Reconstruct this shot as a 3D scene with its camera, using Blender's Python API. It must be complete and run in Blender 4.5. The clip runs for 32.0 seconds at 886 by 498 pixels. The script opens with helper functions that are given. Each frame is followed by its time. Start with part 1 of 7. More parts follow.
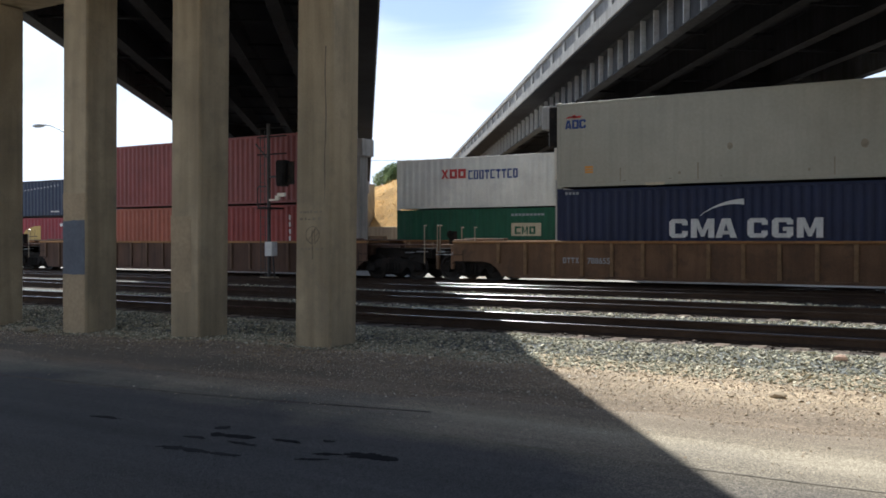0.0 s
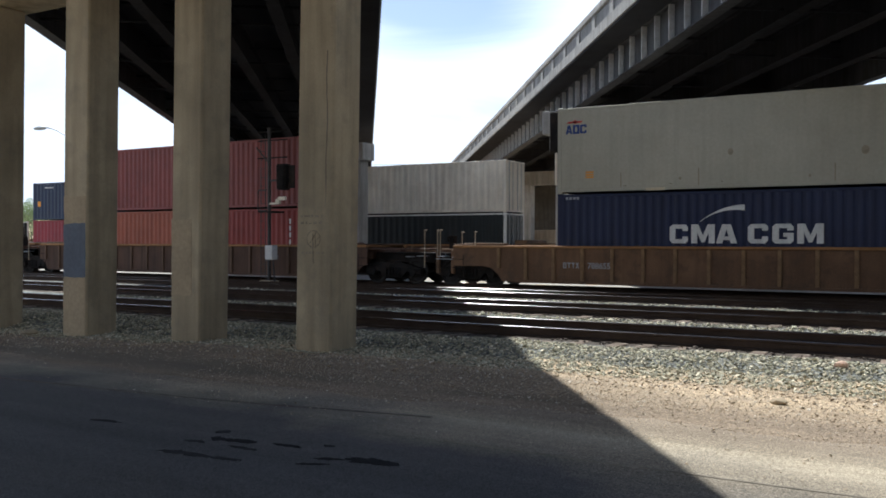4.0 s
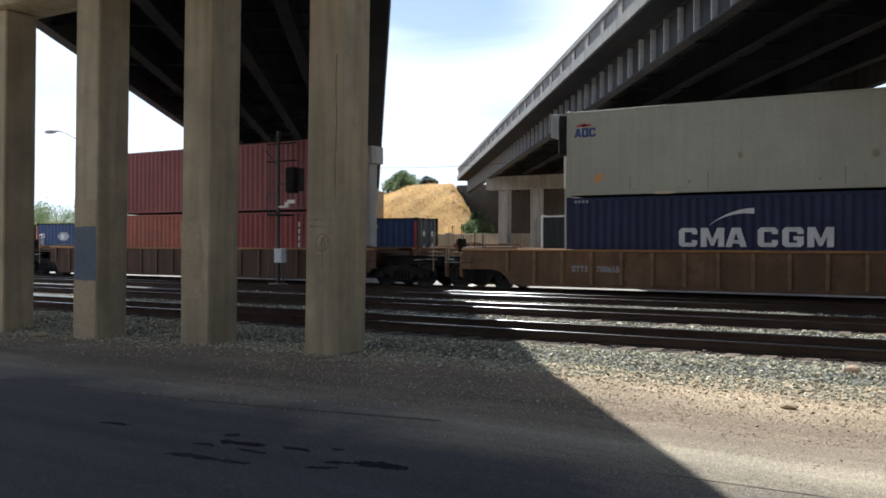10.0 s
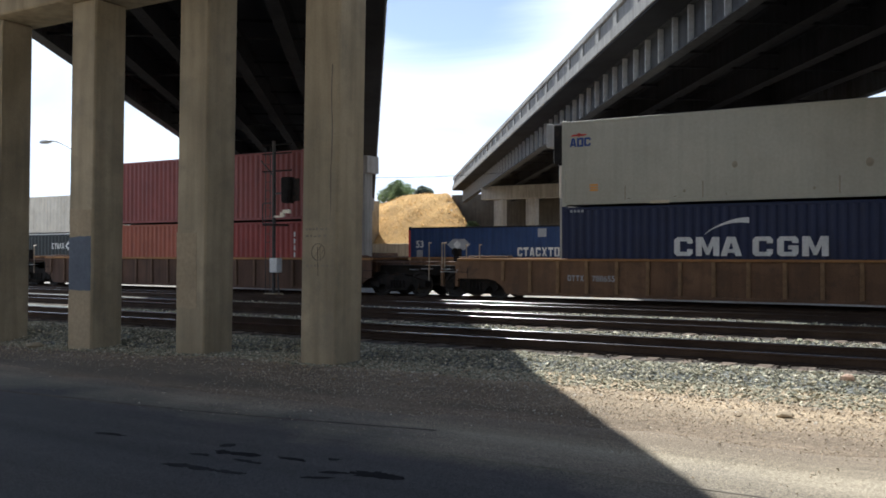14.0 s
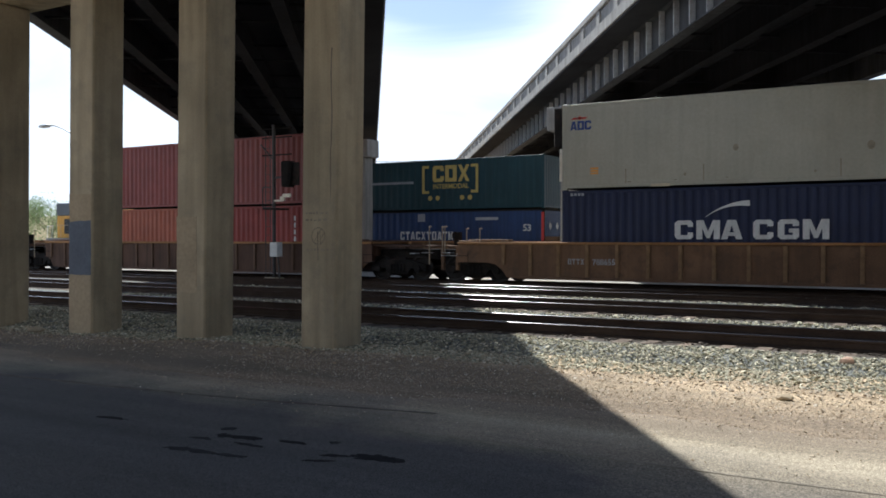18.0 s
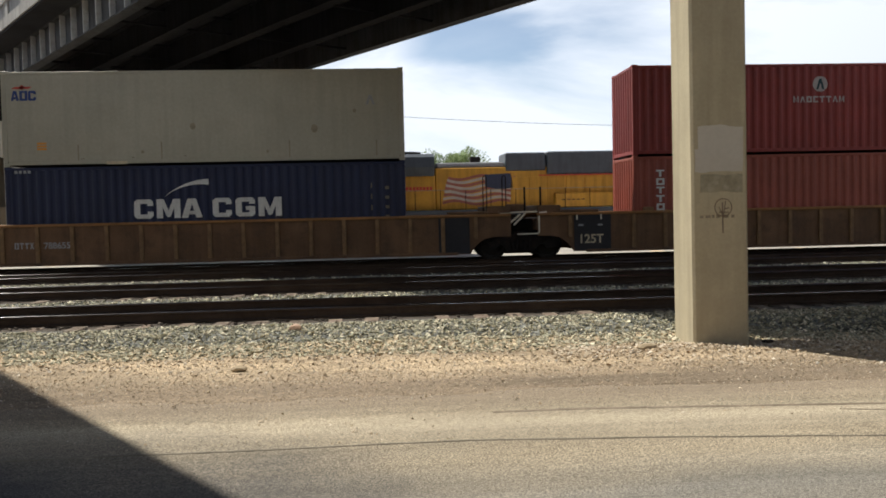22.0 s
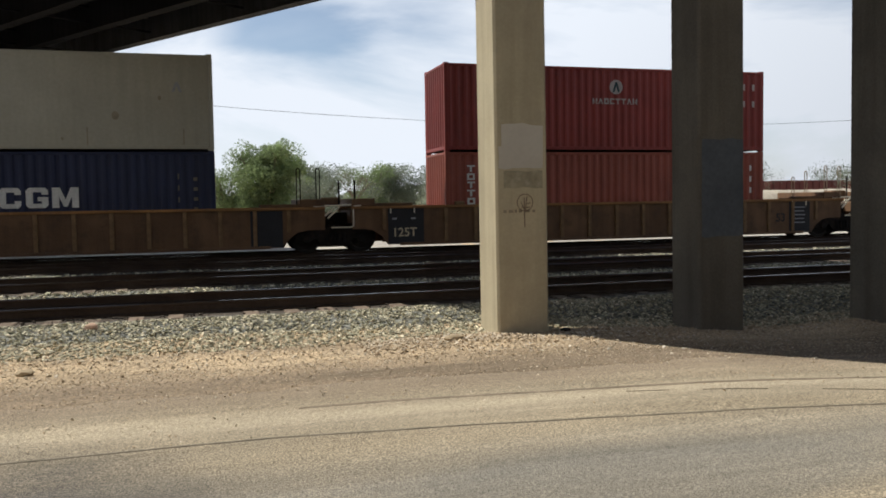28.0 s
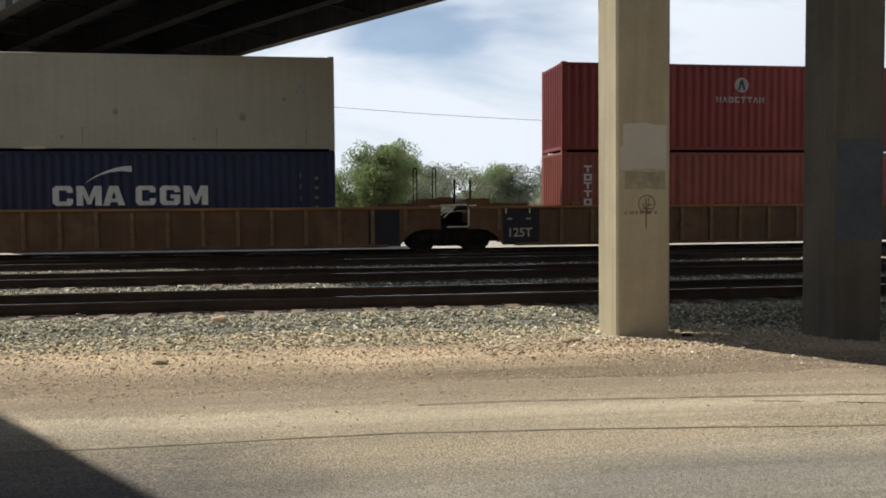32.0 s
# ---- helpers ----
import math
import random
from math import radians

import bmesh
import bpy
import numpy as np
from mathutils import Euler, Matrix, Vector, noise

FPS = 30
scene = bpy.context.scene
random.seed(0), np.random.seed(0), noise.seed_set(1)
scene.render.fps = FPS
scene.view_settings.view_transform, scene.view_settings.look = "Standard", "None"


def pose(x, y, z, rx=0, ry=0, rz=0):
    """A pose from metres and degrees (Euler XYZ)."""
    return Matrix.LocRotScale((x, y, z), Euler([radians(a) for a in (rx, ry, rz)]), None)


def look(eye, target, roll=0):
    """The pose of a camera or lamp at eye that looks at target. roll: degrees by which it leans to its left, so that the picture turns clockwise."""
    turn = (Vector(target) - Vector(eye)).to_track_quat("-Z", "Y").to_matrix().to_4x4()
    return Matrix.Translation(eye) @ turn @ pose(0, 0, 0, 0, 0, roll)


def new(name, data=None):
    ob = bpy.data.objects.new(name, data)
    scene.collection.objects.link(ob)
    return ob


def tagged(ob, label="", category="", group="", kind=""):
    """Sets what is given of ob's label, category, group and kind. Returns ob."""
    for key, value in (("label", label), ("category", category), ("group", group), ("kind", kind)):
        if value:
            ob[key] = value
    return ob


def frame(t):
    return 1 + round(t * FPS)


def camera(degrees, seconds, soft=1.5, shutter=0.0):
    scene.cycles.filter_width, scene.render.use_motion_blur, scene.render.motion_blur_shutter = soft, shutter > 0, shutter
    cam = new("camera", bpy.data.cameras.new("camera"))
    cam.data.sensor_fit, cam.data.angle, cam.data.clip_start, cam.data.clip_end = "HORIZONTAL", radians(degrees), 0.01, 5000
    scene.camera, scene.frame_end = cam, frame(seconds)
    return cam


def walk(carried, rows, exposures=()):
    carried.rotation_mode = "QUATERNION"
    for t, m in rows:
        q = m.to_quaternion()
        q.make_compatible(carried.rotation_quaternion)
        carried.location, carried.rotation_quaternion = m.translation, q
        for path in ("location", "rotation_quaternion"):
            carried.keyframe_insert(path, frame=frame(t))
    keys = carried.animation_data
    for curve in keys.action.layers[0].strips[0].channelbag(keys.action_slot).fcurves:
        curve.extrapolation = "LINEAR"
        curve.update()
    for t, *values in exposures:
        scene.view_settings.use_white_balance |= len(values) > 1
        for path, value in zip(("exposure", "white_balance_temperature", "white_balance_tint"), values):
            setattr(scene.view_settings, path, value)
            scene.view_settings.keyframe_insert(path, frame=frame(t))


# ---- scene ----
cam = camera(54.5, 32.0, soft=1.75)
PATH = [
    (0, (11.254, -27.234, 1.543), (10.254, -25.502, 1.518), -0.1),
    (1, (11.25, -27.241, 1.554), (10.261, -25.503, 1.529), 0.1),
    (2, (11.232, -27.246, 1.552), (10.228, -25.517, 1.535), 0.1),
    (3, (11.231, -27.246, 1.547), (10.226, -25.517, 1.529), 0.1),
    (3.5, (11.237, -27.242, 1.549), (10.237, -25.51, 1.532), 0.1),
    (5.5, (11.24, -27.238, 1.548), (10.238, -25.507, 1.538), 0.3),
    (6, (11.248, -27.232, 1.55), (10.246, -25.501, 1.536), 0.2),
    (7, (11.239, -27.237, 1.558), (10.23, -25.51, 1.548), 0.2),
    (8, (11.237, -27.232, 1.543), (10.231, -25.504, 1.539), 0.2),
    (9, (11.236, -27.236, 1.55), (10.225, -25.511, 1.545), 0.2),
    (10, (11.24, -27.245, 1.555), (10.223, -25.523, 1.547), 0.2),
    (11, (11.229, -27.243, 1.54), (10.22, -25.516, 1.551), 0.3),
    (12, (11.239, -27.243, 1.548), (10.226, -25.518, 1.556), 0.1),
    (13, (11.239, -27.247, 1.559), (10.231, -25.52, 1.568), 0.1),
    (13.5, (11.237, -27.249, 1.551), (10.229, -25.521, 1.563), 0.1),
    (15.5, (11.236, -27.251, 1.553), (10.225, -25.526, 1.569), 0.2),
    (16, (11.236, -27.247, 1.549), (10.222, -25.523, 1.557), 0.2),
    (16.5, (11.236, -27.23, 1.545), (10.223, -25.506, 1.529), 0.0),
    (17, (11.234, -27.232, 1.545), (10.222, -25.507, 1.525), 0.1),
    (18, (11.235, -27.239, 1.549), (10.226, -25.512, 1.526), -0.0),
    (19, (11.239, -27.241, 1.544), (10.239, -25.51, 1.516), 0.1),
    (19.5, (11.229, -27.237, 1.541), (10.264, -25.486, 1.506), 0.2),
    (20, (11.252, -27.224, 1.542), (10.392, -25.419, 1.482), 0.1),
    (20.5, (11.291, -27.209, 1.544), (10.685, -25.305, 1.465), -0.7),
    (21, (11.348, -27.168, 1.548), (11.144, -25.18, 1.467), -2.3),
    (21.5, (11.377, -27.129, 1.555), (11.449, -25.132, 1.459), -2.3),
    (22, (11.381, -27.142, 1.557), (11.524, -25.149, 1.47), -1.3),
    (22.5, (11.412, -27.169, 1.563), (11.742, -25.198, 1.489), -1.2),
    (23, (11.518, -27.197, 1.585), (12.34, -25.376, 1.499), -1.3),
    (23.5, (11.553, -27.217, 1.571), (12.636, -25.538, 1.465), -0.5),
    (24, (11.571, -27.228, 1.576), (12.706, -25.586, 1.45), -0.4),
    (24.5, (11.569, -27.223, 1.58), (12.711, -25.586, 1.446), -0.5),
    (26.5, (11.58, -27.178, 1.569), (12.648, -25.493, 1.439), -0.9),
    (27, (11.553, -27.189, 1.572), (12.556, -25.463, 1.45), -0.8),
    (27.5, (11.532, -27.186, 1.568), (12.334, -25.357, 1.456), -0.8),
    (28, (11.478, -27.158, 1.564), (12.036, -25.24, 1.453), -0.9),
    (28.5, (11.47, -27.165, 1.572), (11.978, -25.234, 1.459), -1.1),
    (29, (11.449, -27.185, 1.576), (11.966, -25.256, 1.464), -1.0),
    (29.5, (11.449, -27.189, 1.574), (11.96, -25.259, 1.466), -0.8),
    (30, (11.444, -27.183, 1.57), (11.922, -25.244, 1.463), -0.7),
    (30.5, (11.425, -27.179, 1.574), (11.844, -25.226, 1.472), -0.7),
    (31, (11.414, -27.188, 1.57), (11.751, -25.219, 1.472), -0.6),
    (31.5, (11.416, -27.177, 1.572), (11.731, -25.205, 1.471), -0.5),
    (32, (11.413, -27.139, 1.566), (11.716, -25.165, 1.458), -0.4),
]
walk(cam, [(t, look(eye, target, roll)) for t, eye, target, roll in PATH],
     exposures=((0, 0.57, 5480, 10), (19, 0.57, 5480, 10), (20.7, 0.57, 5800, 10), (21.0, 0.42, 5900, 10), (21.4, 0.14, 6100, 10), (22.0, 0.33, 6100, 10), (22.6, 0.36, 6100, 10),
                (23.2, 0.22, 6100, 10), (24, 0.13, 6100, 10), (32, 0.15, 6100, 10)))

# ---- light ----
SUN = Vector((-0.469, 0.3855, 0.795)).normalized()
sun_el = math.asin(SUN.z)
sun_az = math.atan2(SUN.x, SUN.y)

world = bpy.data.worlds.new("world")
scene.world = world
world.use_nodes = True
wn, wl = world.node_tree.nodes, world.node_tree.links
wn.clear()
w_out = wn.new("ShaderNodeOutputWorld")
w_bg = wn.new("ShaderNodeBackground")
w_sky = wn.new("ShaderNodeTexSky")
w_sky.sky_type = "NISHITA"
w_sky.sun_disc = False
w_sky.sun_elevation = sun_el
w_sky.sun_rotation = sun_az
w_sky.air_density, w_sky.dust_density, w_sky.ozone_density = 1.0, 0.9, 1.0
w_tc = wn.new("ShaderNodeTexCoord")
w_map = wn.new("ShaderNodeMapping")
w_map.inputs["Scale"].default_value = (1.0, 1.0, 3.2)
w_map.inputs["Location"].default_value = (0.35, 0.2, 0.1)
w_noise = wn.new("ShaderNodeTexNoise")
w_noise.inputs["Scale"].default_value = 2.1
w_noise.inputs["Detail"].default_value = 8.0
w_noise.inputs["Roughness"].default_value = 0.55
w_noise.inputs["Distortion"].default_value = 0.4
w_ramp = wn.new("ShaderNodeValToRGB")
w_ramp.color_ramp.elements[0].position = 0.25
w_ramp.color_ramp.elements[1].position = 0.5
w_mix = wn.new("ShaderNodeMix")
w_mix.data_type = "RGBA"
# clouds are brightest towards the sun and thin out overhead
w_dot = wn.new("ShaderNodeVectorMath")
w_dot.operation = "DOT_PRODUCT"
w_dot.inputs[1].default_value = SUN
w_lit = wn.new("ShaderNodeMapRange")
w_lit.inputs["From Min"].default_value, w_lit.inputs["From Max"].default_value = -0.4, 0.3
w_lit.inputs["To Min"].default_value, w_lit.inputs["To Max"].default_value = 8.0, 16.0
w_col = wn.new("ShaderNodeVectorMath")
w_col.operation = "SCALE"
w_col.inputs[0].default_value = (0.975, 1.0, 1.03)
w_sep = wn.new("ShaderNodeSeparateXYZ")
w_top = wn.new("ShaderNodeMapRange")
w_top.inputs["From Min"].default_value, w_top.inputs["From Max"].default_value = 0.35, 0.8
w_top.inputs["To Min"].default_value, w_top.inputs["To Max"].default_value = 1.0, 0.0
w_fac = wn.new("ShaderNodeMath")
w_fac.operation = "MULTIPLY"
wl.new(w_tc.outputs["Generated"], w_map.inputs["Vector"])
wl.new(w_map.outputs["Vector"], w_noise.inputs["Vector"])
wl.new(w_noise.outputs["Fac"], w_ramp.inputs["Fac"])
wl.new(w_tc.outputs["Generated"], w_dot.inputs[0])
wl.new(w_dot.outputs["Value"], w_lit.inputs["Value"])
wl.new(w_lit.outputs["Result"], w_col.inputs["Scale"])
wl.new(w_col.outputs["Vector"], w_mix.inputs["B"])
wl.new(w_tc.outputs["Generated"], w_sep.inputs["Vector"])
wl.new(w_sep.outputs["Z"], w_top.inputs["Value"])
wl.new(w_ramp.outputs["Color"], w_fac.inputs[0])
wl.new(w_top.outputs["Result"], w_fac.inputs[1])
# two ragged clear gaps between the clouds
w_warp = wn.new("ShaderNodeVectorMath")
w_warp.operation = "MULTIPLY_ADD"
w_warp.inputs[1].default_value = (0.22, 0.22, 0.16)
wl.new(w_noise.outputs["Color"], w_warp.inputs[0])
wl.new(w_tc.outputs["Generated"], w_warp.inputs[2])
last_fac = w_fac.outputs[0]
for gap, wide in (((-0.47, 0.84, 0.275), 0.17), ((0.10, 0.976, 0.205), 0.10)):
    g_off = wn.new("ShaderNodeVectorMath")
    g_off.operation = "SUBTRACT"
    g_off.inputs[1].default_value = (gap[0] + 0.11, gap[1] + 0.11, gap[2] + 0.08)
    g_flat = wn.new("ShaderNodeVectorMath")
    g_flat.operation = "MULTIPLY"
    g_flat.inputs[1].default_value = (1.0, 1.0, 2.2)
    g_len = wn.new("ShaderNodeVectorMath")
    g_len.operation = "LENGTH"
    g_open = wn.new("ShaderNodeMapRange")
    g_open.interpolation_type = "SMOOTHSTEP"
    g_open.inputs["From Min"].default_value, g_open.inputs["From Max"].default_value = wide * 0.45, wide
    g_open.inputs["To Min"].default_value, g_open.inputs["To Max"].default_value = 0.22, 1.0
    g_mul = wn.new("ShaderNodeMath")
    g_mul.operation = "MULTIPLY"
    wl.new(w_warp.outputs["Vector"], g_off.inputs[0])
    wl.new(g_off.outputs["Vector"], g_flat.inputs[0])
    wl.new(g_flat.outputs["Vector"], g_len.inputs[0])
    wl.new(g_len.outputs["Value"], g_open.inputs["Value"])
    wl.new(last_fac, g_mul.inputs[0])
    wl.new(g_open.outputs["Result"], g_mul.inputs[1])
    last_fac = g_mul.outputs[0]
wl.new(last_fac, w_mix.inputs["Factor"])
# the air is hazier and brighter low down
w_haze = wn.new("ShaderNodeMapRange")
w_haze.inputs["From Min"].default_value, w_haze.inputs["From Max"].default_value = 0.02, 0.55
w_haze.inputs["To Min"].default_value, w_haze.inputs["To Max"].default_value = 2.0, 0.9
w_air = wn.new("ShaderNodeVectorMath")
w_air.operation = "SCALE"
wl.new(w_sep.outputs["Z"], w_haze.inputs["Value"])
wl.new(w_haze.outputs["Result"], w_air.inputs["Scale"])
wl.new(w_sky.outputs["Color"], w_air.inputs[0])
wl.new(w_air.outputs["Vector"], w_mix.inputs["A"])
wl.new(w_mix.outputs["Result"], w_bg.inputs["Color"])
w_bg.inputs["Strength"].default_value = 0.051
wl.new(w_bg.outputs["Background"], w_out.inputs["Surface"])

sun_data = bpy.data.lights.new("sun", "SUN")
sun_data.energy = 5.0
sun_data.angle = radians(0.55)
sun_data.color = (1.0, 0.905, 0.745)
sun = new("sun", sun_data)
sun.matrix_world = look(SUN * 100, (0, 0, 0))


# ---- materials ----
def material(name, base, rough=0.7, metal=0.0, big=0.25, fine=0.12, scale=0.6, grain=18.0,
             tint=None, tint_amount=0.0, bump=0.15, streak=0.0, specular=0.4, vary=0.0):
    """A painted, cast or loose surface: patches at two scales, stains of another tint, fine relief."""
    m = bpy.data.materials.new(name)
    m.use_nodes = True
    n, l = m.node_tree.nodes, m.node_tree.links
    b = n["Principled BSDF"]
    tc = n.new("ShaderNodeTexCoord")
    na = n.new("ShaderNodeTexNoise")
    na.inputs["Scale"].default_value = scale
    na.inputs["Detail"].default_value = 5.0
    nb = n.new("ShaderNodeTexNoise")
    nb.inputs["Scale"].default_value = grain
    nb.inputs["Detail"].default_value = 4.0
    l.new(tc.outputs["Object"], na.inputs["Vector"])
    l.new(tc.outputs["Object"], nb.inputs["Vector"])
    ra = n.new("ShaderNodeMapRange")
    ra.inputs["From Min"].default_value, ra.inputs["From Max"].default_value = 0.3, 0.7
    ra.inputs["To Min"].default_value, ra.inputs["To Max"].default_value = 1.0 - big, 1.0 + big * 0.7
    rb = n.new("ShaderNodeMapRange")
    rb.inputs["From Min"].default_value, rb.inputs["From Max"].default_value = 0.3, 0.7
    rb.inputs["To Min"].default_value, rb.inputs["To Max"].default_value = 1.0 - fine, 1.0 + fine
    l.new(na.outputs["Fac"], ra.inputs["Value"])
    l.new(nb.outputs["Fac"], rb.inputs["Value"])
    mul = n.new("ShaderNodeMath")
    mul.operation = "MULTIPLY"
    l.new(ra.outputs["Result"], mul.inputs[0])
    l.new(rb.outputs["Result"], mul.inputs[1])
    value = mul.outputs[0]
    if vary:
        oi = n.new("ShaderNodeObjectInfo")
        rv = n.new("ShaderNodeMapRange")
        rv.inputs["To Min"].default_value, rv.inputs["To Max"].default_value = 1.0 - vary, 1.0 + vary
        l.new(oi.outputs["Random"], rv.inputs["Value"])
        mv = n.new("ShaderNodeMath")
        mv.operation = "MULTIPLY"
        l.new(value, mv.inputs[0])
        l.new(rv.outputs["Result"], mv.inputs[1])
        value = mv.outputs[0]
    if streak:
        ms = n.new("ShaderNodeMapping")
        ms.inputs["Scale"].default_value = (3.0, 3.0, 0.22)
        ns = n.new("ShaderNodeTexNoise")
        ns.inputs["Scale"].default_value = 1.6
        ns.inputs["Detail"].default_value = 6.0
        rs = n.new("ShaderNodeMapRange")
        rs.inputs["From Min"].default_value, rs.inputs["From Max"].default_value = 0.42, 0.72
        rs.inputs["To Min"].default_value, rs.inputs["To Max"].default_value = 1.0, 1.0 - streak
        l.new(tc.outputs["Object"], ms.inputs["Vector"])
        l.new(ms.outputs["Vector"], ns.inputs["Vector"])
        l.new(ns.outputs["Fac"], rs.inputs["Value"])
        m2 = n.new("ShaderNodeMath")
        m2.operation = "MULTIPLY"
        l.new(value, m2.inputs[0])
        l.new(rs.outputs["Result"], m2.inputs[1])
        value = m2.outputs[0]
    col = n.new("ShaderNodeVectorMath")
    col.operation = "SCALE"
    col.inputs[0].default_value = base
    l.new(value, col.inputs["Scale"])
    out = col.outputs["Vector"]
    if tint:
        nt = n.new("ShaderNodeTexNoise")
        nt.inputs["Scale"].default_value = scale * 2.3
        nt.inputs["Detail"].default_value = 7.0
        nt.inputs["Roughness"].default_value = 0.65
        l.new(tc.outputs["Object"], nt.inputs["Vector"])
        rt = n.new("ShaderNodeMapRange")
        rt.inputs["From Min"].default_value, rt.inputs["From Max"].default_value = 0.5, 0.7
        rt.inputs["To Max"].default_value = tint_amount
        l.new(nt.outputs["Fac"], rt.inputs["Value"])
        mx = n.new("ShaderNodeMix")
        mx.data_type = "RGBA"
        mx.inputs["B"].default_value = (*tint, 1)
        l.new(rt.outputs["Result"], mx.inputs["Factor"])
        l.new(out, mx.inputs["A"])
        out = mx.outputs["Result"]
    l.new(out, b.inputs["Base Color"])
    b.inputs["Roughness"].default_value = rough
    b.inputs["Metallic"].default_value = metal
    b.inputs["Specular IOR Level"].default_value = specular
    if bump:
        bp = n.new("ShaderNodeBump")
        bp.inputs["Strength"].default_value = bump
        bp.inputs["Distance"].default_value = 0.02
        l.new(nb.outputs["Fac"], bp.inputs["Height"])
        l.new(bp.outputs["Normal"], b.inputs["Normal"])
    return m


RUST = (0.16, 0.07, 0.035)
M_CONCRETE = material("concrete", (0.40, 0.335, 0.225), 0.9, big=0.2, fine=0.06, scale=0.9, grain=30, tint=(0.2, 0.18, 0.14), tint_amount=0.5, bump=0.25, streak=0.3)
M_CONCRETE_PALE = material("pale_concrete", (0.38, 0.365, 0.335), 0.9, big=0.2, scale=0.7, tint=(0.24, 0.22, 0.2), tint_amount=0.5, streak=0.35)
# deck and girders near black: the underside's shade is put into their colours
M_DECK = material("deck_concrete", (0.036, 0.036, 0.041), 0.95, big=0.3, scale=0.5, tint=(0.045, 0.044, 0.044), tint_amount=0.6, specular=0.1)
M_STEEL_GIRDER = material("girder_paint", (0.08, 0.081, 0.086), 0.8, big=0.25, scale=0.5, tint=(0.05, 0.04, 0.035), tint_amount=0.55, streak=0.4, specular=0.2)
M_GIRDER_DARK = material("shade_dark_girder_paint", (0.025, 0.025, 0.029), 0.9, big=0.3, scale=0.5, tint=(0.022, 0.02, 0.018), tint_amount=0.5, streak=0.4, specular=0.1)
# paler than the web: sky light on the stiffeners put into the colour
M_STIFFENER = material("skylit_stiffener_paint", (0.52, 0.52, 0.51), 0.7, big=0.25, scale=1.2, tint=RUST, tint_amount=0.5, streak=0.3)
M_PANEL_GREY = material("parapet_panel_concrete", (0.30, 0.29, 0.275), 0.9, big=0.2, scale=0.7, tint=(0.2, 0.19, 0.17), tint_amount=0.5, streak=0.3)
M_PAINT_BLUE = material("blue_grey_paint", (0.115, 0.135, 0.172), 0.85, big=0.15, scale=1.5, bump=0.2)
M_PAINT_NAVY = material("dark_blue_wall_paint", (0.047, 0.05, 0.058), 0.85, big=0.15, scale=1.5, bump=0.2)
M_PAINT_BROWN = material("brown_wall_paint", (0.15, 0.13, 0.105), 0.85, big=0.15, scale=1.5, bump=0.2)
M_PAINT_TAN = material("tan_paint", (0.36, 0.29, 0.19), 0.85, big=0.12, scale=1.5, bump=0.2)
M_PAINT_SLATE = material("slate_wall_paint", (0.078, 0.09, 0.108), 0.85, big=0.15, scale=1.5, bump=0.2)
M_PINK_STONE = material("pinkish_stone", (0.58, 0.40, 0.30), 0.9, big=0.15, scale=8, bump=0.2)
M_PAINT_PALE = material("pale_patch_paint", (0.50, 0.48, 0.43), 0.85, big=0.1, fine=0.03, scale=2.0, bump=0.04)
M_PAINT_FAINT = material("faint_marks", (0.255, 0.22, 0.165), 0.9, big=0.3, scale=3.0)
M_PAINT_SMUDGE = material("greenish_smudge", (0.335, 0.305, 0.22), 0.88, big=0.3, scale=3.0, tint=(0.42, 0.39, 0.31), tint_amount=0.7)
M_PAINT_SCRAWL = material("brown_scrawl", (0.21, 0.16, 0.12), 0.85, big=0.3, scale=3.0)


def granular(m, scale, lo, hi, bump):
    """Breaks a surface up into small grains, each a little lighter or darker, with relief."""
    n, l = m.node_tree.nodes, m.node_tree.links
    b = n["Principled BSDF"]
    old = b.inputs["Base Color"].links[0].from_socket
    tc = n.new("ShaderNodeTexCoord")
    vo = n.new("ShaderNodeTexVoronoi")
    vo.inputs["Scale"].default_value = scale
    l.new(tc.outputs["Object"], vo.inputs["Vector"])
    sp = n.new("ShaderNodeSeparateColor")
    l.new(vo.outputs["Color"], sp.inputs["Color"])
    mr = n.new("ShaderNodeMapRange")
    mr.inputs["To Min"].default_value, mr.inputs["To Max"].default_value = lo, hi
    l.new(sp.outputs["Red"], mr.inputs["Value"])
    sc = n.new("ShaderNodeVectorMath")
    sc.operation = "SCALE"
    l.new(old, sc.inputs[0])
    l.new(mr.outputs["Result"], sc.inputs["Scale"])
    l.new(sc.outputs["Vector"], b.inputs["Base Color"])
    bp = n.new("ShaderNodeBump")
    bp.invert = True
    bp.inputs["Strength"].default_value = bump
    bp.inputs["Distance"].default_value = 0.5 / scale
    l.new(vo.outputs["Distance"], bp.inputs["Height"])
    if b.inputs["Normal"].links:
        l.new(b.inputs["Normal"].links[0].from_socket, bp.inputs["Normal"])
    l.new(bp.outputs["Normal"], b.inputs["Normal"])
    return m


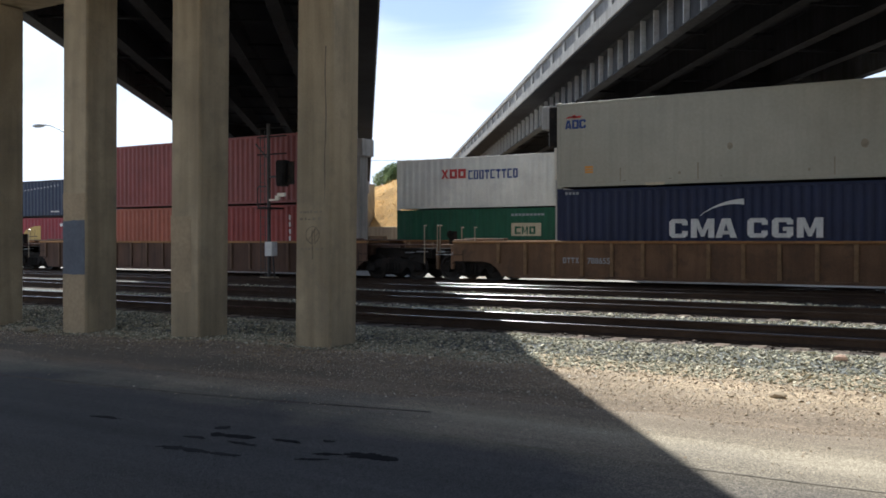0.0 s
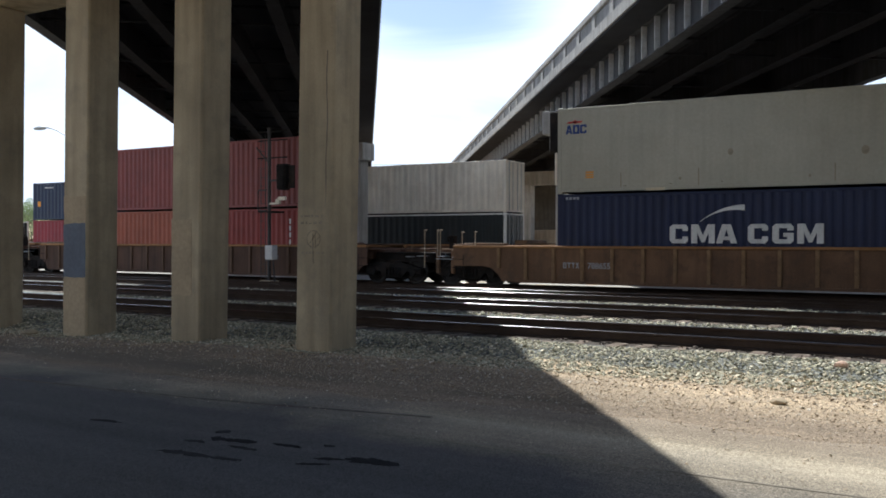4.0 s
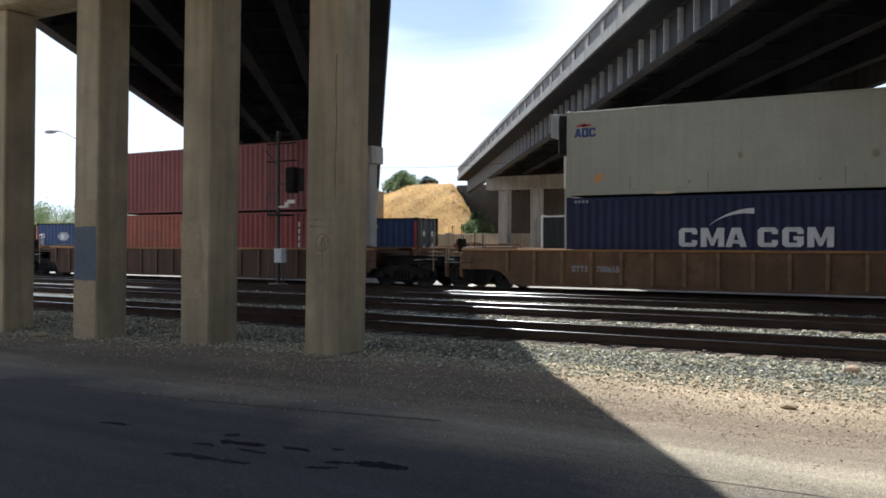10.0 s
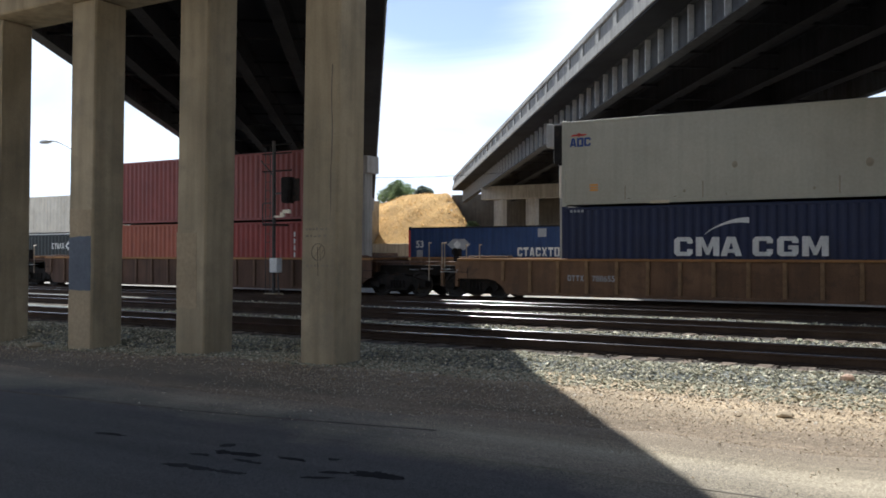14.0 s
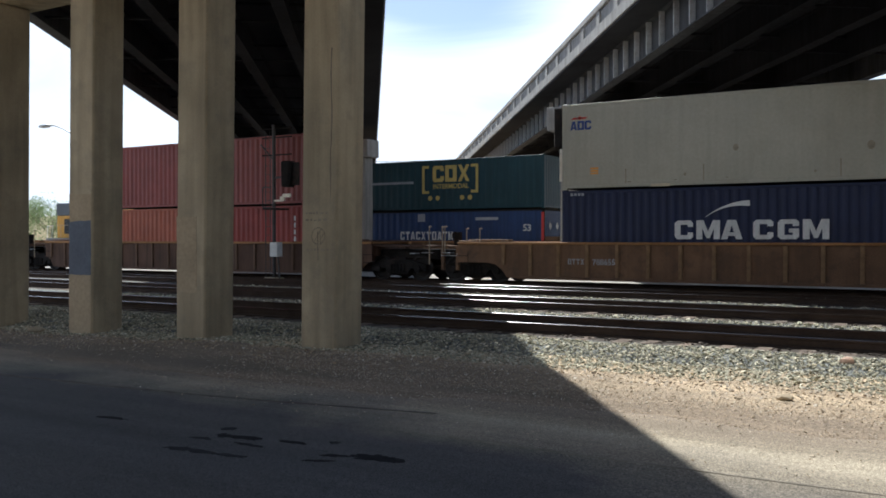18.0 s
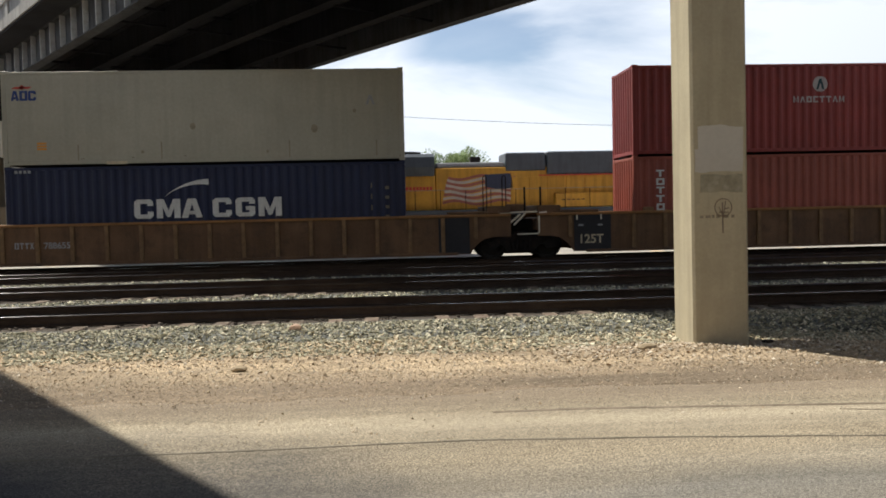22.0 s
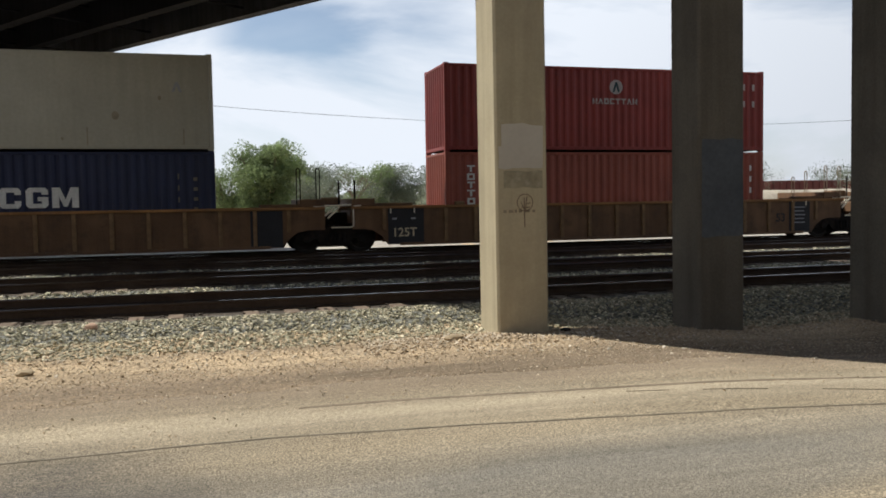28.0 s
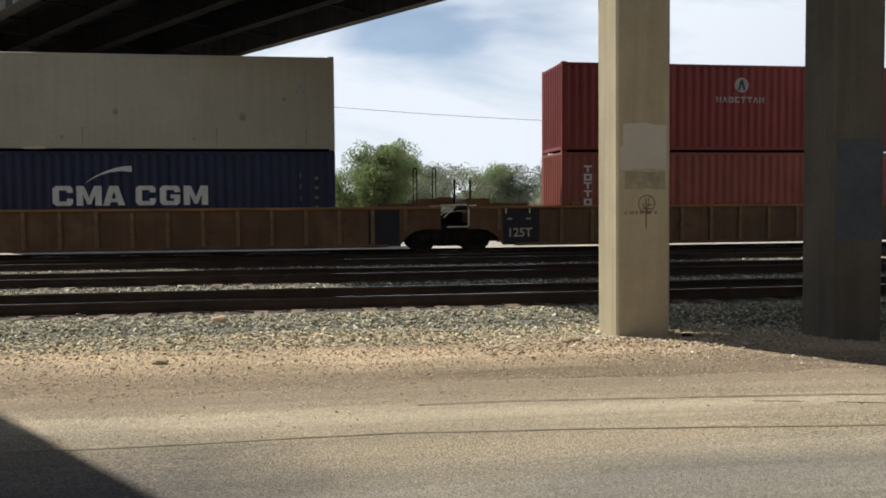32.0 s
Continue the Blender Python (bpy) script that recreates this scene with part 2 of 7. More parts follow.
def streaked(m, amount, along=0.1, across=2.4):
    """Long uneven wheel tracks and dust streaks along the road."""
    n, l = m.node_tree.nodes, m.node_tree.links
    b = n["Principled BSDF"]
    old = b.inputs["Base Color"].links[0].from_socket
    tc = n.new("ShaderNodeTexCoord")
    mp = n.new("ShaderNodeMapping")
    mp.inputs["Scale"].default_value = (along, across, 1.0)
    mp.inputs["Rotation"].default_value = (0, 0, 0.03)
    ns = n.new("ShaderNodeTexNoise")
    ns.inputs["Scale"].default_value = 1.0
    ns.inputs["Detail"].default_value = 9.0
    ns.inputs["Roughness"].default_value = 0.68
    l.new(tc.outputs["Object"], mp.inputs["Vector"])
    l.new(mp.outputs["Vector"], ns.inputs["Vector"])
    mr = n.new("ShaderNodeMapRange")
    mr.inputs["From Min"].default_value, mr.inputs["From Max"].default_value = 0.3, 0.7
    mr.inputs["To Min"].default_value, mr.inputs["To Max"].default_value = 1 - amount, 1 + amount
    l.new(ns.outputs["Fac"], mr.inputs["Value"])
    sc = n.new("ShaderNodeVectorMath")
    sc.operation = "SCALE"
    l.new(old, sc.inputs[0])
    l.new(mr.outputs["Result"], sc.inputs["Scale"])
    l.new(sc.outputs["Vector"], b.inputs["Base Color"])


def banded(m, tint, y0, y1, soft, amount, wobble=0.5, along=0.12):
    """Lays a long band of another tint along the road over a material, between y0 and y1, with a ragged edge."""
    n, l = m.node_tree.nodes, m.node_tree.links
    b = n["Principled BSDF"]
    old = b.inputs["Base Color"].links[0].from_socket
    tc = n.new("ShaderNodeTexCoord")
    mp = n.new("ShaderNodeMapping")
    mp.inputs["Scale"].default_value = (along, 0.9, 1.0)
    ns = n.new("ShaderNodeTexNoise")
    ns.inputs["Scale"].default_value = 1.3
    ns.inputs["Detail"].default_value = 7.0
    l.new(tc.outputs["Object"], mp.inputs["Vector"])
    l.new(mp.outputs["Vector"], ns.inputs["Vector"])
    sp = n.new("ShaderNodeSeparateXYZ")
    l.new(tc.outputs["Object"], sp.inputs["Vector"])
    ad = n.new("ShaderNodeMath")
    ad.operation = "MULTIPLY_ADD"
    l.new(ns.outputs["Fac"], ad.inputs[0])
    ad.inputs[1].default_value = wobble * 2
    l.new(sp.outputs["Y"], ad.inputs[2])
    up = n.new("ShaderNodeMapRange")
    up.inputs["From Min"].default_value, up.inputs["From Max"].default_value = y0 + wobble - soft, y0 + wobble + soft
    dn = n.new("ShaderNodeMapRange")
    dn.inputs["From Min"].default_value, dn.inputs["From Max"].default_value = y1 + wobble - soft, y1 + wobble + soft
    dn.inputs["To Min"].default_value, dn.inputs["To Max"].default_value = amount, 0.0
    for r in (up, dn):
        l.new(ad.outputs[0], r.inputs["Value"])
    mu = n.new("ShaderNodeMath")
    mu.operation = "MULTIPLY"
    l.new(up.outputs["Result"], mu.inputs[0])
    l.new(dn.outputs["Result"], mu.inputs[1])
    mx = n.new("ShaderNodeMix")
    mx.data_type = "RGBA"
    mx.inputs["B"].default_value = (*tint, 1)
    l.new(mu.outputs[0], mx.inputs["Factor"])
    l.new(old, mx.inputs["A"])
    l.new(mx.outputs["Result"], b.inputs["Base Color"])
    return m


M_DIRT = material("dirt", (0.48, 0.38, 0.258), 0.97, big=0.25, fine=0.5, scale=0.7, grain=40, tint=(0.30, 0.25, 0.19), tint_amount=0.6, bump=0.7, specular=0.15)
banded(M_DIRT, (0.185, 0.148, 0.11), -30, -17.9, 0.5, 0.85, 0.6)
streaked(M_DIRT, 0.3, 0.25, 2.0)
granular(M_DIRT, 48, 0.68, 1.34, 0.7)
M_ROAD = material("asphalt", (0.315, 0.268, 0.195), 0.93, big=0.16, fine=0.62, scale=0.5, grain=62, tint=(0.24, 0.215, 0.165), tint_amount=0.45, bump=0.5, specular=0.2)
banded(M_ROAD, (0.225, 0.182, 0.135), -19.5, -18.0, 0.35, 0.8, 0.4)
banded(M_ROAD, (0.40, 0.35, 0.265), -20.6, -19.9, 0.25, 0.6, 0.3)
banded(M_ROAD, (0.20, 0.195, 0.18), -22.6, -21.7, 0.45, 0.6, 0.5)
banded(M_ROAD, (0.20, 0.195, 0.18), -25.2, -23.6, 0.5, 0.6, 0.5)


def darkened(m, tint, centre, size, amount):
    """A large dark patch with an uneven outline, for soiling and for shade put into the colour."""
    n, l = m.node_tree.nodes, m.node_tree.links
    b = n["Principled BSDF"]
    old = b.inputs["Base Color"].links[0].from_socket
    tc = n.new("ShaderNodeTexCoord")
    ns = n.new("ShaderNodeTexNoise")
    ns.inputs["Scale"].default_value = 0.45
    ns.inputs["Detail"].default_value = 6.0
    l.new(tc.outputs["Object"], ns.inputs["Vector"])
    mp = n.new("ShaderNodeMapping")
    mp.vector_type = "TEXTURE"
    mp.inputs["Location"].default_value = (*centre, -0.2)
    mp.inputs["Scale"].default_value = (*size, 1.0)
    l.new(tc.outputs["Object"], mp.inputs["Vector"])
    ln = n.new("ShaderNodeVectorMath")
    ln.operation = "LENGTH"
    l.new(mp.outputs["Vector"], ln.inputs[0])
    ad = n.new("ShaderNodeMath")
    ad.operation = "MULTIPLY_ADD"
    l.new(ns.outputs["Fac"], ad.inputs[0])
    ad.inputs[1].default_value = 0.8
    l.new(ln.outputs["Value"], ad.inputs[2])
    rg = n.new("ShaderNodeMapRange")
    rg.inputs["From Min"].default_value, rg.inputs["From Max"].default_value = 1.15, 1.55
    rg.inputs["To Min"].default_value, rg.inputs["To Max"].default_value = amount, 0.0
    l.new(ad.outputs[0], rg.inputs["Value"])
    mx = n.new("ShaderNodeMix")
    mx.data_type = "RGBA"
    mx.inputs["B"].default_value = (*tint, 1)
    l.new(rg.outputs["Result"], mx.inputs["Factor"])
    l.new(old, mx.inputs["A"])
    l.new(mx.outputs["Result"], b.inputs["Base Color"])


# dark tarmac under the left bridge, with its shade put into the colour
darkened(M_ROAD, (0.055, 0.058, 0.066), (2.0, -23.7), (10.2, 4.1), 0.92)
# dirt darkened where the left bridge's shade falls
darkened(M_DIRT, (0.13, 0.11, 0.088), (-1.0, -17.6), (9.5, 1.5), 0.7)
darkened(M_ROAD, (0.17, 0.165, 0.15), (14.3, -22.45), (1.9, 0.7), 0.6)
darkened(M_ROAD, (0.16, 0.155, 0.145), (18.8, -21.6), (1.2, 0.8), 0.5)
streaked(M_ROAD, 0.2)
granular(M_ROAD, 125, 0.58, 1.48, 0.6)
M_OIL = material("oil_stain", (0.02, 0.02, 0.023), 0.95, big=0.3, scale=4, bump=0.05, specular=0.05)
M_OIL_FAINT = material("faint_oil_stain", (0.034, 0.035, 0.039), 0.95, big=0.3, scale=4, bump=0.05, specular=0.05)
M_CREASE = material("broken_tarmac_edge", (0.12, 0.105, 0.09), 0.95, big=0.35, scale=5, bump=0.3, specular=0.05)
M_LIP = material("dusty_tarmac_lip", (0.25, 0.208, 0.16), 0.95, big=0.35, scale=3, bump=0.3, specular=0.05)
M_CRACK = material("faint_crack", (0.265, 0.225, 0.17), 0.9, big=0.3, scale=4, bump=0.1)
M_TAR = material("tar_seam", (0.185, 0.162, 0.125), 0.85, big=0.3, scale=4, bump=0.1)
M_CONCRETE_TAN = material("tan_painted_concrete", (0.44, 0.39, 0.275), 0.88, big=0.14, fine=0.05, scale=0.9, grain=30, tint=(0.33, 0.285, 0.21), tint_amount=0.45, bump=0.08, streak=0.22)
# concrete for parts under the decks, their shade put into the colour
M_CONCRETE_DARK = material("shade_dark_concrete", (0.125, 0.113, 0.094), 0.9, big=0.2, scale=0.9, grain=30, tint=(0.08, 0.075, 0.065), tint_amount=0.5, bump=0.25, streak=0.3)
M_PALE_GRAVEL = material("pale_gravel", (0.42, 0.38, 0.31), 0.95, big=0.3, fine=0.3, scale=0.4, grain=8, bump=0.6, specular=0.15)
M_BED = material("ballast_bed", (0.17, 0.175, 0.16), 0.97, big=0.25, fine=0.45, scale=0.6, grain=14, bump=1.0, specular=0.15)
def loose(name, colours, lo, hi):
    """Loose pieces, each with its own tone."""
    m = bpy.data.materials.new(name)
    m.use_nodes = True
    n, l = m.node_tree.nodes, m.node_tree.links
    b = n["Principled BSDF"]
    ge = n.new("ShaderNodeNewGeometry")
    rp = n.new("ShaderNodeValToRGB")
    while len(rp.color_ramp.elements) < len(colours):
        rp.color_ramp.elements.new(0.5)
    for i, c in enumerate(colours):
        rp.color_ramp.elements[i].position = i / (len(colours) - 1)
        rp.color_ramp.elements[i].color = (*c, 1)
    l.new(ge.outputs["Random Per Island"], rp.inputs["Fac"])
    mu = n.new("ShaderNodeMath")
    mu.operation = "MULTIPLY"
    mu.inputs[1].default_value = 7.31
    fr = n.new("ShaderNodeMath")
    fr.operation = "FRACT"
    mr = n.new("ShaderNodeMapRange")
    mr.inputs["To Min"].default_value, mr.inputs["To Max"].default_value = lo, hi
    l.new(ge.outputs["Random Per Island"], mu.inputs[0])
    l.new(mu.outputs[0], fr.inputs[0])
    l.new(fr.outputs[0], mr.inputs["Value"])
    tc = n.new("ShaderNodeTexCoord")
    ns = n.new("ShaderNodeTexNoise")
    ns.inputs["Scale"].default_value = 55.0
    l.new(tc.outputs["Object"], ns.inputs["Vector"])
    m2 = n.new("ShaderNodeMath")
    m2.operation = "MULTIPLY"
    ad = n.new("ShaderNodeMath")
    ad.operation = "ADD"
    ad.inputs[1].default_value = 0.5
    l.new(ns.outputs["Fac"], ad.inputs[0])
    l.new(mr.outputs["Result"], m2.inputs[0])
    l.new(ad.outputs[0], m2.inputs[1])
    sc = n.new("ShaderNodeVectorMath")
    sc.operation = "SCALE"
    l.new(rp.outputs["Color"], sc.inputs[0])
    l.new(m2.outputs[0], sc.inputs["Scale"])
    l.new(sc.outputs["Vector"], b.inputs["Base Color"])
    b.inputs["Roughness"].default_value = 0.92
    b.inputs["Specular IOR Level"].default_value = 0.2
    return m


granular(M_BED, 26, 0.4, 1.6, 1.0)


M_STONE = loose("ballast_stone", ((0.285, 0.285, 0.22), (0.405, 0.39, 0.285), (0.475, 0.415, 0.29), (0.32, 0.33, 0.245), (0.575, 0.54, 0.415), (0.77, 0.70, 0.54)), 0.42, 1.35)
M_STONE_DARK = loose("oily_ballast_stone", ((0.095, 0.08, 0.065), (0.14, 0.115, 0.095), (0.085, 0.075, 0.065)), 0.6, 1.2)
M_PEBBLE = loose("gravel_pebble", ((0.46, 0.37, 0.255), (0.36, 0.28, 0.19), (0.56, 0.49, 0.385), (0.42, 0.32, 0.21), (0.68, 0.63, 0.54)), 0.75, 1.25)
M_TIE = material("tie_wood", (0.16, 0.12, 0.09), 0.92, big=0.3, scale=2.0, grain=30, tint=(0.36, 0.31, 0.25), tint_amount=0.7, bump=0.5, vary=0.35)
M_RAIL = material("rail_side", (0.065, 0.048, 0.038), 0.95, 0.0, big=0.25, scale=2.0, bump=0.2, specular=0.08)
M_RAIL_TOP = material("rail_head_steel", (0.27, 0.268, 0.262), 0.145, 1.0, big=0.1, scale=3.0, bump=0.05)
M_WELL = material("well_car_paint", (0.18, 0.102, 0.054), 0.75, big=0.3, scale=0.7, grain=22, tint=(0.085, 0.055, 0.035), tint_amount=0.85, streak=0.18)
M_SILL = material("well_sill_paint", (0.33, 0.17, 0.06), 0.7, big=0.25, scale=0.8, tint=(0.2, 0.11, 0.06), tint_amount=0.6)
M_WELL_RED = material("brown_well_paint", (0.112, 0.0624, 0.04), 0.8, big=0.3, scale=0.7, tint=(0.10, 0.06, 0.045), tint_amount=0.7, streak=0.4)
M_BLACK = material("black_steel", (0.024, 0.022, 0.021), 0.88, 0.0, big=0.4, scale=2, tint=(0.06, 0.042, 0.032), tint_amount=0.5, specular=0.12)
M_POST = material("well_post_paint", (0.27, 0.165, 0.08), 0.75, big=0.25, scale=1.5, tint=(0.12, 0.075, 0.045), tint_amount=0.7, streak=0.2)
M_POST_RED = material("brown_post_paint", (0.165, 0.1013, 0.0638), 0.8, big=0.25, scale=1.5, tint=(0.12, 0.075, 0.05), tint_amount=0.6, streak=0.2)
M_WHEEL = material("wheel_steel", (0.03, 0.027, 0.025), 0.75, 0.2, big=0.3, scale=3)
M_RAILING = material("grab_iron_paint", (0.34, 0.28, 0.20), 0.4, 0.2, big=0.2, scale=3)
M_FADED = material("faded_white_marking", (0.46, 0.41, 0.39), 0.75, big=0.2, scale=2.5, streak=0.2)
M_WHITE = material("white_marking", (0.72, 0.72, 0.70), 0.7, big=0.12, scale=2.5, streak=0.15)
M_RED_MARK = material("red_marking", (0.55, 0.06, 0.05), 0.7, big=0.15, scale=2.0)
M_BLUE_MARK = material("blue_marking", (0.04, 0.07, 0.22), 0.7, big=0.15, scale=2.0)
M_GOLD_MARK = material("gold_marking", (0.55, 0.42, 0.13), 0.7, big=0.15, scale=2.0)
M_BLACK_MARK = material("black_marking", (0.03, 0.03, 0.035), 0.7, big=0.15, scale=2.0)
M_FLAG_RED = material("faded_flag_red", (0.36, 0.13, 0.10), 0.7, big=0.15, scale=2.0)
M_FLAG_WHITE = material("faded_flag_white", (0.52, 0.47, 0.40), 0.7, big=0.15, scale=2.0)
M_FLAG_BLUE = material("faded_flag_blue", (0.05, 0.06, 0.10), 0.7, big=0.15, scale=2.0)
M_ORANGE_MARK = material("orange_label", (0.75, 0.32, 0.04), 0.7, big=0.1, scale=4.0)
M_PANEL = material("yellow_panel", (0.52, 0.37, 0.12), 0.75, big=0.2, scale=2.0, tint=(0.3, 0.18, 0.08), tint_amount=0.5)
# lighter than the teal doors: the sun on them put into the colour
M_DOOR_CELL = material("sunlit_door_paint", (0.075, 0.115, 0.11), 0.7, big=0.3, scale=1.5, streak=0.3)
M_GREY_MARK = material("grey_marking", (0.35, 0.36, 0.38), 0.7, big=0.15, scale=2.0)
M_PALE_ROD = material("pale_rod_tone", (0.78, 0.72, 0.58), 0.6, big=0.15, scale=2.0)
M_CREAM = material("cream_marking", (0.60, 0.52, 0.36), 0.7, big=0.15, scale=2.0)


def paint(name, c, **kw):
    d = dict(rough=0.5, big=0.16, fine=0.05, scale=0.45, grain=10, tint=tuple(x * 0.55 for x in c), tint_amount=0.35, bump=0.06, streak=0.22)
    d.update(kw)
    return material(name, c, **d)


M_GRIME = material("brown_grime", (0.33, 0.29, 0.21), 0.85, big=0.3, scale=3.0)
P_REEFER = paint("reefer_white", (0.43, 0.41, 0.325), tint=(0.33, 0.29, 0.22), tint_amount=0.3, big=0.10, streak=0.09)
P_NAVY = paint("navy_paint", (0.0115, 0.02, 0.066))
P_RED = paint("maroon_paint", (0.27, 0.042, 0.036))
P_RED_B = paint("brick_red_paint", (0.33, 0.085, 0.058))
P_RED_C = paint("faded_red_paint", (0.23, 0.054, 0.047))
P_OXIDE = paint("dark_oxide_paint", (0.13, 0.035, 0.032))
P_ORANGE = paint("orange_red_paint", (0.36, 0.10, 0.056))
P_WHITE = paint("white_paint", (0.84, 0.81, 0.71), tint=(0.55, 0.52, 0.46), streak=0.08)
P_CREAMY = paint("off_white_paint", (0.80, 0.74, 0.62), tint=(0.40, 0.34, 0.26))
P_GREEN = paint("green_paint", (0.02, 0.115, 0.06))
P_DARK = paint("dark_blue_paint", (0.014, 0.026, 0.062))
P_TEAL = paint("dark_teal_paint", (0.012, 0.05, 0.062))
P_BLACKC = paint("black_green_paint", (0.012, 0.018, 0.020))
P_BLUE = paint("blue_paint", (0.02, 0.05, 0.145))
P_WINE = paint("wine_red_paint", (0.24, 0.022, 0.035))
P_YELLOW = paint("locomotive_yellow", (0.62, 0.33, 0.04), tint=(0.35, 0.18, 0.05), streak=0.3)
P_GREY = paint("locomotive_grey", (0.085, 0.10, 0.12), tint=(0.05, 0.05, 0.05))
M_GLASS = bpy.data.materials.new("cab_glass")
M_GLASS.use_nodes = True
_g = M_GLASS.node_tree.nodes["Principled BSDF"]
_g.inputs["Base Color"].default_value = (0.02, 0.025, 0.03, 1)
_g.inputs["Roughness"].default_value = 0.06
def translucent(m, amount):
    """Leaves let light through."""
    n, l = m.node_tree.nodes, m.node_tree.links
    b, out = n["Principled BSDF"], n["Material Output"]
    t = n.new("ShaderNodeBsdfTranslucent")
    l.new(b.inputs["Base Color"].links[0].from_socket, t.inputs["Color"])
    mx = n.new("ShaderNodeMixShader")
    mx.inputs["Fac"].default_value = amount
    l.new(b.outputs["BSDF"], mx.inputs[1])
    l.new(t.outputs["BSDF"], mx.inputs[2])
    l.new(mx.outputs["Shader"], out.inputs["Surface"])


# leaf colours paled and greyed to carry haze in the air
M_LEAF = material("leaves", (0.22, 0.29, 0.14), 0.6, big=0.45, fine=0.3, scale=0.5, grain=5, tint=(0.16, 0.20, 0.09), tint_amount=0.7, bump=0.0, specular=0.3)
M_LEAF_DARK = material("hazy_leaves", (0.21, 0.245, 0.19), 0.65, big=0.45, fine=0.3, scale=0.4, grain=4, tint=(0.16, 0.195, 0.12), tint_amount=0.6, bump=0.0, specular=0.3)


def thin_leaf(m, glow, amount):
    """Sunlight passes through thin leaves."""
    n, l = m.node_tree.nodes, m.node_tree.links
    b = n["Principled BSDF"]
    tr = n.new("ShaderNodeBsdfTranslucent")
    tr.inputs["Color"].default_value = (*glow, 1)
    mx = n.new("ShaderNodeMixShader")
    mx.inputs[0].default_value = amount
    out = [k for k in n if k.type == "OUTPUT_MATERIAL"][0]
    l.new(b.outputs[0], mx.inputs[1])
    l.new(tr.outputs[0], mx.inputs[2])
    l.new(mx.outputs[0], out.inputs["Surface"])


thin_leaf(M_LEAF, (0.74, 0.86, 0.44), 0.65)
thin_leaf(M_LEAF_DARK, (0.42, 0.52, 0.31), 0.5)
translucent(M_LEAF, 0.6)

translucent(M_LEAF_DARK, 0.55)
M_BARK = material("bark", (0.16, 0.13, 0.10), 0.95, big=0.3, scale=2.0, bump=0.5)
M_DRYGRASS = material("dry_grass_slope", (0.55, 0.355, 0.145), 0.95, big=0.22, fine=0.25, scale=0.5, grain=6.0, tint=(0.40, 0.27, 0.14), tint_amount=0.7, bump=0.8, specular=0.1)
M_GRASSBLADE = material("dry_grass_tufts", (0.56, 0.38, 0.17), 0.95, big=0.35, fine=0.25, scale=0.3, grain=4.0, tint=(0.40, 0.27, 0.10), tint_amount=0.6, bump=0.0, specular=0.1)
translucent(M_GRASSBLADE, 0.75)
M_GRAVEL_FAR = material("pale_gravel", (0.40, 0.38, 0.34), 0.97, big=0.2, fine=0.3, scale=0.4, grain=12, bump=0.6, specular=0.15)
M_SIGNAL = material("weathered_signal_steel", (0.075, 0.07, 0.068), 0.7, 0.3, big=0.25, scale=3)
M_GALV = material("galvanised_steel", (0.42, 0.43, 0.43), 0.5, 0.6, big=0.2, scale=3)
M_WALL = material("retaining_wall_concrete", (0.50, 0.42, 0.31), 0.9, big=0.2, scale=0.3, streak=0.3)


# ---- mesh helpers ----
def bm_new():
    return bmesh.new()


def box(bm, x0, y0, z0, x1, y1, z1):
    v = [bm.verts.new(p) for p in ((x0, y0, z0), (x1, y0, z0), (x1, y1, z0), (x0, y1, z0), (x0, y0, z1), (x1, y0, z1), (x1, y1, z1), (x0, y1, z1))]
    for f in ((0, 3, 2, 1), (4, 5, 6, 7), (0, 1, 5, 4), (1, 2, 6, 5), (2, 3, 7, 6), (3, 0, 4, 7)):
        bm.faces.new([v[i] for i in f])
    return bm


def bevel(bm, w, segments=1):
    bmesh.ops.bevel(bm, geom=bm.edges[:], offset=w, segments=segments, affect="EDGES", clamp_overlap=True)
    return bm


def bbox_bm(x0, y0, z0, x1, y1, z1, w=0.0, segments=1):
    bm = box(bm_new(), x0, y0, z0, x1, y1, z1)
    return bevel(bm, w, segments) if w else bm


def prism(bm, outline, y0, y1):
    """An outline of (x, z), extruded from y0 to y1."""
    a = [bm.verts.new((x, y0, z)) for x, z in outline]
    b = [bm.verts.new((x, y1, z)) for x, z in outline]
    bm.faces.new(a)
    bm.faces.new(b[::-1])
    for i in range(len(a)):
        j = (i + 1) % len(a)
        bm.faces.new((a[j], a[i], b[i], b[j]))
    bmesh.ops.recalc_face_normals(bm, faces=bm.faces[:])
    return bm


def tube(bm, p, q, r, n=8):
    p, q = Vector(p), Vector(q)
    turn = (q - p).to_track_quat("Z", "Y").to_matrix()
    ra, rb = [], []
    for i in range(n):
        a = 2 * math.pi * i / n
        o = turn @ Vector((math.cos(a) * r, math.sin(a) * r, 0))
        ra.append(bm.verts.new(p + o))
        rb.append(bm.verts.new(q + o))
    for i in range(n):
        j = (i + 1) % n
        bm.faces.new((ra[i], ra[j], rb[j], rb[i]))
    bm.faces.new(ra[::-1])
    bm.faces.new(rb)
    return bm


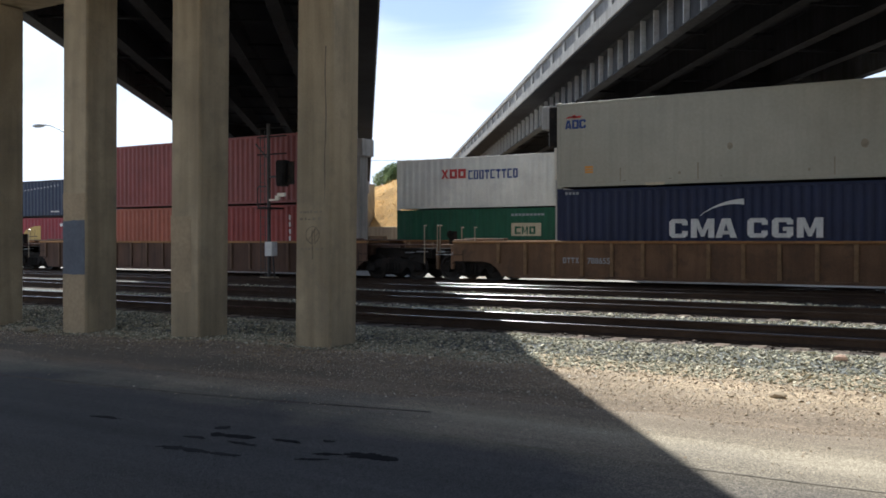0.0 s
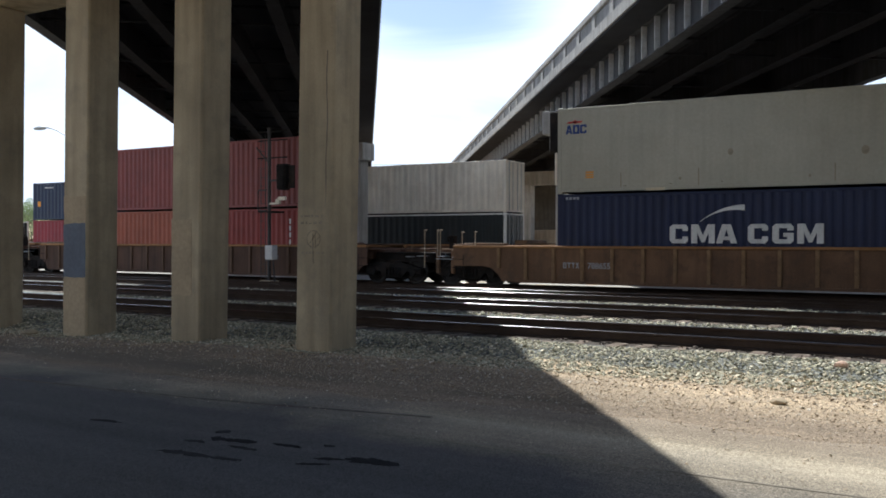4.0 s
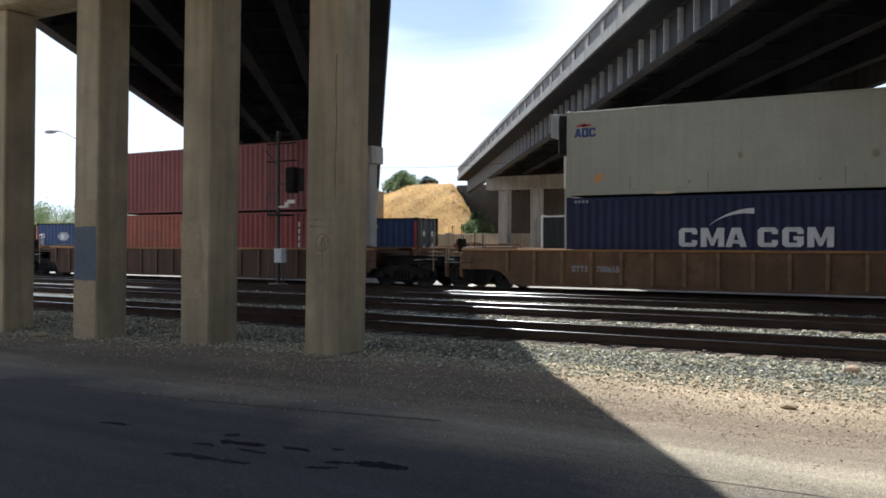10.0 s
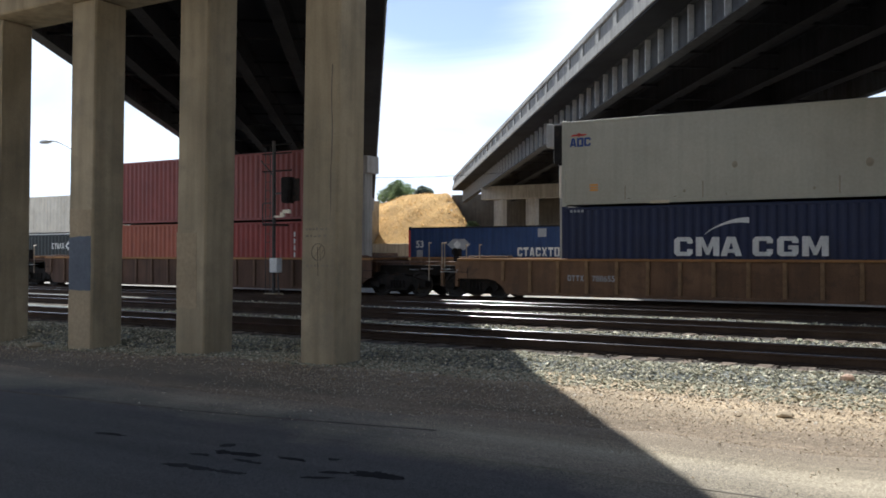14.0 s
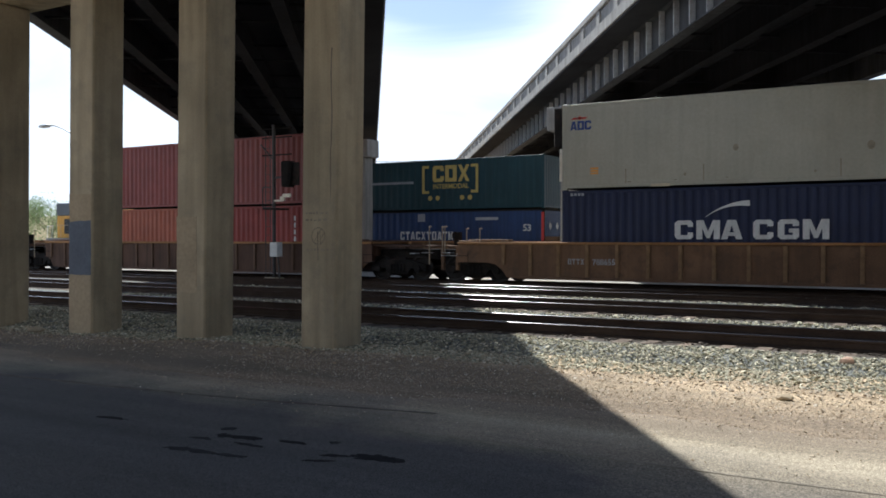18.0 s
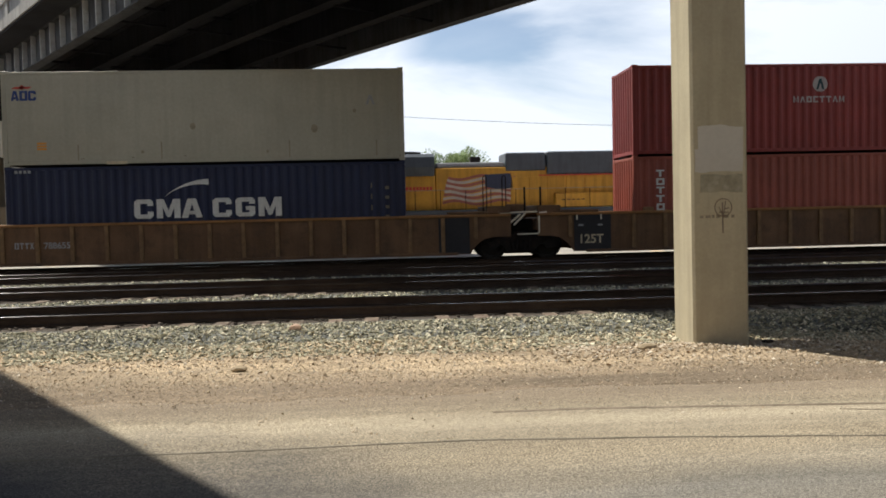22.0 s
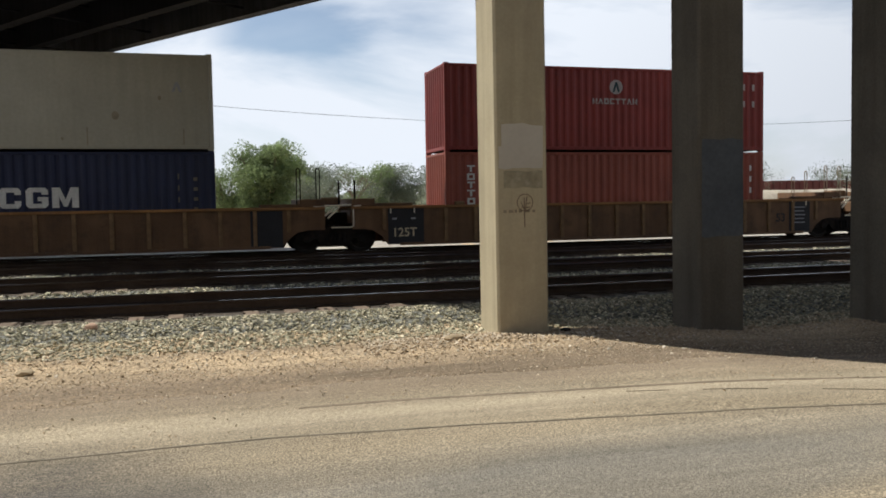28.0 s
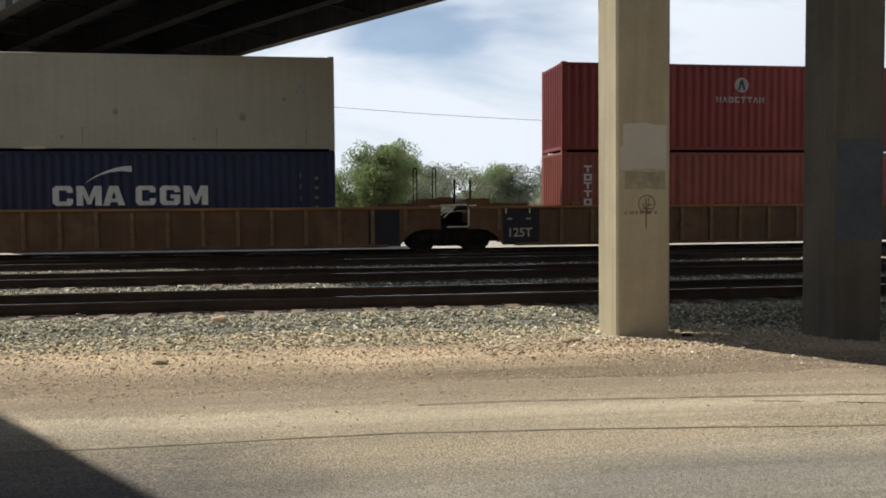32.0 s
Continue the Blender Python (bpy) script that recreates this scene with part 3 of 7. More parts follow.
def sweep(bm, pts, r, n=8):
    """A round bar that follows the points as one connected skin."""
    pts = [Vector(p) for p in pts]
    rings = []
    for k, p in enumerate(pts):
        along = pts[min(k + 1, len(pts) - 1)] - pts[max(k - 1, 0)]
        turn = along.to_track_quat("Z", "Y").to_matrix()
        rings.append([bm.verts.new(p + turn @ Vector((math.cos(2 * math.pi * i / n) * r, math.sin(2 * math.pi * i / n) * r, 0))) for i in range(n)])
    for a, b in zip(rings, rings[1:]):
        for i in range(n):
            j = (i + 1) % n
            bm.faces.new((a[i], a[j], b[j], b[i]))
    bm.faces.new(rings[0][::-1])
    bm.faces.new(rings[-1])
    return bm


def mesh_from(bm, name, mat):
    me = bpy.data.meshes.new(name)
    bm.to_mesh(me)
    bm.free()
    me.materials.append(mat)
    return me


def part(name, bm, mat, parent, label=""):
    ob = new(name, mesh_from(bm, name, mat))
    ob.parent = parent
    return tagged(ob, label)


def shared(name, me, parent, m, label=""):
    ob = new(name, me)
    ob.parent = parent
    ob.matrix_local = m
    return tagged(ob, label)


def thing(name, label, category, m=None, group="", kind=""):
    ob = new(name)
    if m is not None:
        ob.matrix_world = m
    return tagged(ob, label, category, group, kind)


def mesh_thing(name, bm, mat, label, category, m=None, group="", kind=""):
    ob = new(name, mesh_from(bm, name, mat))
    if m is not None:
        ob.matrix_world = m
    return tagged(ob, label, category, group, kind)


def pydata(name, verts, faces, mat):
    me = bpy.data.meshes.new(name)
    me.from_pydata(verts, [], faces)
    me.update()
    me.materials.append(mat)
    return me


def text_mesh(body, size, mat, depth=0.004):
    cu = bpy.data.curves.new("lettering", "FONT")
    cu.body, cu.size, cu.extrude, cu.offset = body, size, depth, size * 0.018
    ob = bpy.data.objects.new("lettering", cu)
    scene.collection.objects.link(ob)
    bpy.context.view_layer.update()
    me = bpy.data.meshes.new_from_object(ob.evaluated_get(bpy.context.evaluated_depsgraph_get()))
    bpy.data.objects.remove(ob)
    me.materials.clear()
    me.materials.append(mat)
    return me


# ---- ground ----
def smooth(a, b, x):
    t = min(1.0, max(0.0, (x - a) / (b - a)))
    return t * t * (3 - 2 * t)


def rough(x, y, s, k=0.0):
    return noise.noise(Vector((x * s + k, y * s - k, k * 1.7)))


def dip(x, y):
    """The verge and the road edge sag towards the east."""
    return 0.14 * smooth(15.6, 20.0, x) * smooth(-25.0, -20.0, y)


def ground_z(x, y):
    z = -0.2
    z -= 0.11 * smooth(1.0, -4.0, x) * smooth(-20, -17, y) * (1 - smooth(-14, -10, y))
    z -= dip(x, y) * (1 - smooth(-15.5, -12, y)) * (1 - smooth(40, 70, x))
    near = 1 - smooth(20, 35, abs(x - 8) * 0.8 + abs(y + 18) * 0.5)
    z += near * (0.035 * rough(x, y, 0.55) + 0.02 * rough(x, y, 1.7, 3)) * smooth(-19.4, -17.8, y)
    # gravel heaped round the sunlit column
    z += 0.045 * math.exp(-((x - 15.5) / 1.3) ** 2 - ((y + 17.35) / 0.5) ** 2)
    # the dry slope at the end of the bridges
    d = (y - 43) + 0.25 * (x + 35)
    h = smooth(0, 14, d) * (1 - smooth(-30, -24, x + 0.7 * (y - 46)))
    z += h * (8.1 + 0.2 * min(3.0, max(-7.0, x + 47)) + 0.8 * rough(x, y, 0.09, 1) + 0.35 * rough(x, y, 0.35, 2))
    return z


def axis(points):
    out = []
    for a, b, n in points:
        out += [a + (b - a) * i / n for i in range(n)]
    return out + [points[-1][1]]


def sheet(name, xs, ys, zf, mat):
    verts = [(x, y, zf(x, y)) for y in ys for x in xs]
    w = len(xs)
    faces = [(j * w + i, j * w + i + 1, (j + 1) * w + i + 1, (j + 1) * w + i) for j in range(len(ys) - 1) for i in range(w - 1)]
    me = pydata(name, verts, faces, mat)
    for p in me.polygons:
        p.use_smooth = True
    return me


XS = axis([(-2500, -300, 10), (-300, -80, 18), (-80, -8, 60), (-8, 34, 150), (34, 120, 40), (120, 400, 16), (400, 2500, 8)])
YS = axis([(-2500, -200, 8), (-200, -45, 12), (-45, -19.5, 16), (-19.5, -13, 40), (-13, 36, 40), (36, 80, 50), (80, 300, 20), (300, 2500, 8)])
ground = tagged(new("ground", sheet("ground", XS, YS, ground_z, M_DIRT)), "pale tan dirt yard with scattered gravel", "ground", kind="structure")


def road_edge(x):
    return -19.05 + 0.4 * rough(x, 0, 0.14, 5) + 0.25 * rough(x, 0, 0.6, 8) + 0.14 * rough(x, 0, 2.2, 9) + 0.06 * rough(x, 0, 6.0, 3)


def road_mesh():
    xs = axis([(-300, -30, 40), (-30, 45, 300), (45, 300, 40)])
    rows = [-46.0, -36.0, -30.0, -26.0, -25.0, -24.2, -23.5, -22.8, -22.1, -21.5, -20.9, -20.4, -19.8, None]
    verts, faces = [], []
    for r in rows:
        for x in xs:
            y = road_edge(x) if r is None else r
            z = -0.2 + (0.006 if r is None else 0.02 + 0.012 * rough(x, y, 0.25, 4)) - dip(x, y) * (1 - smooth(40, 70, x))
            verts.append((x, y, z))
    # the thin broken edge of the tarmac
    for x in xs:
        verts.append((x, road_edge(x) + 0.06, -0.24 - dip(x, road_edge(x))))
    w = len(xs)
    for j in range(len(rows)):
        for i in range(w - 1):
            faces.append((j * w + i, j * w + i + 1, (j + 1) * w + i + 1, (j + 1) * w + i))
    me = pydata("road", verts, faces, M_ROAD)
    for p in me.polygons:
        p.use_smooth = True
    return me


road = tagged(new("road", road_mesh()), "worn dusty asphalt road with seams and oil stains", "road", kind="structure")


def blot(cx, cy, rx, ry, turn, seed, z=-0.1765):
    bm = bm_new()
    pts = []
    for i in range(44):
        a = 2 * math.pi * i / 44
        k = 1 + 0.6 * noise.noise(Vector((math.cos(a) * 1.4, math.sin(a) * 1.4, seed))) + 0.6 * noise.noise(Vector((math.cos(a) * 5, math.sin(a) * 5, seed)))
        x, y = math.cos(a) * rx * k, math.sin(a) * ry * k
        pts.append((cx + x * math.cos(turn) - y * math.sin(turn), cy + x * math.sin(turn) + y * math.cos(turn)))
    v = [bm.verts.new((x, y, z + 0.012 * rough(x, -21.5, 0.25, 4))) for x, y in pts]
    u = [bm.verts.new((x, y, z - 0.006 + 0.012 * rough(x, -21.5, 0.25, 4))) for x, y in pts]
    bm.faces.new(v)
    for i in range(44):
        j = (i + 1) % 44
        bm.faces.new((v[j], v[i], u[i], u[j]))
    return bm


for n, (cx, cy, rx, ry, turn) in enumerate(((5.99, -21.66, 0.19, 0.045, 0.1), (5.76, -21.68, 0.10, 0.05, -0.5), (6.45, -21.58, 0.15, 0.03, 0.0), (7.36, -21.67, 0.21, 0.085, 0.15),
                                            (7.03, -21.96, 0.10, 0.03, 0.4), (7.03, -21.77, 0.09, 0.035, 0.3), (4.25, -21.68, 0.16, 0.03, 0.1))):
    mesh_thing("oil_stain", blot(cx, cy, rx, ry, turn, n * 3.1), M_OIL, "black oil stain soaked into the asphalt", "stain", group="oil stains")

for n, (cx, cy, rx, ry, turn) in enumerate(((5.65, -21.86, 0.10, 0.03, 0.1), (6.01, -22.2, 0.16, 0.04, 0.0), (5.78, -22.21, 0.12, 0.06, 0.3), (6.3, -22.18, 0.12, 0.04, 0.1), (5.6, -21.47, 0.07, 0.06, 0.5), (6.77, -21.42, 0.04, 0.03, 0.0), (6.19, -21.84, 0.14, 0.03, 0.0))):
    mesh_thing("oil_stain", blot(cx, cy, rx, ry, turn, 40 + n * 2.3), M_OIL_FAINT, "faint old oil stain on the asphalt", "stain", group="oil stains")


def seam(y0, x0, x1, width, wob, seed, bend=0.1, turn_x=12.0, mat=None):
    verts, faces = [], []
    n = int((x1 - x0) / 0.25)
    for i in range(n + 1):
        x = x0 + (x1 - x0) * i / n
        y = y0 - bend * max(0.0, x - turn_x) + wob * rough(x, seed, 0.15, seed) + 0.02 * rough(x, seed, 1.5, seed)
        w = width * (0.7 + 0.5 * abs(rough(x, seed, 2.0, seed + 2)))
        z = -0.1735 + 0.012 * rough(x, y, 0.25, 4) - dip(x, y)
        verts += [(x, y - w, z - 0.008), (x, y - w * 0.6, z), (x, y + w * 0.6, z), (x, y + w, z - 0.008)]
    for i in range(n):
        for k in range(3):
            faces.append((i * 4 + k, i * 4 + k + 4, i * 4 + k + 5, i * 4 + k + 1))
    return pydata("tar_seam", verts, faces, mat or (M_TAR if width > 0.006 else M_CRACK))


tagged(new("tar_seam", seam(-20.77, 7.5, 30, 0.021, 0.05, 2)), "long dark sealed seam along the asphalt", "seam")
for x0, x1 in ((15.2, 15.6), (15.9, 16.5), (17.0, 17.8), (18.2, 18.9)):
    tagged(new("tar_seam", seam(-20.15, x0, x1, 0.004, 0.06, 6, 0.22, 15.0)), "faint broken crack along the asphalt", "seam", group="broken seam")

tagged(new("tar_seam", seam(-20.95, -1.0, 6.9, 0.03, 0.3, 9, -0.11, -2.0, M_CREASE)), "dark ragged crease along the road's broken edge", "seam")

tagged(new("tar_seam", seam(-19.80, 12.3, 19.5, 0.04, 0.14, 14, 0.085, 13.0, M_LIP)), "dusty broken lip of the asphalt", "seam")

# the furthest track bends away to the north, then runs on straight
def bend(x):
    u = min(max(0.0, x - 5.0), 125.0)
    return 0.00124 * u * u + 0.31 * max(0.0, x - 130.0)


# tracks: centre line y, rail top z
TRACKS = ((-12.85, 0.10), (-8.3, 0.10), (-2.95, 0.05), (1.22, 0.0), (16.3, 0.0))


def bed_z(x, y):
    if y < -5.5:
        base = -0.085
    elif y < 5:
        base = -0.085 - 0.1 * smooth(-6, -1, y)
    else:
        base = -0.185
    edge = smooth(-16.4 + 0.35 * rough(x, y, 0.35, 7), -14.5, y)
    low = -0.36 - dip(x, y)
    z = low + (base - low) * edge
    z += 0.018 * rough(x, y, 1.9, 2) + 0.012 * rough(x, y, 5.0, 2)
    return z


for ty, tz in TRACKS[:4]:
    banded(M_BED, (0.085, 0.07, 0.058), ty - 1.25, ty + 0.85, 0.15, 0.92, 0.12, 0.8)
tagged(new("ballast_bed", sheet("ballast_bed", axis([(-400, -60, 40), (-60, -6, 110), (-6, 34, 190), (34, 90, 90), (90, 500, 40)]),
                                      axis([(-17.2, -13.2, 34), (-13.2, 4.2, 50)]), bed_z, M_BED)), "grey crushed-stone ballast bed under the tracks", "ballast", kind="structure")
far_bed = sheet("ballast_bed_far", axis([(-400, -60, 30), (-60, 60, 120), (60, 500, 40)]), axis([(4.2, 21, 30)]),
                lambda x, y: -0.185 - 0.13 * smooth(18.5, 20.8, y) + 0.03 * rough(x, y, 1.1, 3), M_GRAVEL_FAR)
for v in far_bed.vertices:
    v.co.y += bend(v.co.x) * smooth(4.2, 13.0, v.co.y)
tagged(new("ballast_bed_far", far_bed),
                 "pale sunlit gravel between the tracks", "gravel", kind="structure")


def rail_bm(y, z, x0, x1, head):
    prof_head = [(-0.0335, -0.006), (-0.027, -0.0018), (-0.016, 0.0), (0.016, 0.0), (0.027, -0.0018), (0.0335, -0.006)]
    prof_web = [(-0.036, -0.012), (-0.0335, -0.0062), (0.0335, -0.0062), (0.036, -0.012), (0.036, -0.03), (0.03, -0.045), (0.01, -0.055), (0.01, -0.13), (0.07, -0.155), (0.07, -0.172), (-0.07, -0.172), (-0.07, -0.155), (-0.01, -0.13), (-0.01, -0.055), (-0.03, -0.045), (-0.036, -0.03)]
    prof = prof_head if head else prof_web
    bm = bm_new()
    xs = axis([(x0, x1, 60)])
    rows = [[bm.verts.new((x, y + a + (bend(x) if y > 10 else 0.0), z + b + 0.004 * rough(x, y, 0.3))) for a, b in prof] for x in xs]
    for r, s in zip(rows, rows[1:]):
        for i in range(len(prof)):
            j = (i + 1) % len(prof)
            bm.faces.new((r[i], r[j], s[j], s[i]))
    bmesh.ops.recalc_face_normals(bm, faces=bm.faces[:])
    return bm


for ty, tz in TRACKS:
    tr = thing("railway_track", "worn steel rails on weathered wooden ties", "railway track", group="railway tracks", kind="structure")
    for dy in (-0.7525, 0.7525):
        r = part("rail", rail_bm(ty + dy, tz, -260, 260, False), M_RAIL, tr, "rust-brown steel rail")
        part("rail_head", rail_bm(ty + dy, tz, -260, 260, True), M_RAIL_TOP, r, "polished rail head")
    if ty < 10:
        me = mesh_from(bbox_bm(-0.115, -1.3, -0.17, 0.115, 1.3, 0.0, 0.015), "tie", M_TIE)
        x = -14.0 if ty < -5 else -9.0
        k = 0
        while x < (36 if ty < -5 else 24):
            shared("tie", me, tr, pose(x + random.uniform(-0.05, 0.05), ty + random.uniform(-0.09, 0.09), tz - 0.172 + random.uniform(-0.012, 0.008), 0, 0, random.uniform(-1.5, 1.5)))
            x += 0.56


# loose stones
def stones(name, n, mat, place, s0, s1, label, flat=1.0):
    rng = random.Random(7)
    ico = [(0, 0, 1), (0.9, 0, 0.35), (0.28, 0.85, 0.35), (-0.72, 0.52, 0.35), (-0.72, -0.52, 0.35), (0.28, -0.85, 0.35), (0, 0, -0.6)]
    tri = [(0, 1, 2), (0, 2, 3), (0, 3, 4), (0, 4, 5), (0, 5, 1), (6, 2, 1), (6, 3, 2), (6, 4, 3), (6, 5, 4), (6, 1, 5)]
    verts, faces = [], []
    for _ in range(n):
        x, y, z = place(rng)
        s = rng.uniform(s0, s1) * (1.5 if rng.random() < 0.08 else 1)
        e = Euler((rng.uniform(-0.7, 0.7), rng.uniform(-0.7, 0.7), rng.uniform(0, 6.28))).to_matrix()
        sx, sy, sz = s * rng.uniform(0.7, 1.3), s * rng.uniform(0.6, 1.1), s * rng.uniform(0.45, 0.9) * flat
        k = len(verts)
        for a, b, c in ico:
            p = e @ Vector((a * sx * rng.uniform(0.75, 1.2), b * sy * rng.uniform(0.75, 1.2), c * sz))
            verts.append((x + p.x, y + p.y, z + p.z))
        faces += [(k + a, k + b, k + c) for a, b, c in tri]
    return tagged(new(name, pydata(name, verts, faces, mat)), label, "stones", kind="stuff")


def near_ballast(rng):
    x = rng.uniform(-8, 32)
    y = -16.5 + 2.32 * rng.random() ** 0.8
    y += 0.3 * rough(x, y, 0.35, 7)
    return x, y, max(bed_z(x, y), ground_z(x, y)) + 0.006


def track_ballast(rng):
    x = rng.uniform(-12, 34)
    y = rng.choice((rng.uniform(-11.95, -9.65), rng.uniform(-11.95, -9.65), rng.uniform(-7.4, -4.4)))
    return x, y, bed_z(x, y) + 0.008


def oily_ballast(rng):
    x = rng.uniform(-12, 34)
    y = rng.choice((rng.uniform(-14.05, -12.0), rng.uniform(-9.6, -7.45), rng.uniform(-4.3, -1.7)))
    return x, y, bed_z(x, y) + 0.004


def dirt_gravel(rng):
    x = rng.uniform(-8, 34)
    if x < 2.5 and rng.random() < 0.75:
        x = rng.uniform(3, 22)
    y = rng.choice((-18.0 + rng.gauss(0, 0.22), rng.uniform(-19.2, -16.2), rng.uniform(-17.6, -16.2)))
    if rng.random() < 0.06:
        y = rng.uniform(-20.6, -18.8)
    y += 0.25 * rough(x, y, 0.3, 6)
    return x, y, ground_z(x, y) + (0.003 if y > road_edge(x) else 0.024)


def column_gravel(rng):
    x = rng.choice((rng.uniform(-8, 34), rng.uniform(13.4, 17.5)))
    y = -16.4 - abs(rng.gauss(0, 0.55))
    return x, y, ground_z(x, y) + 0.006


stones("ballast_stones", 60000, M_STONE, near_ballast, 0.013, 0.034, "loose grey-green crushed ballast stones", 0.65)
stones("oily_stones", 9000, M_STONE_DARK, oily_ballast, 0.02, 0.04, "dark oil-soaked ballast stones between the rails")
stones("track_stones", 17000, M_STONE, track_ballast, 0.022, 0.05, "grey ballast stones between the ties")
stones("gravel", 50000, M_PEBBLE, dirt_gravel, 0.004, 0.0135, "small tan pebbles strewn over the dirt", 0.5)
stones("coarse_gravel", 9000, M_PEBBLE, column_gravel, 0.012, 0.03, "coarse tan gravel heaped along the columns", 0.6)


# ---- bridges ----
YAW = 35.1
SLOPE = -0.8
K = math.tan(radians(YAW))


def bridge(label, x_left, x_right, y0, base, s0, s1, over=1.15, k=1.0, n=6, drop=0.0):
    """A bridge whose deck edges cross the line y0 at x_left and x_right; local x across, local y along; k: the size of its members;
    n girders, the western one deeper by drop."""
    width = (x_right - x_left) * math.cos(radians(YAW)) / k
    m = pose(x_left, y0, base, 0, 0, YAW) @ pose(0, 0, 0, SLOPE, 0, 0)
    b = thing("highway_bridge", label, "bridge", m, group="highway bridges", kind="structure")

    def slab(x0, y0, z0, x1, y1, z1, w=0.0):
        return bbox_bm(x0 * k, y0 * k, z0 * k, x1 * k, y1 * k, z1 * k, w)

    def rung(name, me, x, s, turn=0):
        shared(name, me, b, pose(x * k, s * k, 0, 0, 0, turn))
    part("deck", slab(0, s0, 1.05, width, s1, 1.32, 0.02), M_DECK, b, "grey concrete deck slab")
    part("deck_edge", slab(-0.06, s0, 1.12, 0.0, s1, 1.52, 0.01), M_CONCRETE_PALE, b)
    part("deck_edge", slab(width, s0, 1.12, width + 0.06, s1, 1.52, 0.01), M_CONCRETE_PALE, b)
    # concrete parapets with sunk panels between posts
    post = mesh_from(slab(-0.13, -0.24, 1.55, 0.13, 0.24, 2.12, 0.02), "parapet_post", M_CONCRETE_PALE)
    for x in (0.16, width - 0.16):
        part("kerb", slab(x - 0.2, s0, 1.32, x + 0.2, s1, 1.55, 0.02), M_CONCRETE_PALE, b)
        part("parapet_panel", slab(x - 0.07, s0, 1.551, x + 0.07, s1, 2.119), M_PANEL_GREY, b, "grey sunk panel of the parapet")
        part("top_rail", slab(x - 0.17, s0, 2.12, x + 0.17, s1, 2.37, 0.03), M_CONCRETE_PALE, b, "pale concrete top rail")
        s = s0 + 0.6
        while s < s1 - 0.4:
            rung("parapet_post", post, x, s)
            s += 2.35
    for i in range(n):
        gx = 1.15 + (width - 1.15 - over) * i / (n - 1)
        outer = i in (0, n - 1)
        bm = bm_new()
        low = -drop if i == 0 else 0.0
        for q in ((gx - 0.2, s0, low, gx + 0.2, s1, low + 0.04), (gx - 0.008, s0, low + 0.04, gx + 0.008, s1, 1.01), (gx - 0.17, s0, 1.01, gx + 0.17, s1, 1.049)):
            box(bm, *(v * k for v in q))
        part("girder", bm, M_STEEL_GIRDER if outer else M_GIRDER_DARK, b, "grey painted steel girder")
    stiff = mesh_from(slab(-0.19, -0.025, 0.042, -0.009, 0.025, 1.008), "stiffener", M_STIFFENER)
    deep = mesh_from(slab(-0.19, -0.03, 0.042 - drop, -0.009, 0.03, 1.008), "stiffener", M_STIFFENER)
    s = s0 + 0.5
    while s < s1 - 0.3:
        rung("stiffener", deep, 1.15, s)
        rung("stiffener", stiff, width - over, s, 180)
        s += 1.32
    beam = bm_new()
    step = (width - 1.15 - over) / (n - 1)
    for i in range(n - 1):
        gx = 1.15 + step * i
        for q in ((gx + 0.01, -0.06, 0.30, gx + step - 0.01, 0.06, 0.36), (gx + 0.01, -0.06, 0.84, gx + step - 0.01, 0.06, 0.92)):
            box(beam, *(v * k for v in q))
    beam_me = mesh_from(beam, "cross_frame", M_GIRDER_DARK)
    s = s0 + 3
    while s < s1 - 3:
        rung("cross_frame", beam_me, 0, s)
        s += 5.6
    return b, m


def leaning(x, y, w, z0, z1, lean):
    """A square column with slightly worn edges that leans a little along x."""
    bm = bbox_bm(x, y, z0, x + w, y + w, z1, 0.03)
    for v in bm.verts:
        v.co.x += lean * (v.co.z + 0.2)
    return bm


def bent(label, cols, w, base, top, cap_x0, cap_x1, cap_y0, cap_w, turn=0.0, cap_h=1.15, mat=None, lean=0.0, pads=0.0):
    """Columns under a cap beam; pads: the height of the bearings between cap and girders."""
    t = thing("bridge_pier", label, "bridge pier", group="bridge piers", kind="structure")
    made = [part("column", leaning(x, y, w, base, top - pads - cap_h, lean), mat or M_CONCRETE, t, "square weathered concrete column") for x, y in cols]
    c = part("cap_beam", bbox_bm(0, 0, top - pads - cap_h + 0.003, cap_x1 - cap_x0, cap_w, top - pads - 0.01, 0.03), M_CONCRETE_PALE if mat is M_CONCRETE_PALE else M_CONCRETE, t, "heavy concrete cap beam")
    c.matrix_local = pose(cap_x0, cap_y0, 0, 0, 0, turn)
    if pads:
        for i in range(6):
            px = cap_x0 + 1.3 + (cap_x1 - cap_x0 - 2.6) * i / 5
            part("bearing", bbox_bm(px - 0.3, cap_y0 + 0.2, top - pads - 0.008, px + 0.3, cap_y0 + cap_w - 0.2, top - 0.01, 0.02), M_CONCRETE_DARK, t)
    return made


# the two bridges: size of members, and the place of the west deck edge
LK, LX, LY, LZ = 0.923, -8.31, -17.416, 7.688
RK, RX, RY, RZ = 1.0425, 14.094, -16.15, 8.483


def g_bottom(y):
    return LZ + math.tan(radians(SLOPE)) * (y - LY) / math.cos(radians(YAW))


def rg_bottom(y):
    return RZ + math.tan(radians(SLOPE)) * (y - RY) / math.cos(radians(YAW))


LB_COLS = [(2.14, -16.3), (-0.74, -16.3), (-3.75, -16.3), (-6.77, -16.3), (-9.8, -16.3)]
RB_COLS = [(15.27, -16.65), (18.17, -16.80), (21.16, -16.95), (24.13, -17.15), (27.22, -17.35)]
LW, RW = 14.22 * LK, 14.07 * RK
bridge("concrete and steel highway bridge crossing over the tracks", LX, LX + LW, LY, LZ, -125, 84, 1.15, LK)
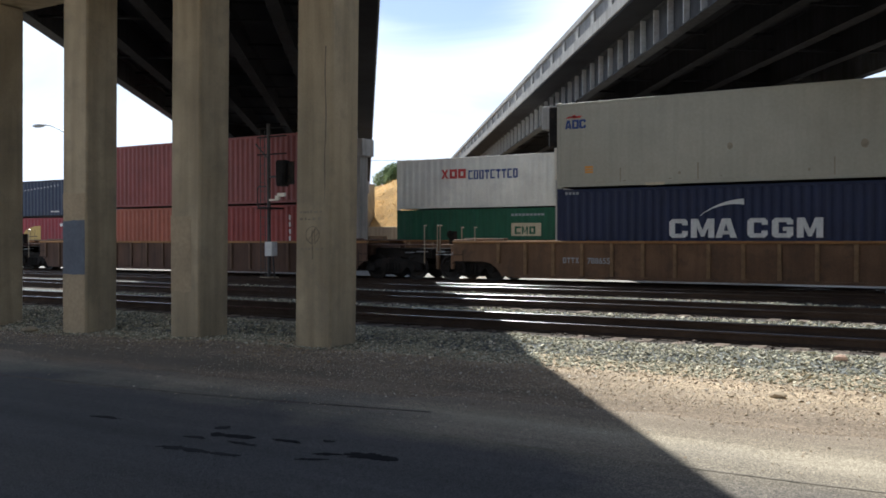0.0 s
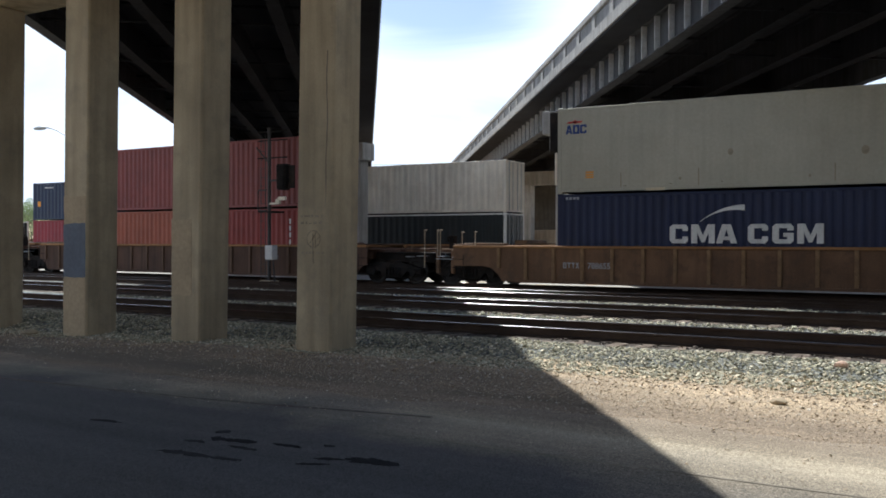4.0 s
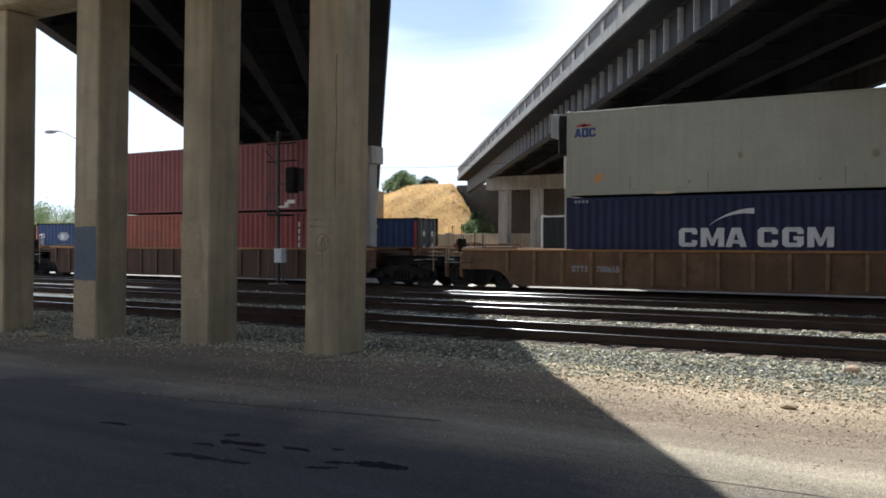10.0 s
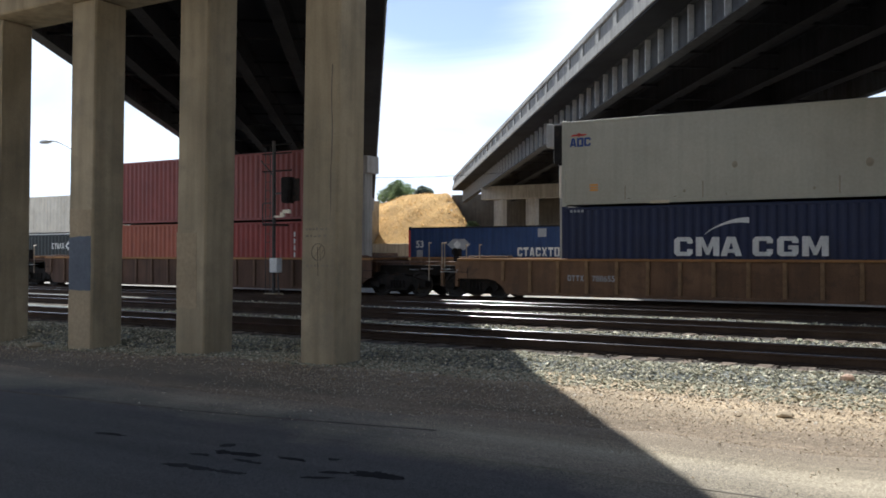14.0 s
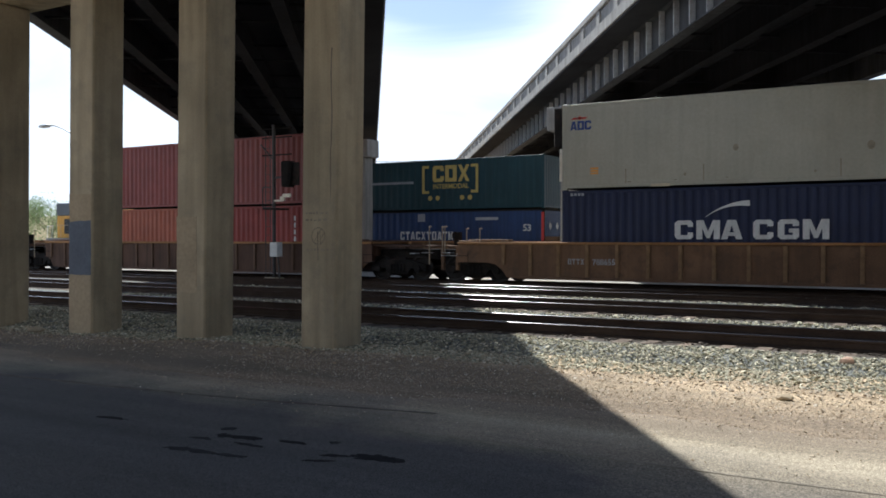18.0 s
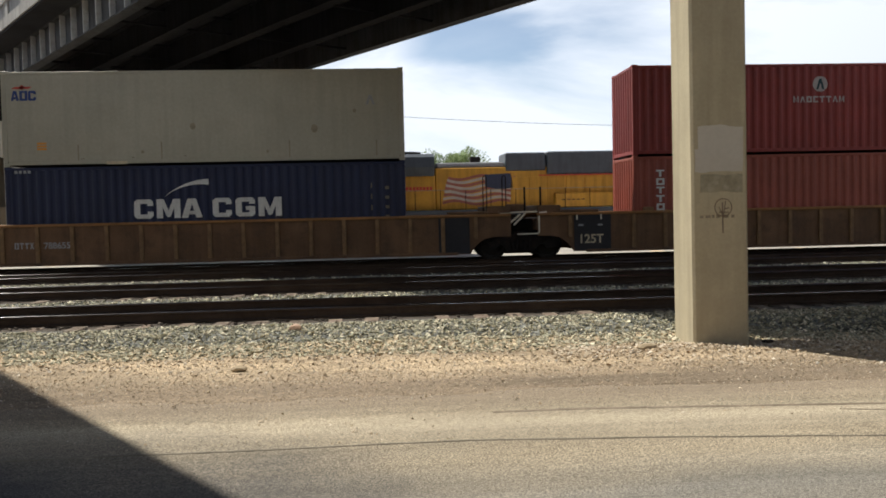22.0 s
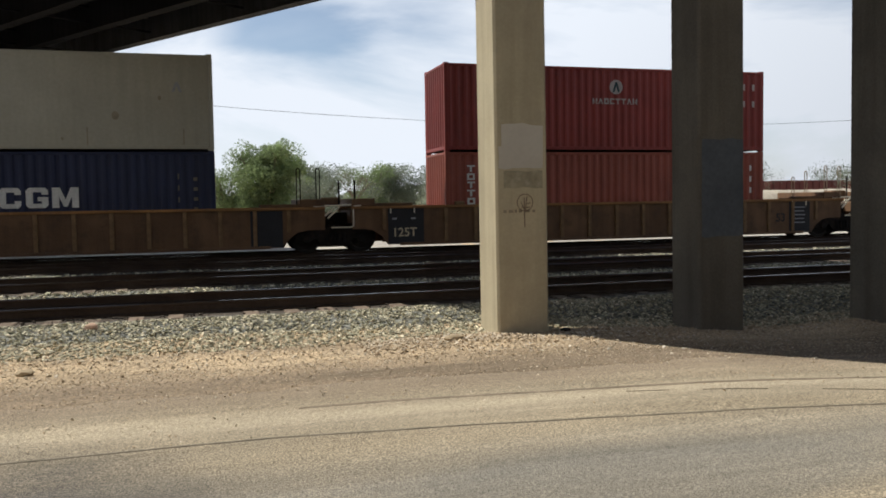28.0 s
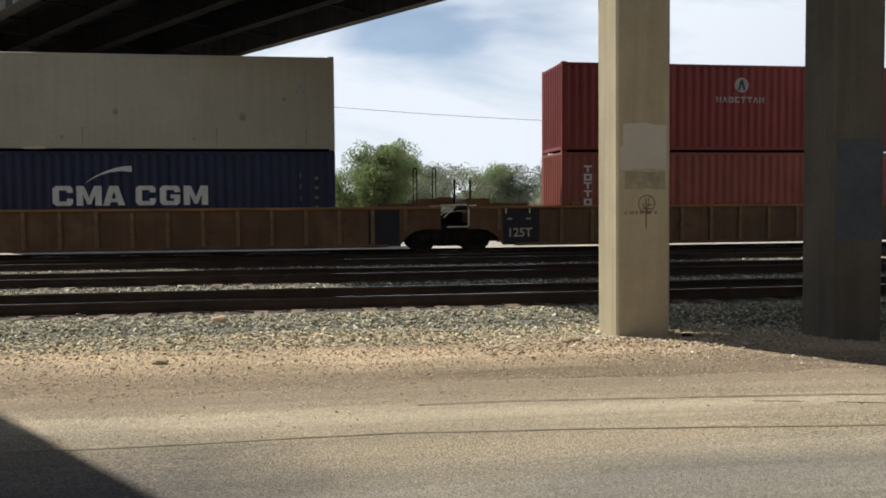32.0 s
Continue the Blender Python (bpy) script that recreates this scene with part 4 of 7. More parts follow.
bridge("concrete and steel highway bridge crossing over the stacked train", RX, RX + RW, RY, RZ, -115, 80, 0.45, RK, 5, 0.16)
COLW = 0.72
LB_MADE = bent("row of square concrete columns with painted-over graffiti", LB_COLS, COLW, -0.6, g_bottom(-16.3), -10.6, 3.4, -16.5, 1.1, lean=0.0155)
# columns two to five take the darker copy that carries the deck's shade
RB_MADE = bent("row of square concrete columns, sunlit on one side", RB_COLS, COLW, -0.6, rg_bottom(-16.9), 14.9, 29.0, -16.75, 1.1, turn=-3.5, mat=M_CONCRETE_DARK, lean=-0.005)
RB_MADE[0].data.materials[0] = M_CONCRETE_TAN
FAR_PIER = "row of grey concrete columns under a cap beam"
for y, w, dx, cdx, pads, cap_h in ((-43.2, 0.72, -0.1, 0.0, 0.0, 1.15), (12.0, 0.75, 0.42, 0.15, 0.08, 0.97), (36.5, 0.85, -0.1, 0.0, 0.0, 1.15)):
    sx = -K * (y + 16.5)
    bent(FAR_PIER, [(x + sx + dx, y) for x, _ in LB_COLS], w, -0.5, g_bottom(y), -10.8 + sx + cdx, 3.45 + sx + cdx, y - 0.2, 1.15, pads=pads, cap_h=cap_h, mat=M_CONCRETE_PALE)
for y, w, dx, cdx in ((-43.9, 0.72, -0.7, 0.0), (12.0, 0.75, -0.7, 0.0), (39.2, 0.85, 1.0, 1.2)):
    sx = -K * (y - RY)
    bent(FAR_PIER, [(x * RK - 0.48 + sx + dx, y) for x, _ in RB_COLS], w, -0.5, rg_bottom(y), 14.1 + sx + cdx, 29.2 + sx + cdx, y - 0.2, 1.15, mat=M_CONCRETE_PALE)


# an unseen plain wall, added across the road to block low sky light
mesh_thing("bank_wall", bbox_bm(-160, -50, -0.6, 180, -48.5, 7.5, 0.1), M_WALL, "unseen plain tan wall added across the road to block low sky light", "wall", kind="structure")


# abutments where the decks meet the slope
def abutment(x0, x1, y, y0, top):
    sx = -K * (y - y0)
    bm = bm_new()
    box(bm, x0 + sx + 0.4, y, -0.5, x1 + sx - 0.4, y + 1.6, top + 1.0)
    return bevel(bm, 0.04)


mesh_thing("abutment", abutment(LX, LX + LW, 50, LY, g_bottom(50)), M_CONCRETE, "grey concrete bridge abutment set in the slope", "abutment", kind="structure")
mesh_thing("abutment", abutment(RX, RX + RW, 56, RY, rg_bottom(56)), M_CONCRETE_DARK, "grey concrete bridge abutment set in the slope", "abutment", kind="structure")


# ---- containers ----
CW = 2.44


def corrugated(length, z0, z1, depth, period, flank=0.25):
    """A corrugated wall in local x and z; outer face at y = 0, closed behind."""
    n = max(1, int(round(length / period)))
    p = length / n
    prof = []
    for i in range(n):
        x = i * p
        prof += [(x, 0.0), (x + p * (0.5 - flank), 0.0), (x + p * 0.5, depth), (x + p * (1 - flank), depth)]
    prof.append((length, 0.0))
    bm = bm_new()
    a = [bm.verts.new((x, y, z0)) for x, y in prof]
    b = [bm.verts.new((x, y, z1)) for x, y in prof]
    for i in range(len(prof) - 1):
        bm.faces.new((a[i], a[i + 1], b[i + 1], b[i]))
    d = depth + 0.02
    q = [bm.verts.new(v) for v in ((0, d, z0), (length, d, z0), (length, d, z1), (0, d, z1))]
    bm.faces.new((q[1], q[0], q[3], q[2]))
    return bm


MESHES = {}


def keyed(key, make):
    if key not in MESHES:
        MESHES[key] = make()
    return MESHES[key]


def container(name, label, m, length, height, mat, style="iso", frame_mat=None, door_mat=None, group="", width=CW, flip=False):
    """Local origin: near lower left corner; length along x, width along y."""
    c = thing(name, label, "shipping container", m, group)
    fm = frame_mat or mat
    dm = door_mat or mat
    depth, period = {"iso": (0.036, 0.278), "dom": (0.034, 0.42), "reefer": (0.006, 1.05)}[style]
    k = (length, height, style)
    zb, zt = 0.16, height - 0.11
    side = keyed(("side", k, mat.name), lambda: mesh_from(corrugated(length - 0.28, zb, zt, depth, period), "side_wall", mat))
    shared("side_wall", side, c, pose(0.14, 0.012, 0))
    shared("side_wall", side, c, pose(length - 0.14, width - 0.012, 0, 0, 0, 180))
    endm = keyed(("end", height, mat.name, style), lambda: mesh_from(corrugated(width - 0.3, zb, zt, 0.06, 0.27, 0.1) if style == "iso" else corrugated(width - 0.3, zb, zt, 0.02, 0.25), "end_wall", mat))
    shared("end_wall", endm, c, pose(length - 0.012, 0.15, 0, 0, 0, 90) if flip else pose(0.012, width - 0.15, 0, 0, 0, -90))
    # doors at the far end, with their lock rods
    dw = (width - 0.28) / 2
    dme = keyed(("door", height, dm.name), lambda: mesh_from(bbox_bm(-0.05, 0.0, zb, 0.0, dw - 0.01, zt, 0.012), "door", dm))
    rod = keyed(("rod", height), lambda: mesh_from(tube(bm_new(), (0.025, 0, zb - 0.05), (0.025, 0, zt + 0.03), 0.022, 6), "lock_rod", M_GALV))
    for i in range(2):
        d = shared("door", dme, c, pose(0.03, width - 0.14 - i * (dw + 0.005), 0, 0, 0, 180) if flip else pose(length - 0.03, 0.14 + i * (dw + 0.005), 0))
        for j in (0.3, 0.72):
            shared("lock_rod", rod, d, pose(0, dw * j, 0))
    roof = keyed(("roof", k, mat.name), lambda: mesh_from(bbox_bm(0.06, 0.05, height - 0.06, length - 0.06, width - 0.05, height - 0.03), "roof", mat))
    shared("roof", roof, c, pose(0, 0, 0))
    floor = keyed(("floor", k), lambda: mesh_from(bbox_bm(0.06, 0.05, 0.05, length - 0.06, width - 0.05, 0.15), "floor", M_BLACK))
    shared("floor", floor, c, pose(0, 0, 0))
    for nm, z0, z1, h in (("bottom_rail", 0.05, 0.16, 0.05), ("top_rail", height - 0.11, height - 0.028, 0.06)):
        me = keyed((nm, k, fm.name), lambda: mesh_from(bbox_bm(0.16, 0, z0, length - 0.16, 0.06, z1, 0.008), nm, fm))
        shared(nm, me, c, pose(0, 0, 0))
        shared(nm, me, c, pose(0, width - 0.06, 0))
        me = keyed((nm, "end", height, fm.name), lambda: mesh_from(bbox_bm(0, 0.16, z0, 0.06, width - 0.16, z1, 0.008), nm, fm))
        shared(nm, me, c, pose(0, 0, 0))
        shared(nm, me, c, pose(length - 0.06, 0, 0))
    pm = keyed(("post", height, fm.name), lambda: mesh_from(bbox_bm(0, 0, 0.118, 0.14, 0.14, height - 0.118, 0.015), "corner_post", fm))
    cm = keyed(("casting", fm.name), lambda: mesh_from(bbox_bm(0, 0, 0, 0.178, 0.162, 0.118, 0.012), "corner_casting", fm))
    for x in (0, 1):
        for y in (0, 1):
            shared("corner_post", pm, c, pose(x * (length - 0.14), y * (width - 0.14), 0))
            for z in (0, height - 0.118):
                shared("corner_casting", cm, c, pose(x * (length - 0.178), y * (width - 0.162), z))
    return c


def plate(shape, w, h):
    """A thin painted mark in local x and z, 4 mm thick, facing -y."""
    bm = bm_new()
    t = 0.004
    if shape == "block":
        box(bm, 0, -t, 0, w, 0, h)
    elif shape == "ring":
        s = min(w, h) * 0.27
        box(bm, 0, -t, 0, w, 0, s)
        box(bm, 0, -t, h - s, w, 0, h)
        box(bm, 0, -t, s, s * 1.2, 0, h - s)
        box(bm, w - s * 1.2, -t, s, w, 0, h - s)
    elif shape == "open":
        s = min(w, h) * 0.27
        box(bm, 0, -t, 0, w, 0, s)
        box(bm, 0, -t, h - s, w, 0, h)
        box(bm, 0, -t, s, s * 1.2, 0, h - s)
    elif shape in ("cee", "gee"):
        o = [(1, 0.14), (0.86, 0), (0.16, 0), (0, 0.14), (0, 0.86), (0.16, 1), (0.86, 1), (1, 0.86), (1, 0.66), (0.7, 0.66), (0.7, 0.78), (0.32, 0.78), (0.32, 0.22), (0.7, 0.22)]
        o += [(0.7, 0.36), (1, 0.36)] if shape == "cee" else [(0.7, 0.34), (0.52, 0.34), (0.52, 0.54), (1, 0.54)]
        prism(bm, [(a * w, b * h) for a, b in o[::-1]], -t, 0)
    elif shape == "peak":
        prism(bm, [(0, 0), (w * 0.3, h), (w * 0.7, h), (w, 0), (w * 0.7, 0), (w * 0.5, h * 0.72), (w * 0.3, 0)], -t, 0)
        box(bm, w * 0.33, -t, h * 0.17, w * 0.67, 0, h * 0.36)
    elif shape == "twin":
        prism(bm, [(0, 0), (0, h), (w * 0.3, h), (w * 0.5, h * 0.42), (w * 0.7, h), (w, h), (w, 0), (w * 0.74, 0), (w * 0.74, h * 0.55), (w * 0.57, h * 0.06), (w * 0.43, h * 0.06), (w * 0.26, h * 0.55), (w * 0.26, 0)], -t, 0)
    elif shape == "wedge":
        prism(bm, [(0, 0), (w * 0.38, h), (w * 0.62, h), (w, 0), (w * 0.74, 0), (w * 0.5, h * 0.62), (w * 0.26, 0)], -t, 0)
    elif shape == "legs":
        s = w * 0.24
        box(bm, 0, -t, 0, s, 0, h)
        box(bm, w - s, -t, 0, w, 0, h)
        prism(bm, [(s, h), (w * 0.5, h * 0.2), (w - s, h), (w - s, h * 0.6), (w * 0.5, -h * 0.02 + 0.02), (s, h * 0.6)], -t, 0)
    elif shape == "tee":
        box(bm, 0, -t, h * 0.75, w, 0, h)
        box(bm, w * 0.36, -t, 0, w * 0.64, 0, h * 0.75)
    elif shape == "cross":
        prism(bm, [(0, 0), (w * 0.35, h * 0.5), (0, h), (w * 0.3, h), (w * 0.5, h * 0.68), (w * 0.7, h), (w, h), (w * 0.65, h * 0.5), (w, 0), (w * 0.7, 0), (w * 0.5, h * 0.32), (w * 0.3, 0)], -t, 0)
    elif shape == "diamond":
        prism(bm, [(w * 0.5, 0), (0, h * 0.5), (w * 0.5, h), (w, h * 0.5)], -t, 0)
    elif shape == "hexagon":
        prism(bm, [(w * 0.25, 0), (0, h * 0.5), (w * 0.25, h), (w * 0.75, h), (w, h * 0.5), (w * 0.75, 0)], -t, 0)
    elif shape == "disc":
        prism(bm, [(w / 2 + w / 2 * math.cos(a * math.pi / 12), h / 2 + h / 2 * math.sin(a * math.pi / 12)) for a in range(24)], -t, 0)
    elif shape == "slant":
        prism(bm, [(0, 0), (w * 0.18, h), (w, h), (w * 0.82, 0)], -t, 0)
    elif shape == "swoosh":
        up = [(w * i / 12, h * math.sin(i / 12 * math.pi / 2) ** 0.8) for i in range(13)]
        low = [(w * i / 12, h * math.sin(i / 12 * math.pi / 2) ** 0.8 - (0.02 + 0.16 * (i / 12) ** 1.4)) for i in range(12, -1, -1)]
        prism(bm, up + low, -t, 0)
    return bm


def mark(parent, shape, x, z, w, h, mat, name="marking", y=0.008, label=""):
    me = keyed(("mark", shape, round(w, 3), round(h, 3), mat.name), lambda: mesh_from(plate(shape, w, h), name, mat))
    return shared(name, me, parent, pose(x, y, z), label)


def word(parent, shapes, x, z, w, h, mat, gap=0.18, y=0.008):
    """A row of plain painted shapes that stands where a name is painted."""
    step = w / len(shapes)
    for i, s in enumerate(shapes):
        if s:
            mark(parent, s, x + i * step, z, step * (1 - gap), h, mat, y=y)


def lettering(parent, body, x, z, size, mat, y=0.004, name="lettering"):
    me = keyed(("text", body, size, mat.name), lambda: text_mesh(body, size, mat))
    return shared(name, me, parent, pose(x, y, z, 90, 0, 0))


def small_print(parent, x, z, n, mat=None, y=0.008):
    for i in range(n):
        mark(parent, "block", x + i * 0.13, z, 0.09, 0.09, mat or M_WHITE, y=y)


FLOOR_Z, MID_Z, BOX_H = 0.30, 3.205, 2.896


def white_reefer(x):
    c = container("reefer_container", "off-white refrigerated container stacked on a navy one", pose(x, 0, MID_Z), 12.19, BOX_H, P_REEFER, "reefer", group="parked stacked containers")
    word(c, ("peak", "ring", "cee"), 0.29, 2.0, 0.76, 0.3, M_BLUE_MARK, gap=0.08)
    mark(c, "slant", 0.30, 2.36, 0.62, 0.06, M_RED_MARK)
    mark(c, "diamond", 0.52, 2.33, 0.2, 0.14, M_RED_MARK)
    for i in range(3):
        mark(c, "block", 1.0, 0.50 + i * 0.085, 0.28, 0.055, M_ORANGE_MARK)
    mark(c, "wedge", 11.0, 1.75, 0.3, 0.3, M_GREY_MARK)
    for i in range(3):
        mark(c, "block", random.uniform(2, 11.5), 0.2 + 0.02 * i, random.uniform(0.05, 0.12), 0.02, M_TAR, name="rust_spot")
    mark(c, "block", 3.05, 0.03, 0.62, 0.09, M_CREAM, name="blank_plate", y=-0.002, label="pale blank plate on the bottom rail")
    for gx, gz, gw in ((5.6, 1.05, 0.16), (9.3, 0.9, 0.2), (4.1, 0.34, 0.08), (7.9, 0.3, 0.07), (10.6, 1.5, 0.1)):
        mark(c, "disc", gx, gz, gw, gw * 1.3, M_GRIME, name="grime_spot")
    for gx in (2.2, 4.7, 8.6, 11.3):
        mark(c, "block", gx, 0.17, 0.035, 0.45 + 0.1 * (gx % 1), M_GRIME, name="rust_streak")
    # the cooling unit on the front end
    u = part("cooling_unit", bbox_bm(-0.36, 0.15, 1.45, -0.02, CW - 0.15, 2.82, 0.03), M_BLACK, c, "black refrigeration unit")
    part("grille", bbox_bm(-0.39, 0.3, 2.1, -0.362, CW - 0.3, 2.7, 0.01), M_GREY_MARK, u)
    part("control_panel", bbox_bm(-0.40, 0.25, 1.5, -0.362, 0.9, 1.95, 0.01), M_WHITE, u)
    part("hinge_rail", bbox_bm(-0.1, 0.0, 0.3, -0.01, 0.1, 1.4, 0.01), P_CREAMY, c)
    return c


def navy_box(x):
    c = container("shipping_container", "navy blue corrugated container with white painted marks", pose(x, 0, FLOOR_Z), 12.19, BOX_H, P_NAVY, group="parked stacked containers")
    z = 1.245
    for s, x0, w in (("cee", 3.82, 0.58), ("twin", 4.5, 0.72), ("peak", 5.25, 0.64), ("cee", 6.2, 0.58), ("gee", 6.9, 0.6), ("twin", 7.6, 0.72)):
        mark(c, s, x0, z, w, 0.59, M_WHITE)
    mark(c, "swoosh", 4.78, 1.93, 1.32, 0.50, M_WHITE)
    small_print(c, 0.3, 2.7, 4, M_GREY_MARK)
    for i in range(4):
        mark(c, "block", 11.1, 1.0 + i * 0.35, 0.04, 0.16, M_TAR)
        mark(c, "block", 11.55, 1.1 + i * 0.3, 0.12, 0.10, M_TAR)
    return c


def maroon_box(x, m_top):
    c = container("shipping_container", "maroon corrugated container with a white round emblem", pose(x, 0, MID_Z), 12.19, BOX_H, P_RED, group="parked stacked containers")
    if m_top:
        mark(c, "disc", 5.97, 1.96, 0.50, 0.50, M_FADED)
        mark(c, "wedge", 6.08, 2.04, 0.28, 0.34, P_TEAL, y=0.002)
        word(c, ("legs", "wedge", "ring", "open", "tee", "tee", "wedge", "legs"), 5.32, 1.62, 1.75, 0.2, M_FADED)
    for i in range(4):
        mark(c, "block", 11.3 + (i % 2) * 0.4, 2.2 - (i // 2) * 0.6, 0.1, 0.22, M_FADED)
    return c


def brick_box(x):
    c = container("shipping_container", "brick-red corrugated container with a column of white marks", pose(x, 0, FLOOR_Z), 12.19, BOX_H, P_RED_B, group="parked stacked containers")
    for i, s in enumerate(("tee", "ring", "tee", "tee", "ring", "legs")):
        mark(c, s, 0.75, 2.22 - i * 0.27, 0.27, 0.22, M_WHITE)
    for i in range(3):
        mark(c, "block", 11.6, 2.2 - i * 0.4, 0.08, 0.2, M_WHITE)
    return c


white_reefer(0.0)
navy_box(0.0)
maroon_box(19.5, True)
brick_box(19.5)
c = container("shipping_container", "faded red corrugated container stacked on an orange-red one", pose(-23.35, 0, FLOOR_Z + 2.66), 12.19, BOX_H, P_RED_C, group="parked stacked containers")
c = container("shipping_container", "orange-red corrugated container in a well car", pose(-23.35, 0, FLOOR_Z), 6.06, 2.65, P_ORANGE, group="parked stacked containers")
c = container("shipping_container", "dark red corrugated container in a well car", pose(-17.22, 0, FLOOR_Z), 6.06, 2.65, P_RED, group="parked stacked containers")
for i in range(4):
    mark(c, "block", 5.5, 2.0 - i * 0.28, 0.08, 0.2, M_WHITE)
# the further stacks to the east
c = container("reefer_container", "white refrigerated container stacked on a brick-red one", pose(39.1, 0, MID_Z), 12.19, BOX_H, P_WHITE, "reefer", group="parked stacked containers")
u = part("cooling_unit", bbox_bm(-0.36, 0.15, 1.0, -0.02, CW - 0.15, 2.82, 0.03), M_BLACK, c, "black refrigeration unit")
for i in range(4):
    mark(c, "block", 11.2 + 0.3 * (i % 2), 2.2 - 0.4 * i, 0.2, 0.16, M_GREY_MARK)
brick_box(39.1)
c = container("reefer_container", "white refrigerated container with a cooling unit facing outward", pose(63.95, 0, MID_Z), 12.19, BOX_H, P_CREAMY, "reefer", group="parked stacked containers")
u = part("cooling_unit", bbox_bm(-0.30, 0.14, 0.75, -0.02, CW - 0.14, 2.15, 0.04), P_DARK, c, "black refrigeration unit")
g = part("generator", bbox_bm(-0.75, 0.2, 2.2, -0.02, CW - 0.2, 2.95, 0.05), P_WHITE, c, "white clip-on generator")
part("grille", bbox_bm(-0.765, 0.35, 2.35, -0.752, 1.0, 2.8, 0.004), M_GREY_MARK, g)
part("grille", bbox_bm(-0.765, 1.9, 2.3, -0.752, 2.15, 2.85, 0.004), M_BLACK, g)
container("shipping_container", "red corrugated container in a well car", pose(63.95, 0, FLOOR_Z), 12.19, BOX_H, P_RED_B, group="parked stacked containers")


# ---- well cars ----
def wheel_bm():
    bm = bm_new()
    n = 20
    prof = [(0.46, 0.0), (0.46, 0.11), (0.485, 0.115), (0.485, 0.14), (0.40, 0.14), (0.36, 0.09), (0.14, 0.07), (0.14, 0.16), (0.0, 0.16)]
    rings = []
    for r, y in prof[:-1]:
        rings.append([bm.verts.new((r * math.cos(2 * math.pi * i / n), -y + 0.07, r * math.sin(2 * math.pi * i / n))) for i in range(n)])
    for a, b in zip(rings, rings[1:]):
        for i in range(n):
            bm.faces.new((a[i], a[(i + 1) % n], b[(i + 1) % n], b[i]))
    bm.faces.new(rings[0])
    bm.faces.new(rings[-1][::-1])
    bmesh.ops.recalc_face_normals(bm, faces=bm.faces[:])
    return bm


def truck(parent, x, y_mid=1.22):
    """A two-axle truck centred at x."""
    wm = keyed("wheel", lambda: mesh_from(wheel_bm(), "wheel", M_WHEEL))
    am = keyed("axle", lambda: mesh_from(tube(bm_new(), (0, -0.95, 0), (0, 0.95, 0), 0.085, 10), "axle", M_BLACK))

    def frame_bm():
        bm = bm_new()
        prism(bm, [(-1.25, 0.36), (-1.25, 0.58), (-0.95, 0.66), (-0.45, 0.78), (0.45, 0.78), (0.95, 0.66), (1.25, 0.58), (1.25, 0.36), (0.95, 0.32), (0.62, 0.46), (0.42, 0.24), (-0.42, 0.24), (-0.62, 0.46), (-0.95, 0.32)], -0.09, 0.09)
        for i in range(5):
            tube(bm, (-0.28 + i * 0.14, -0.12, 0.3), (-0.28 + i * 0.14, -0.12, 0.6), 0.05, 8)
        for sx in (-0.9, 0.9):
            tube(bm, (sx, -0.16, 0.43), (sx, 0.1, 0.43), 0.13, 12)
        return bm
    fm = keyed("truck_frame", lambda: mesh_from(frame_bm(), "truck_frame", M_BLACK))
    bm_ = keyed("bolster", lambda: mesh_from(bbox_bm(-0.25, -0.9, 0.45, 0.25, 0.9, 0.85, 0.03), "bolster", M_BLACK))
    bb = keyed("brake_beam", lambda: mesh_from(bbox_bm(-0.52, -0.88, 0.16, 0.52, 0.88, 0.46, 0.04), "brake_beam", M_BLACK))
    tr = shared("truck", bm_, parent, pose(x, y_mid, 0), "black two-axle truck")
    shared("brake_beam", bb, tr, pose(0, 0, 0))
    for s in (-1, 1):
        shared("truck_frame", fm, tr, pose(0, s * 1.0, 0, 0, 0, 0 if s < 0 else 180))
        shared("axle", am, tr, pose(s * 0.89, 0, 0.46))
        for t in (-1, 1):
            shared("wheel", wm, tr, pose(s * 0.89, t * 0.75, 0.46, 0, 0, 0 if t < 0 else 180))
    return tr


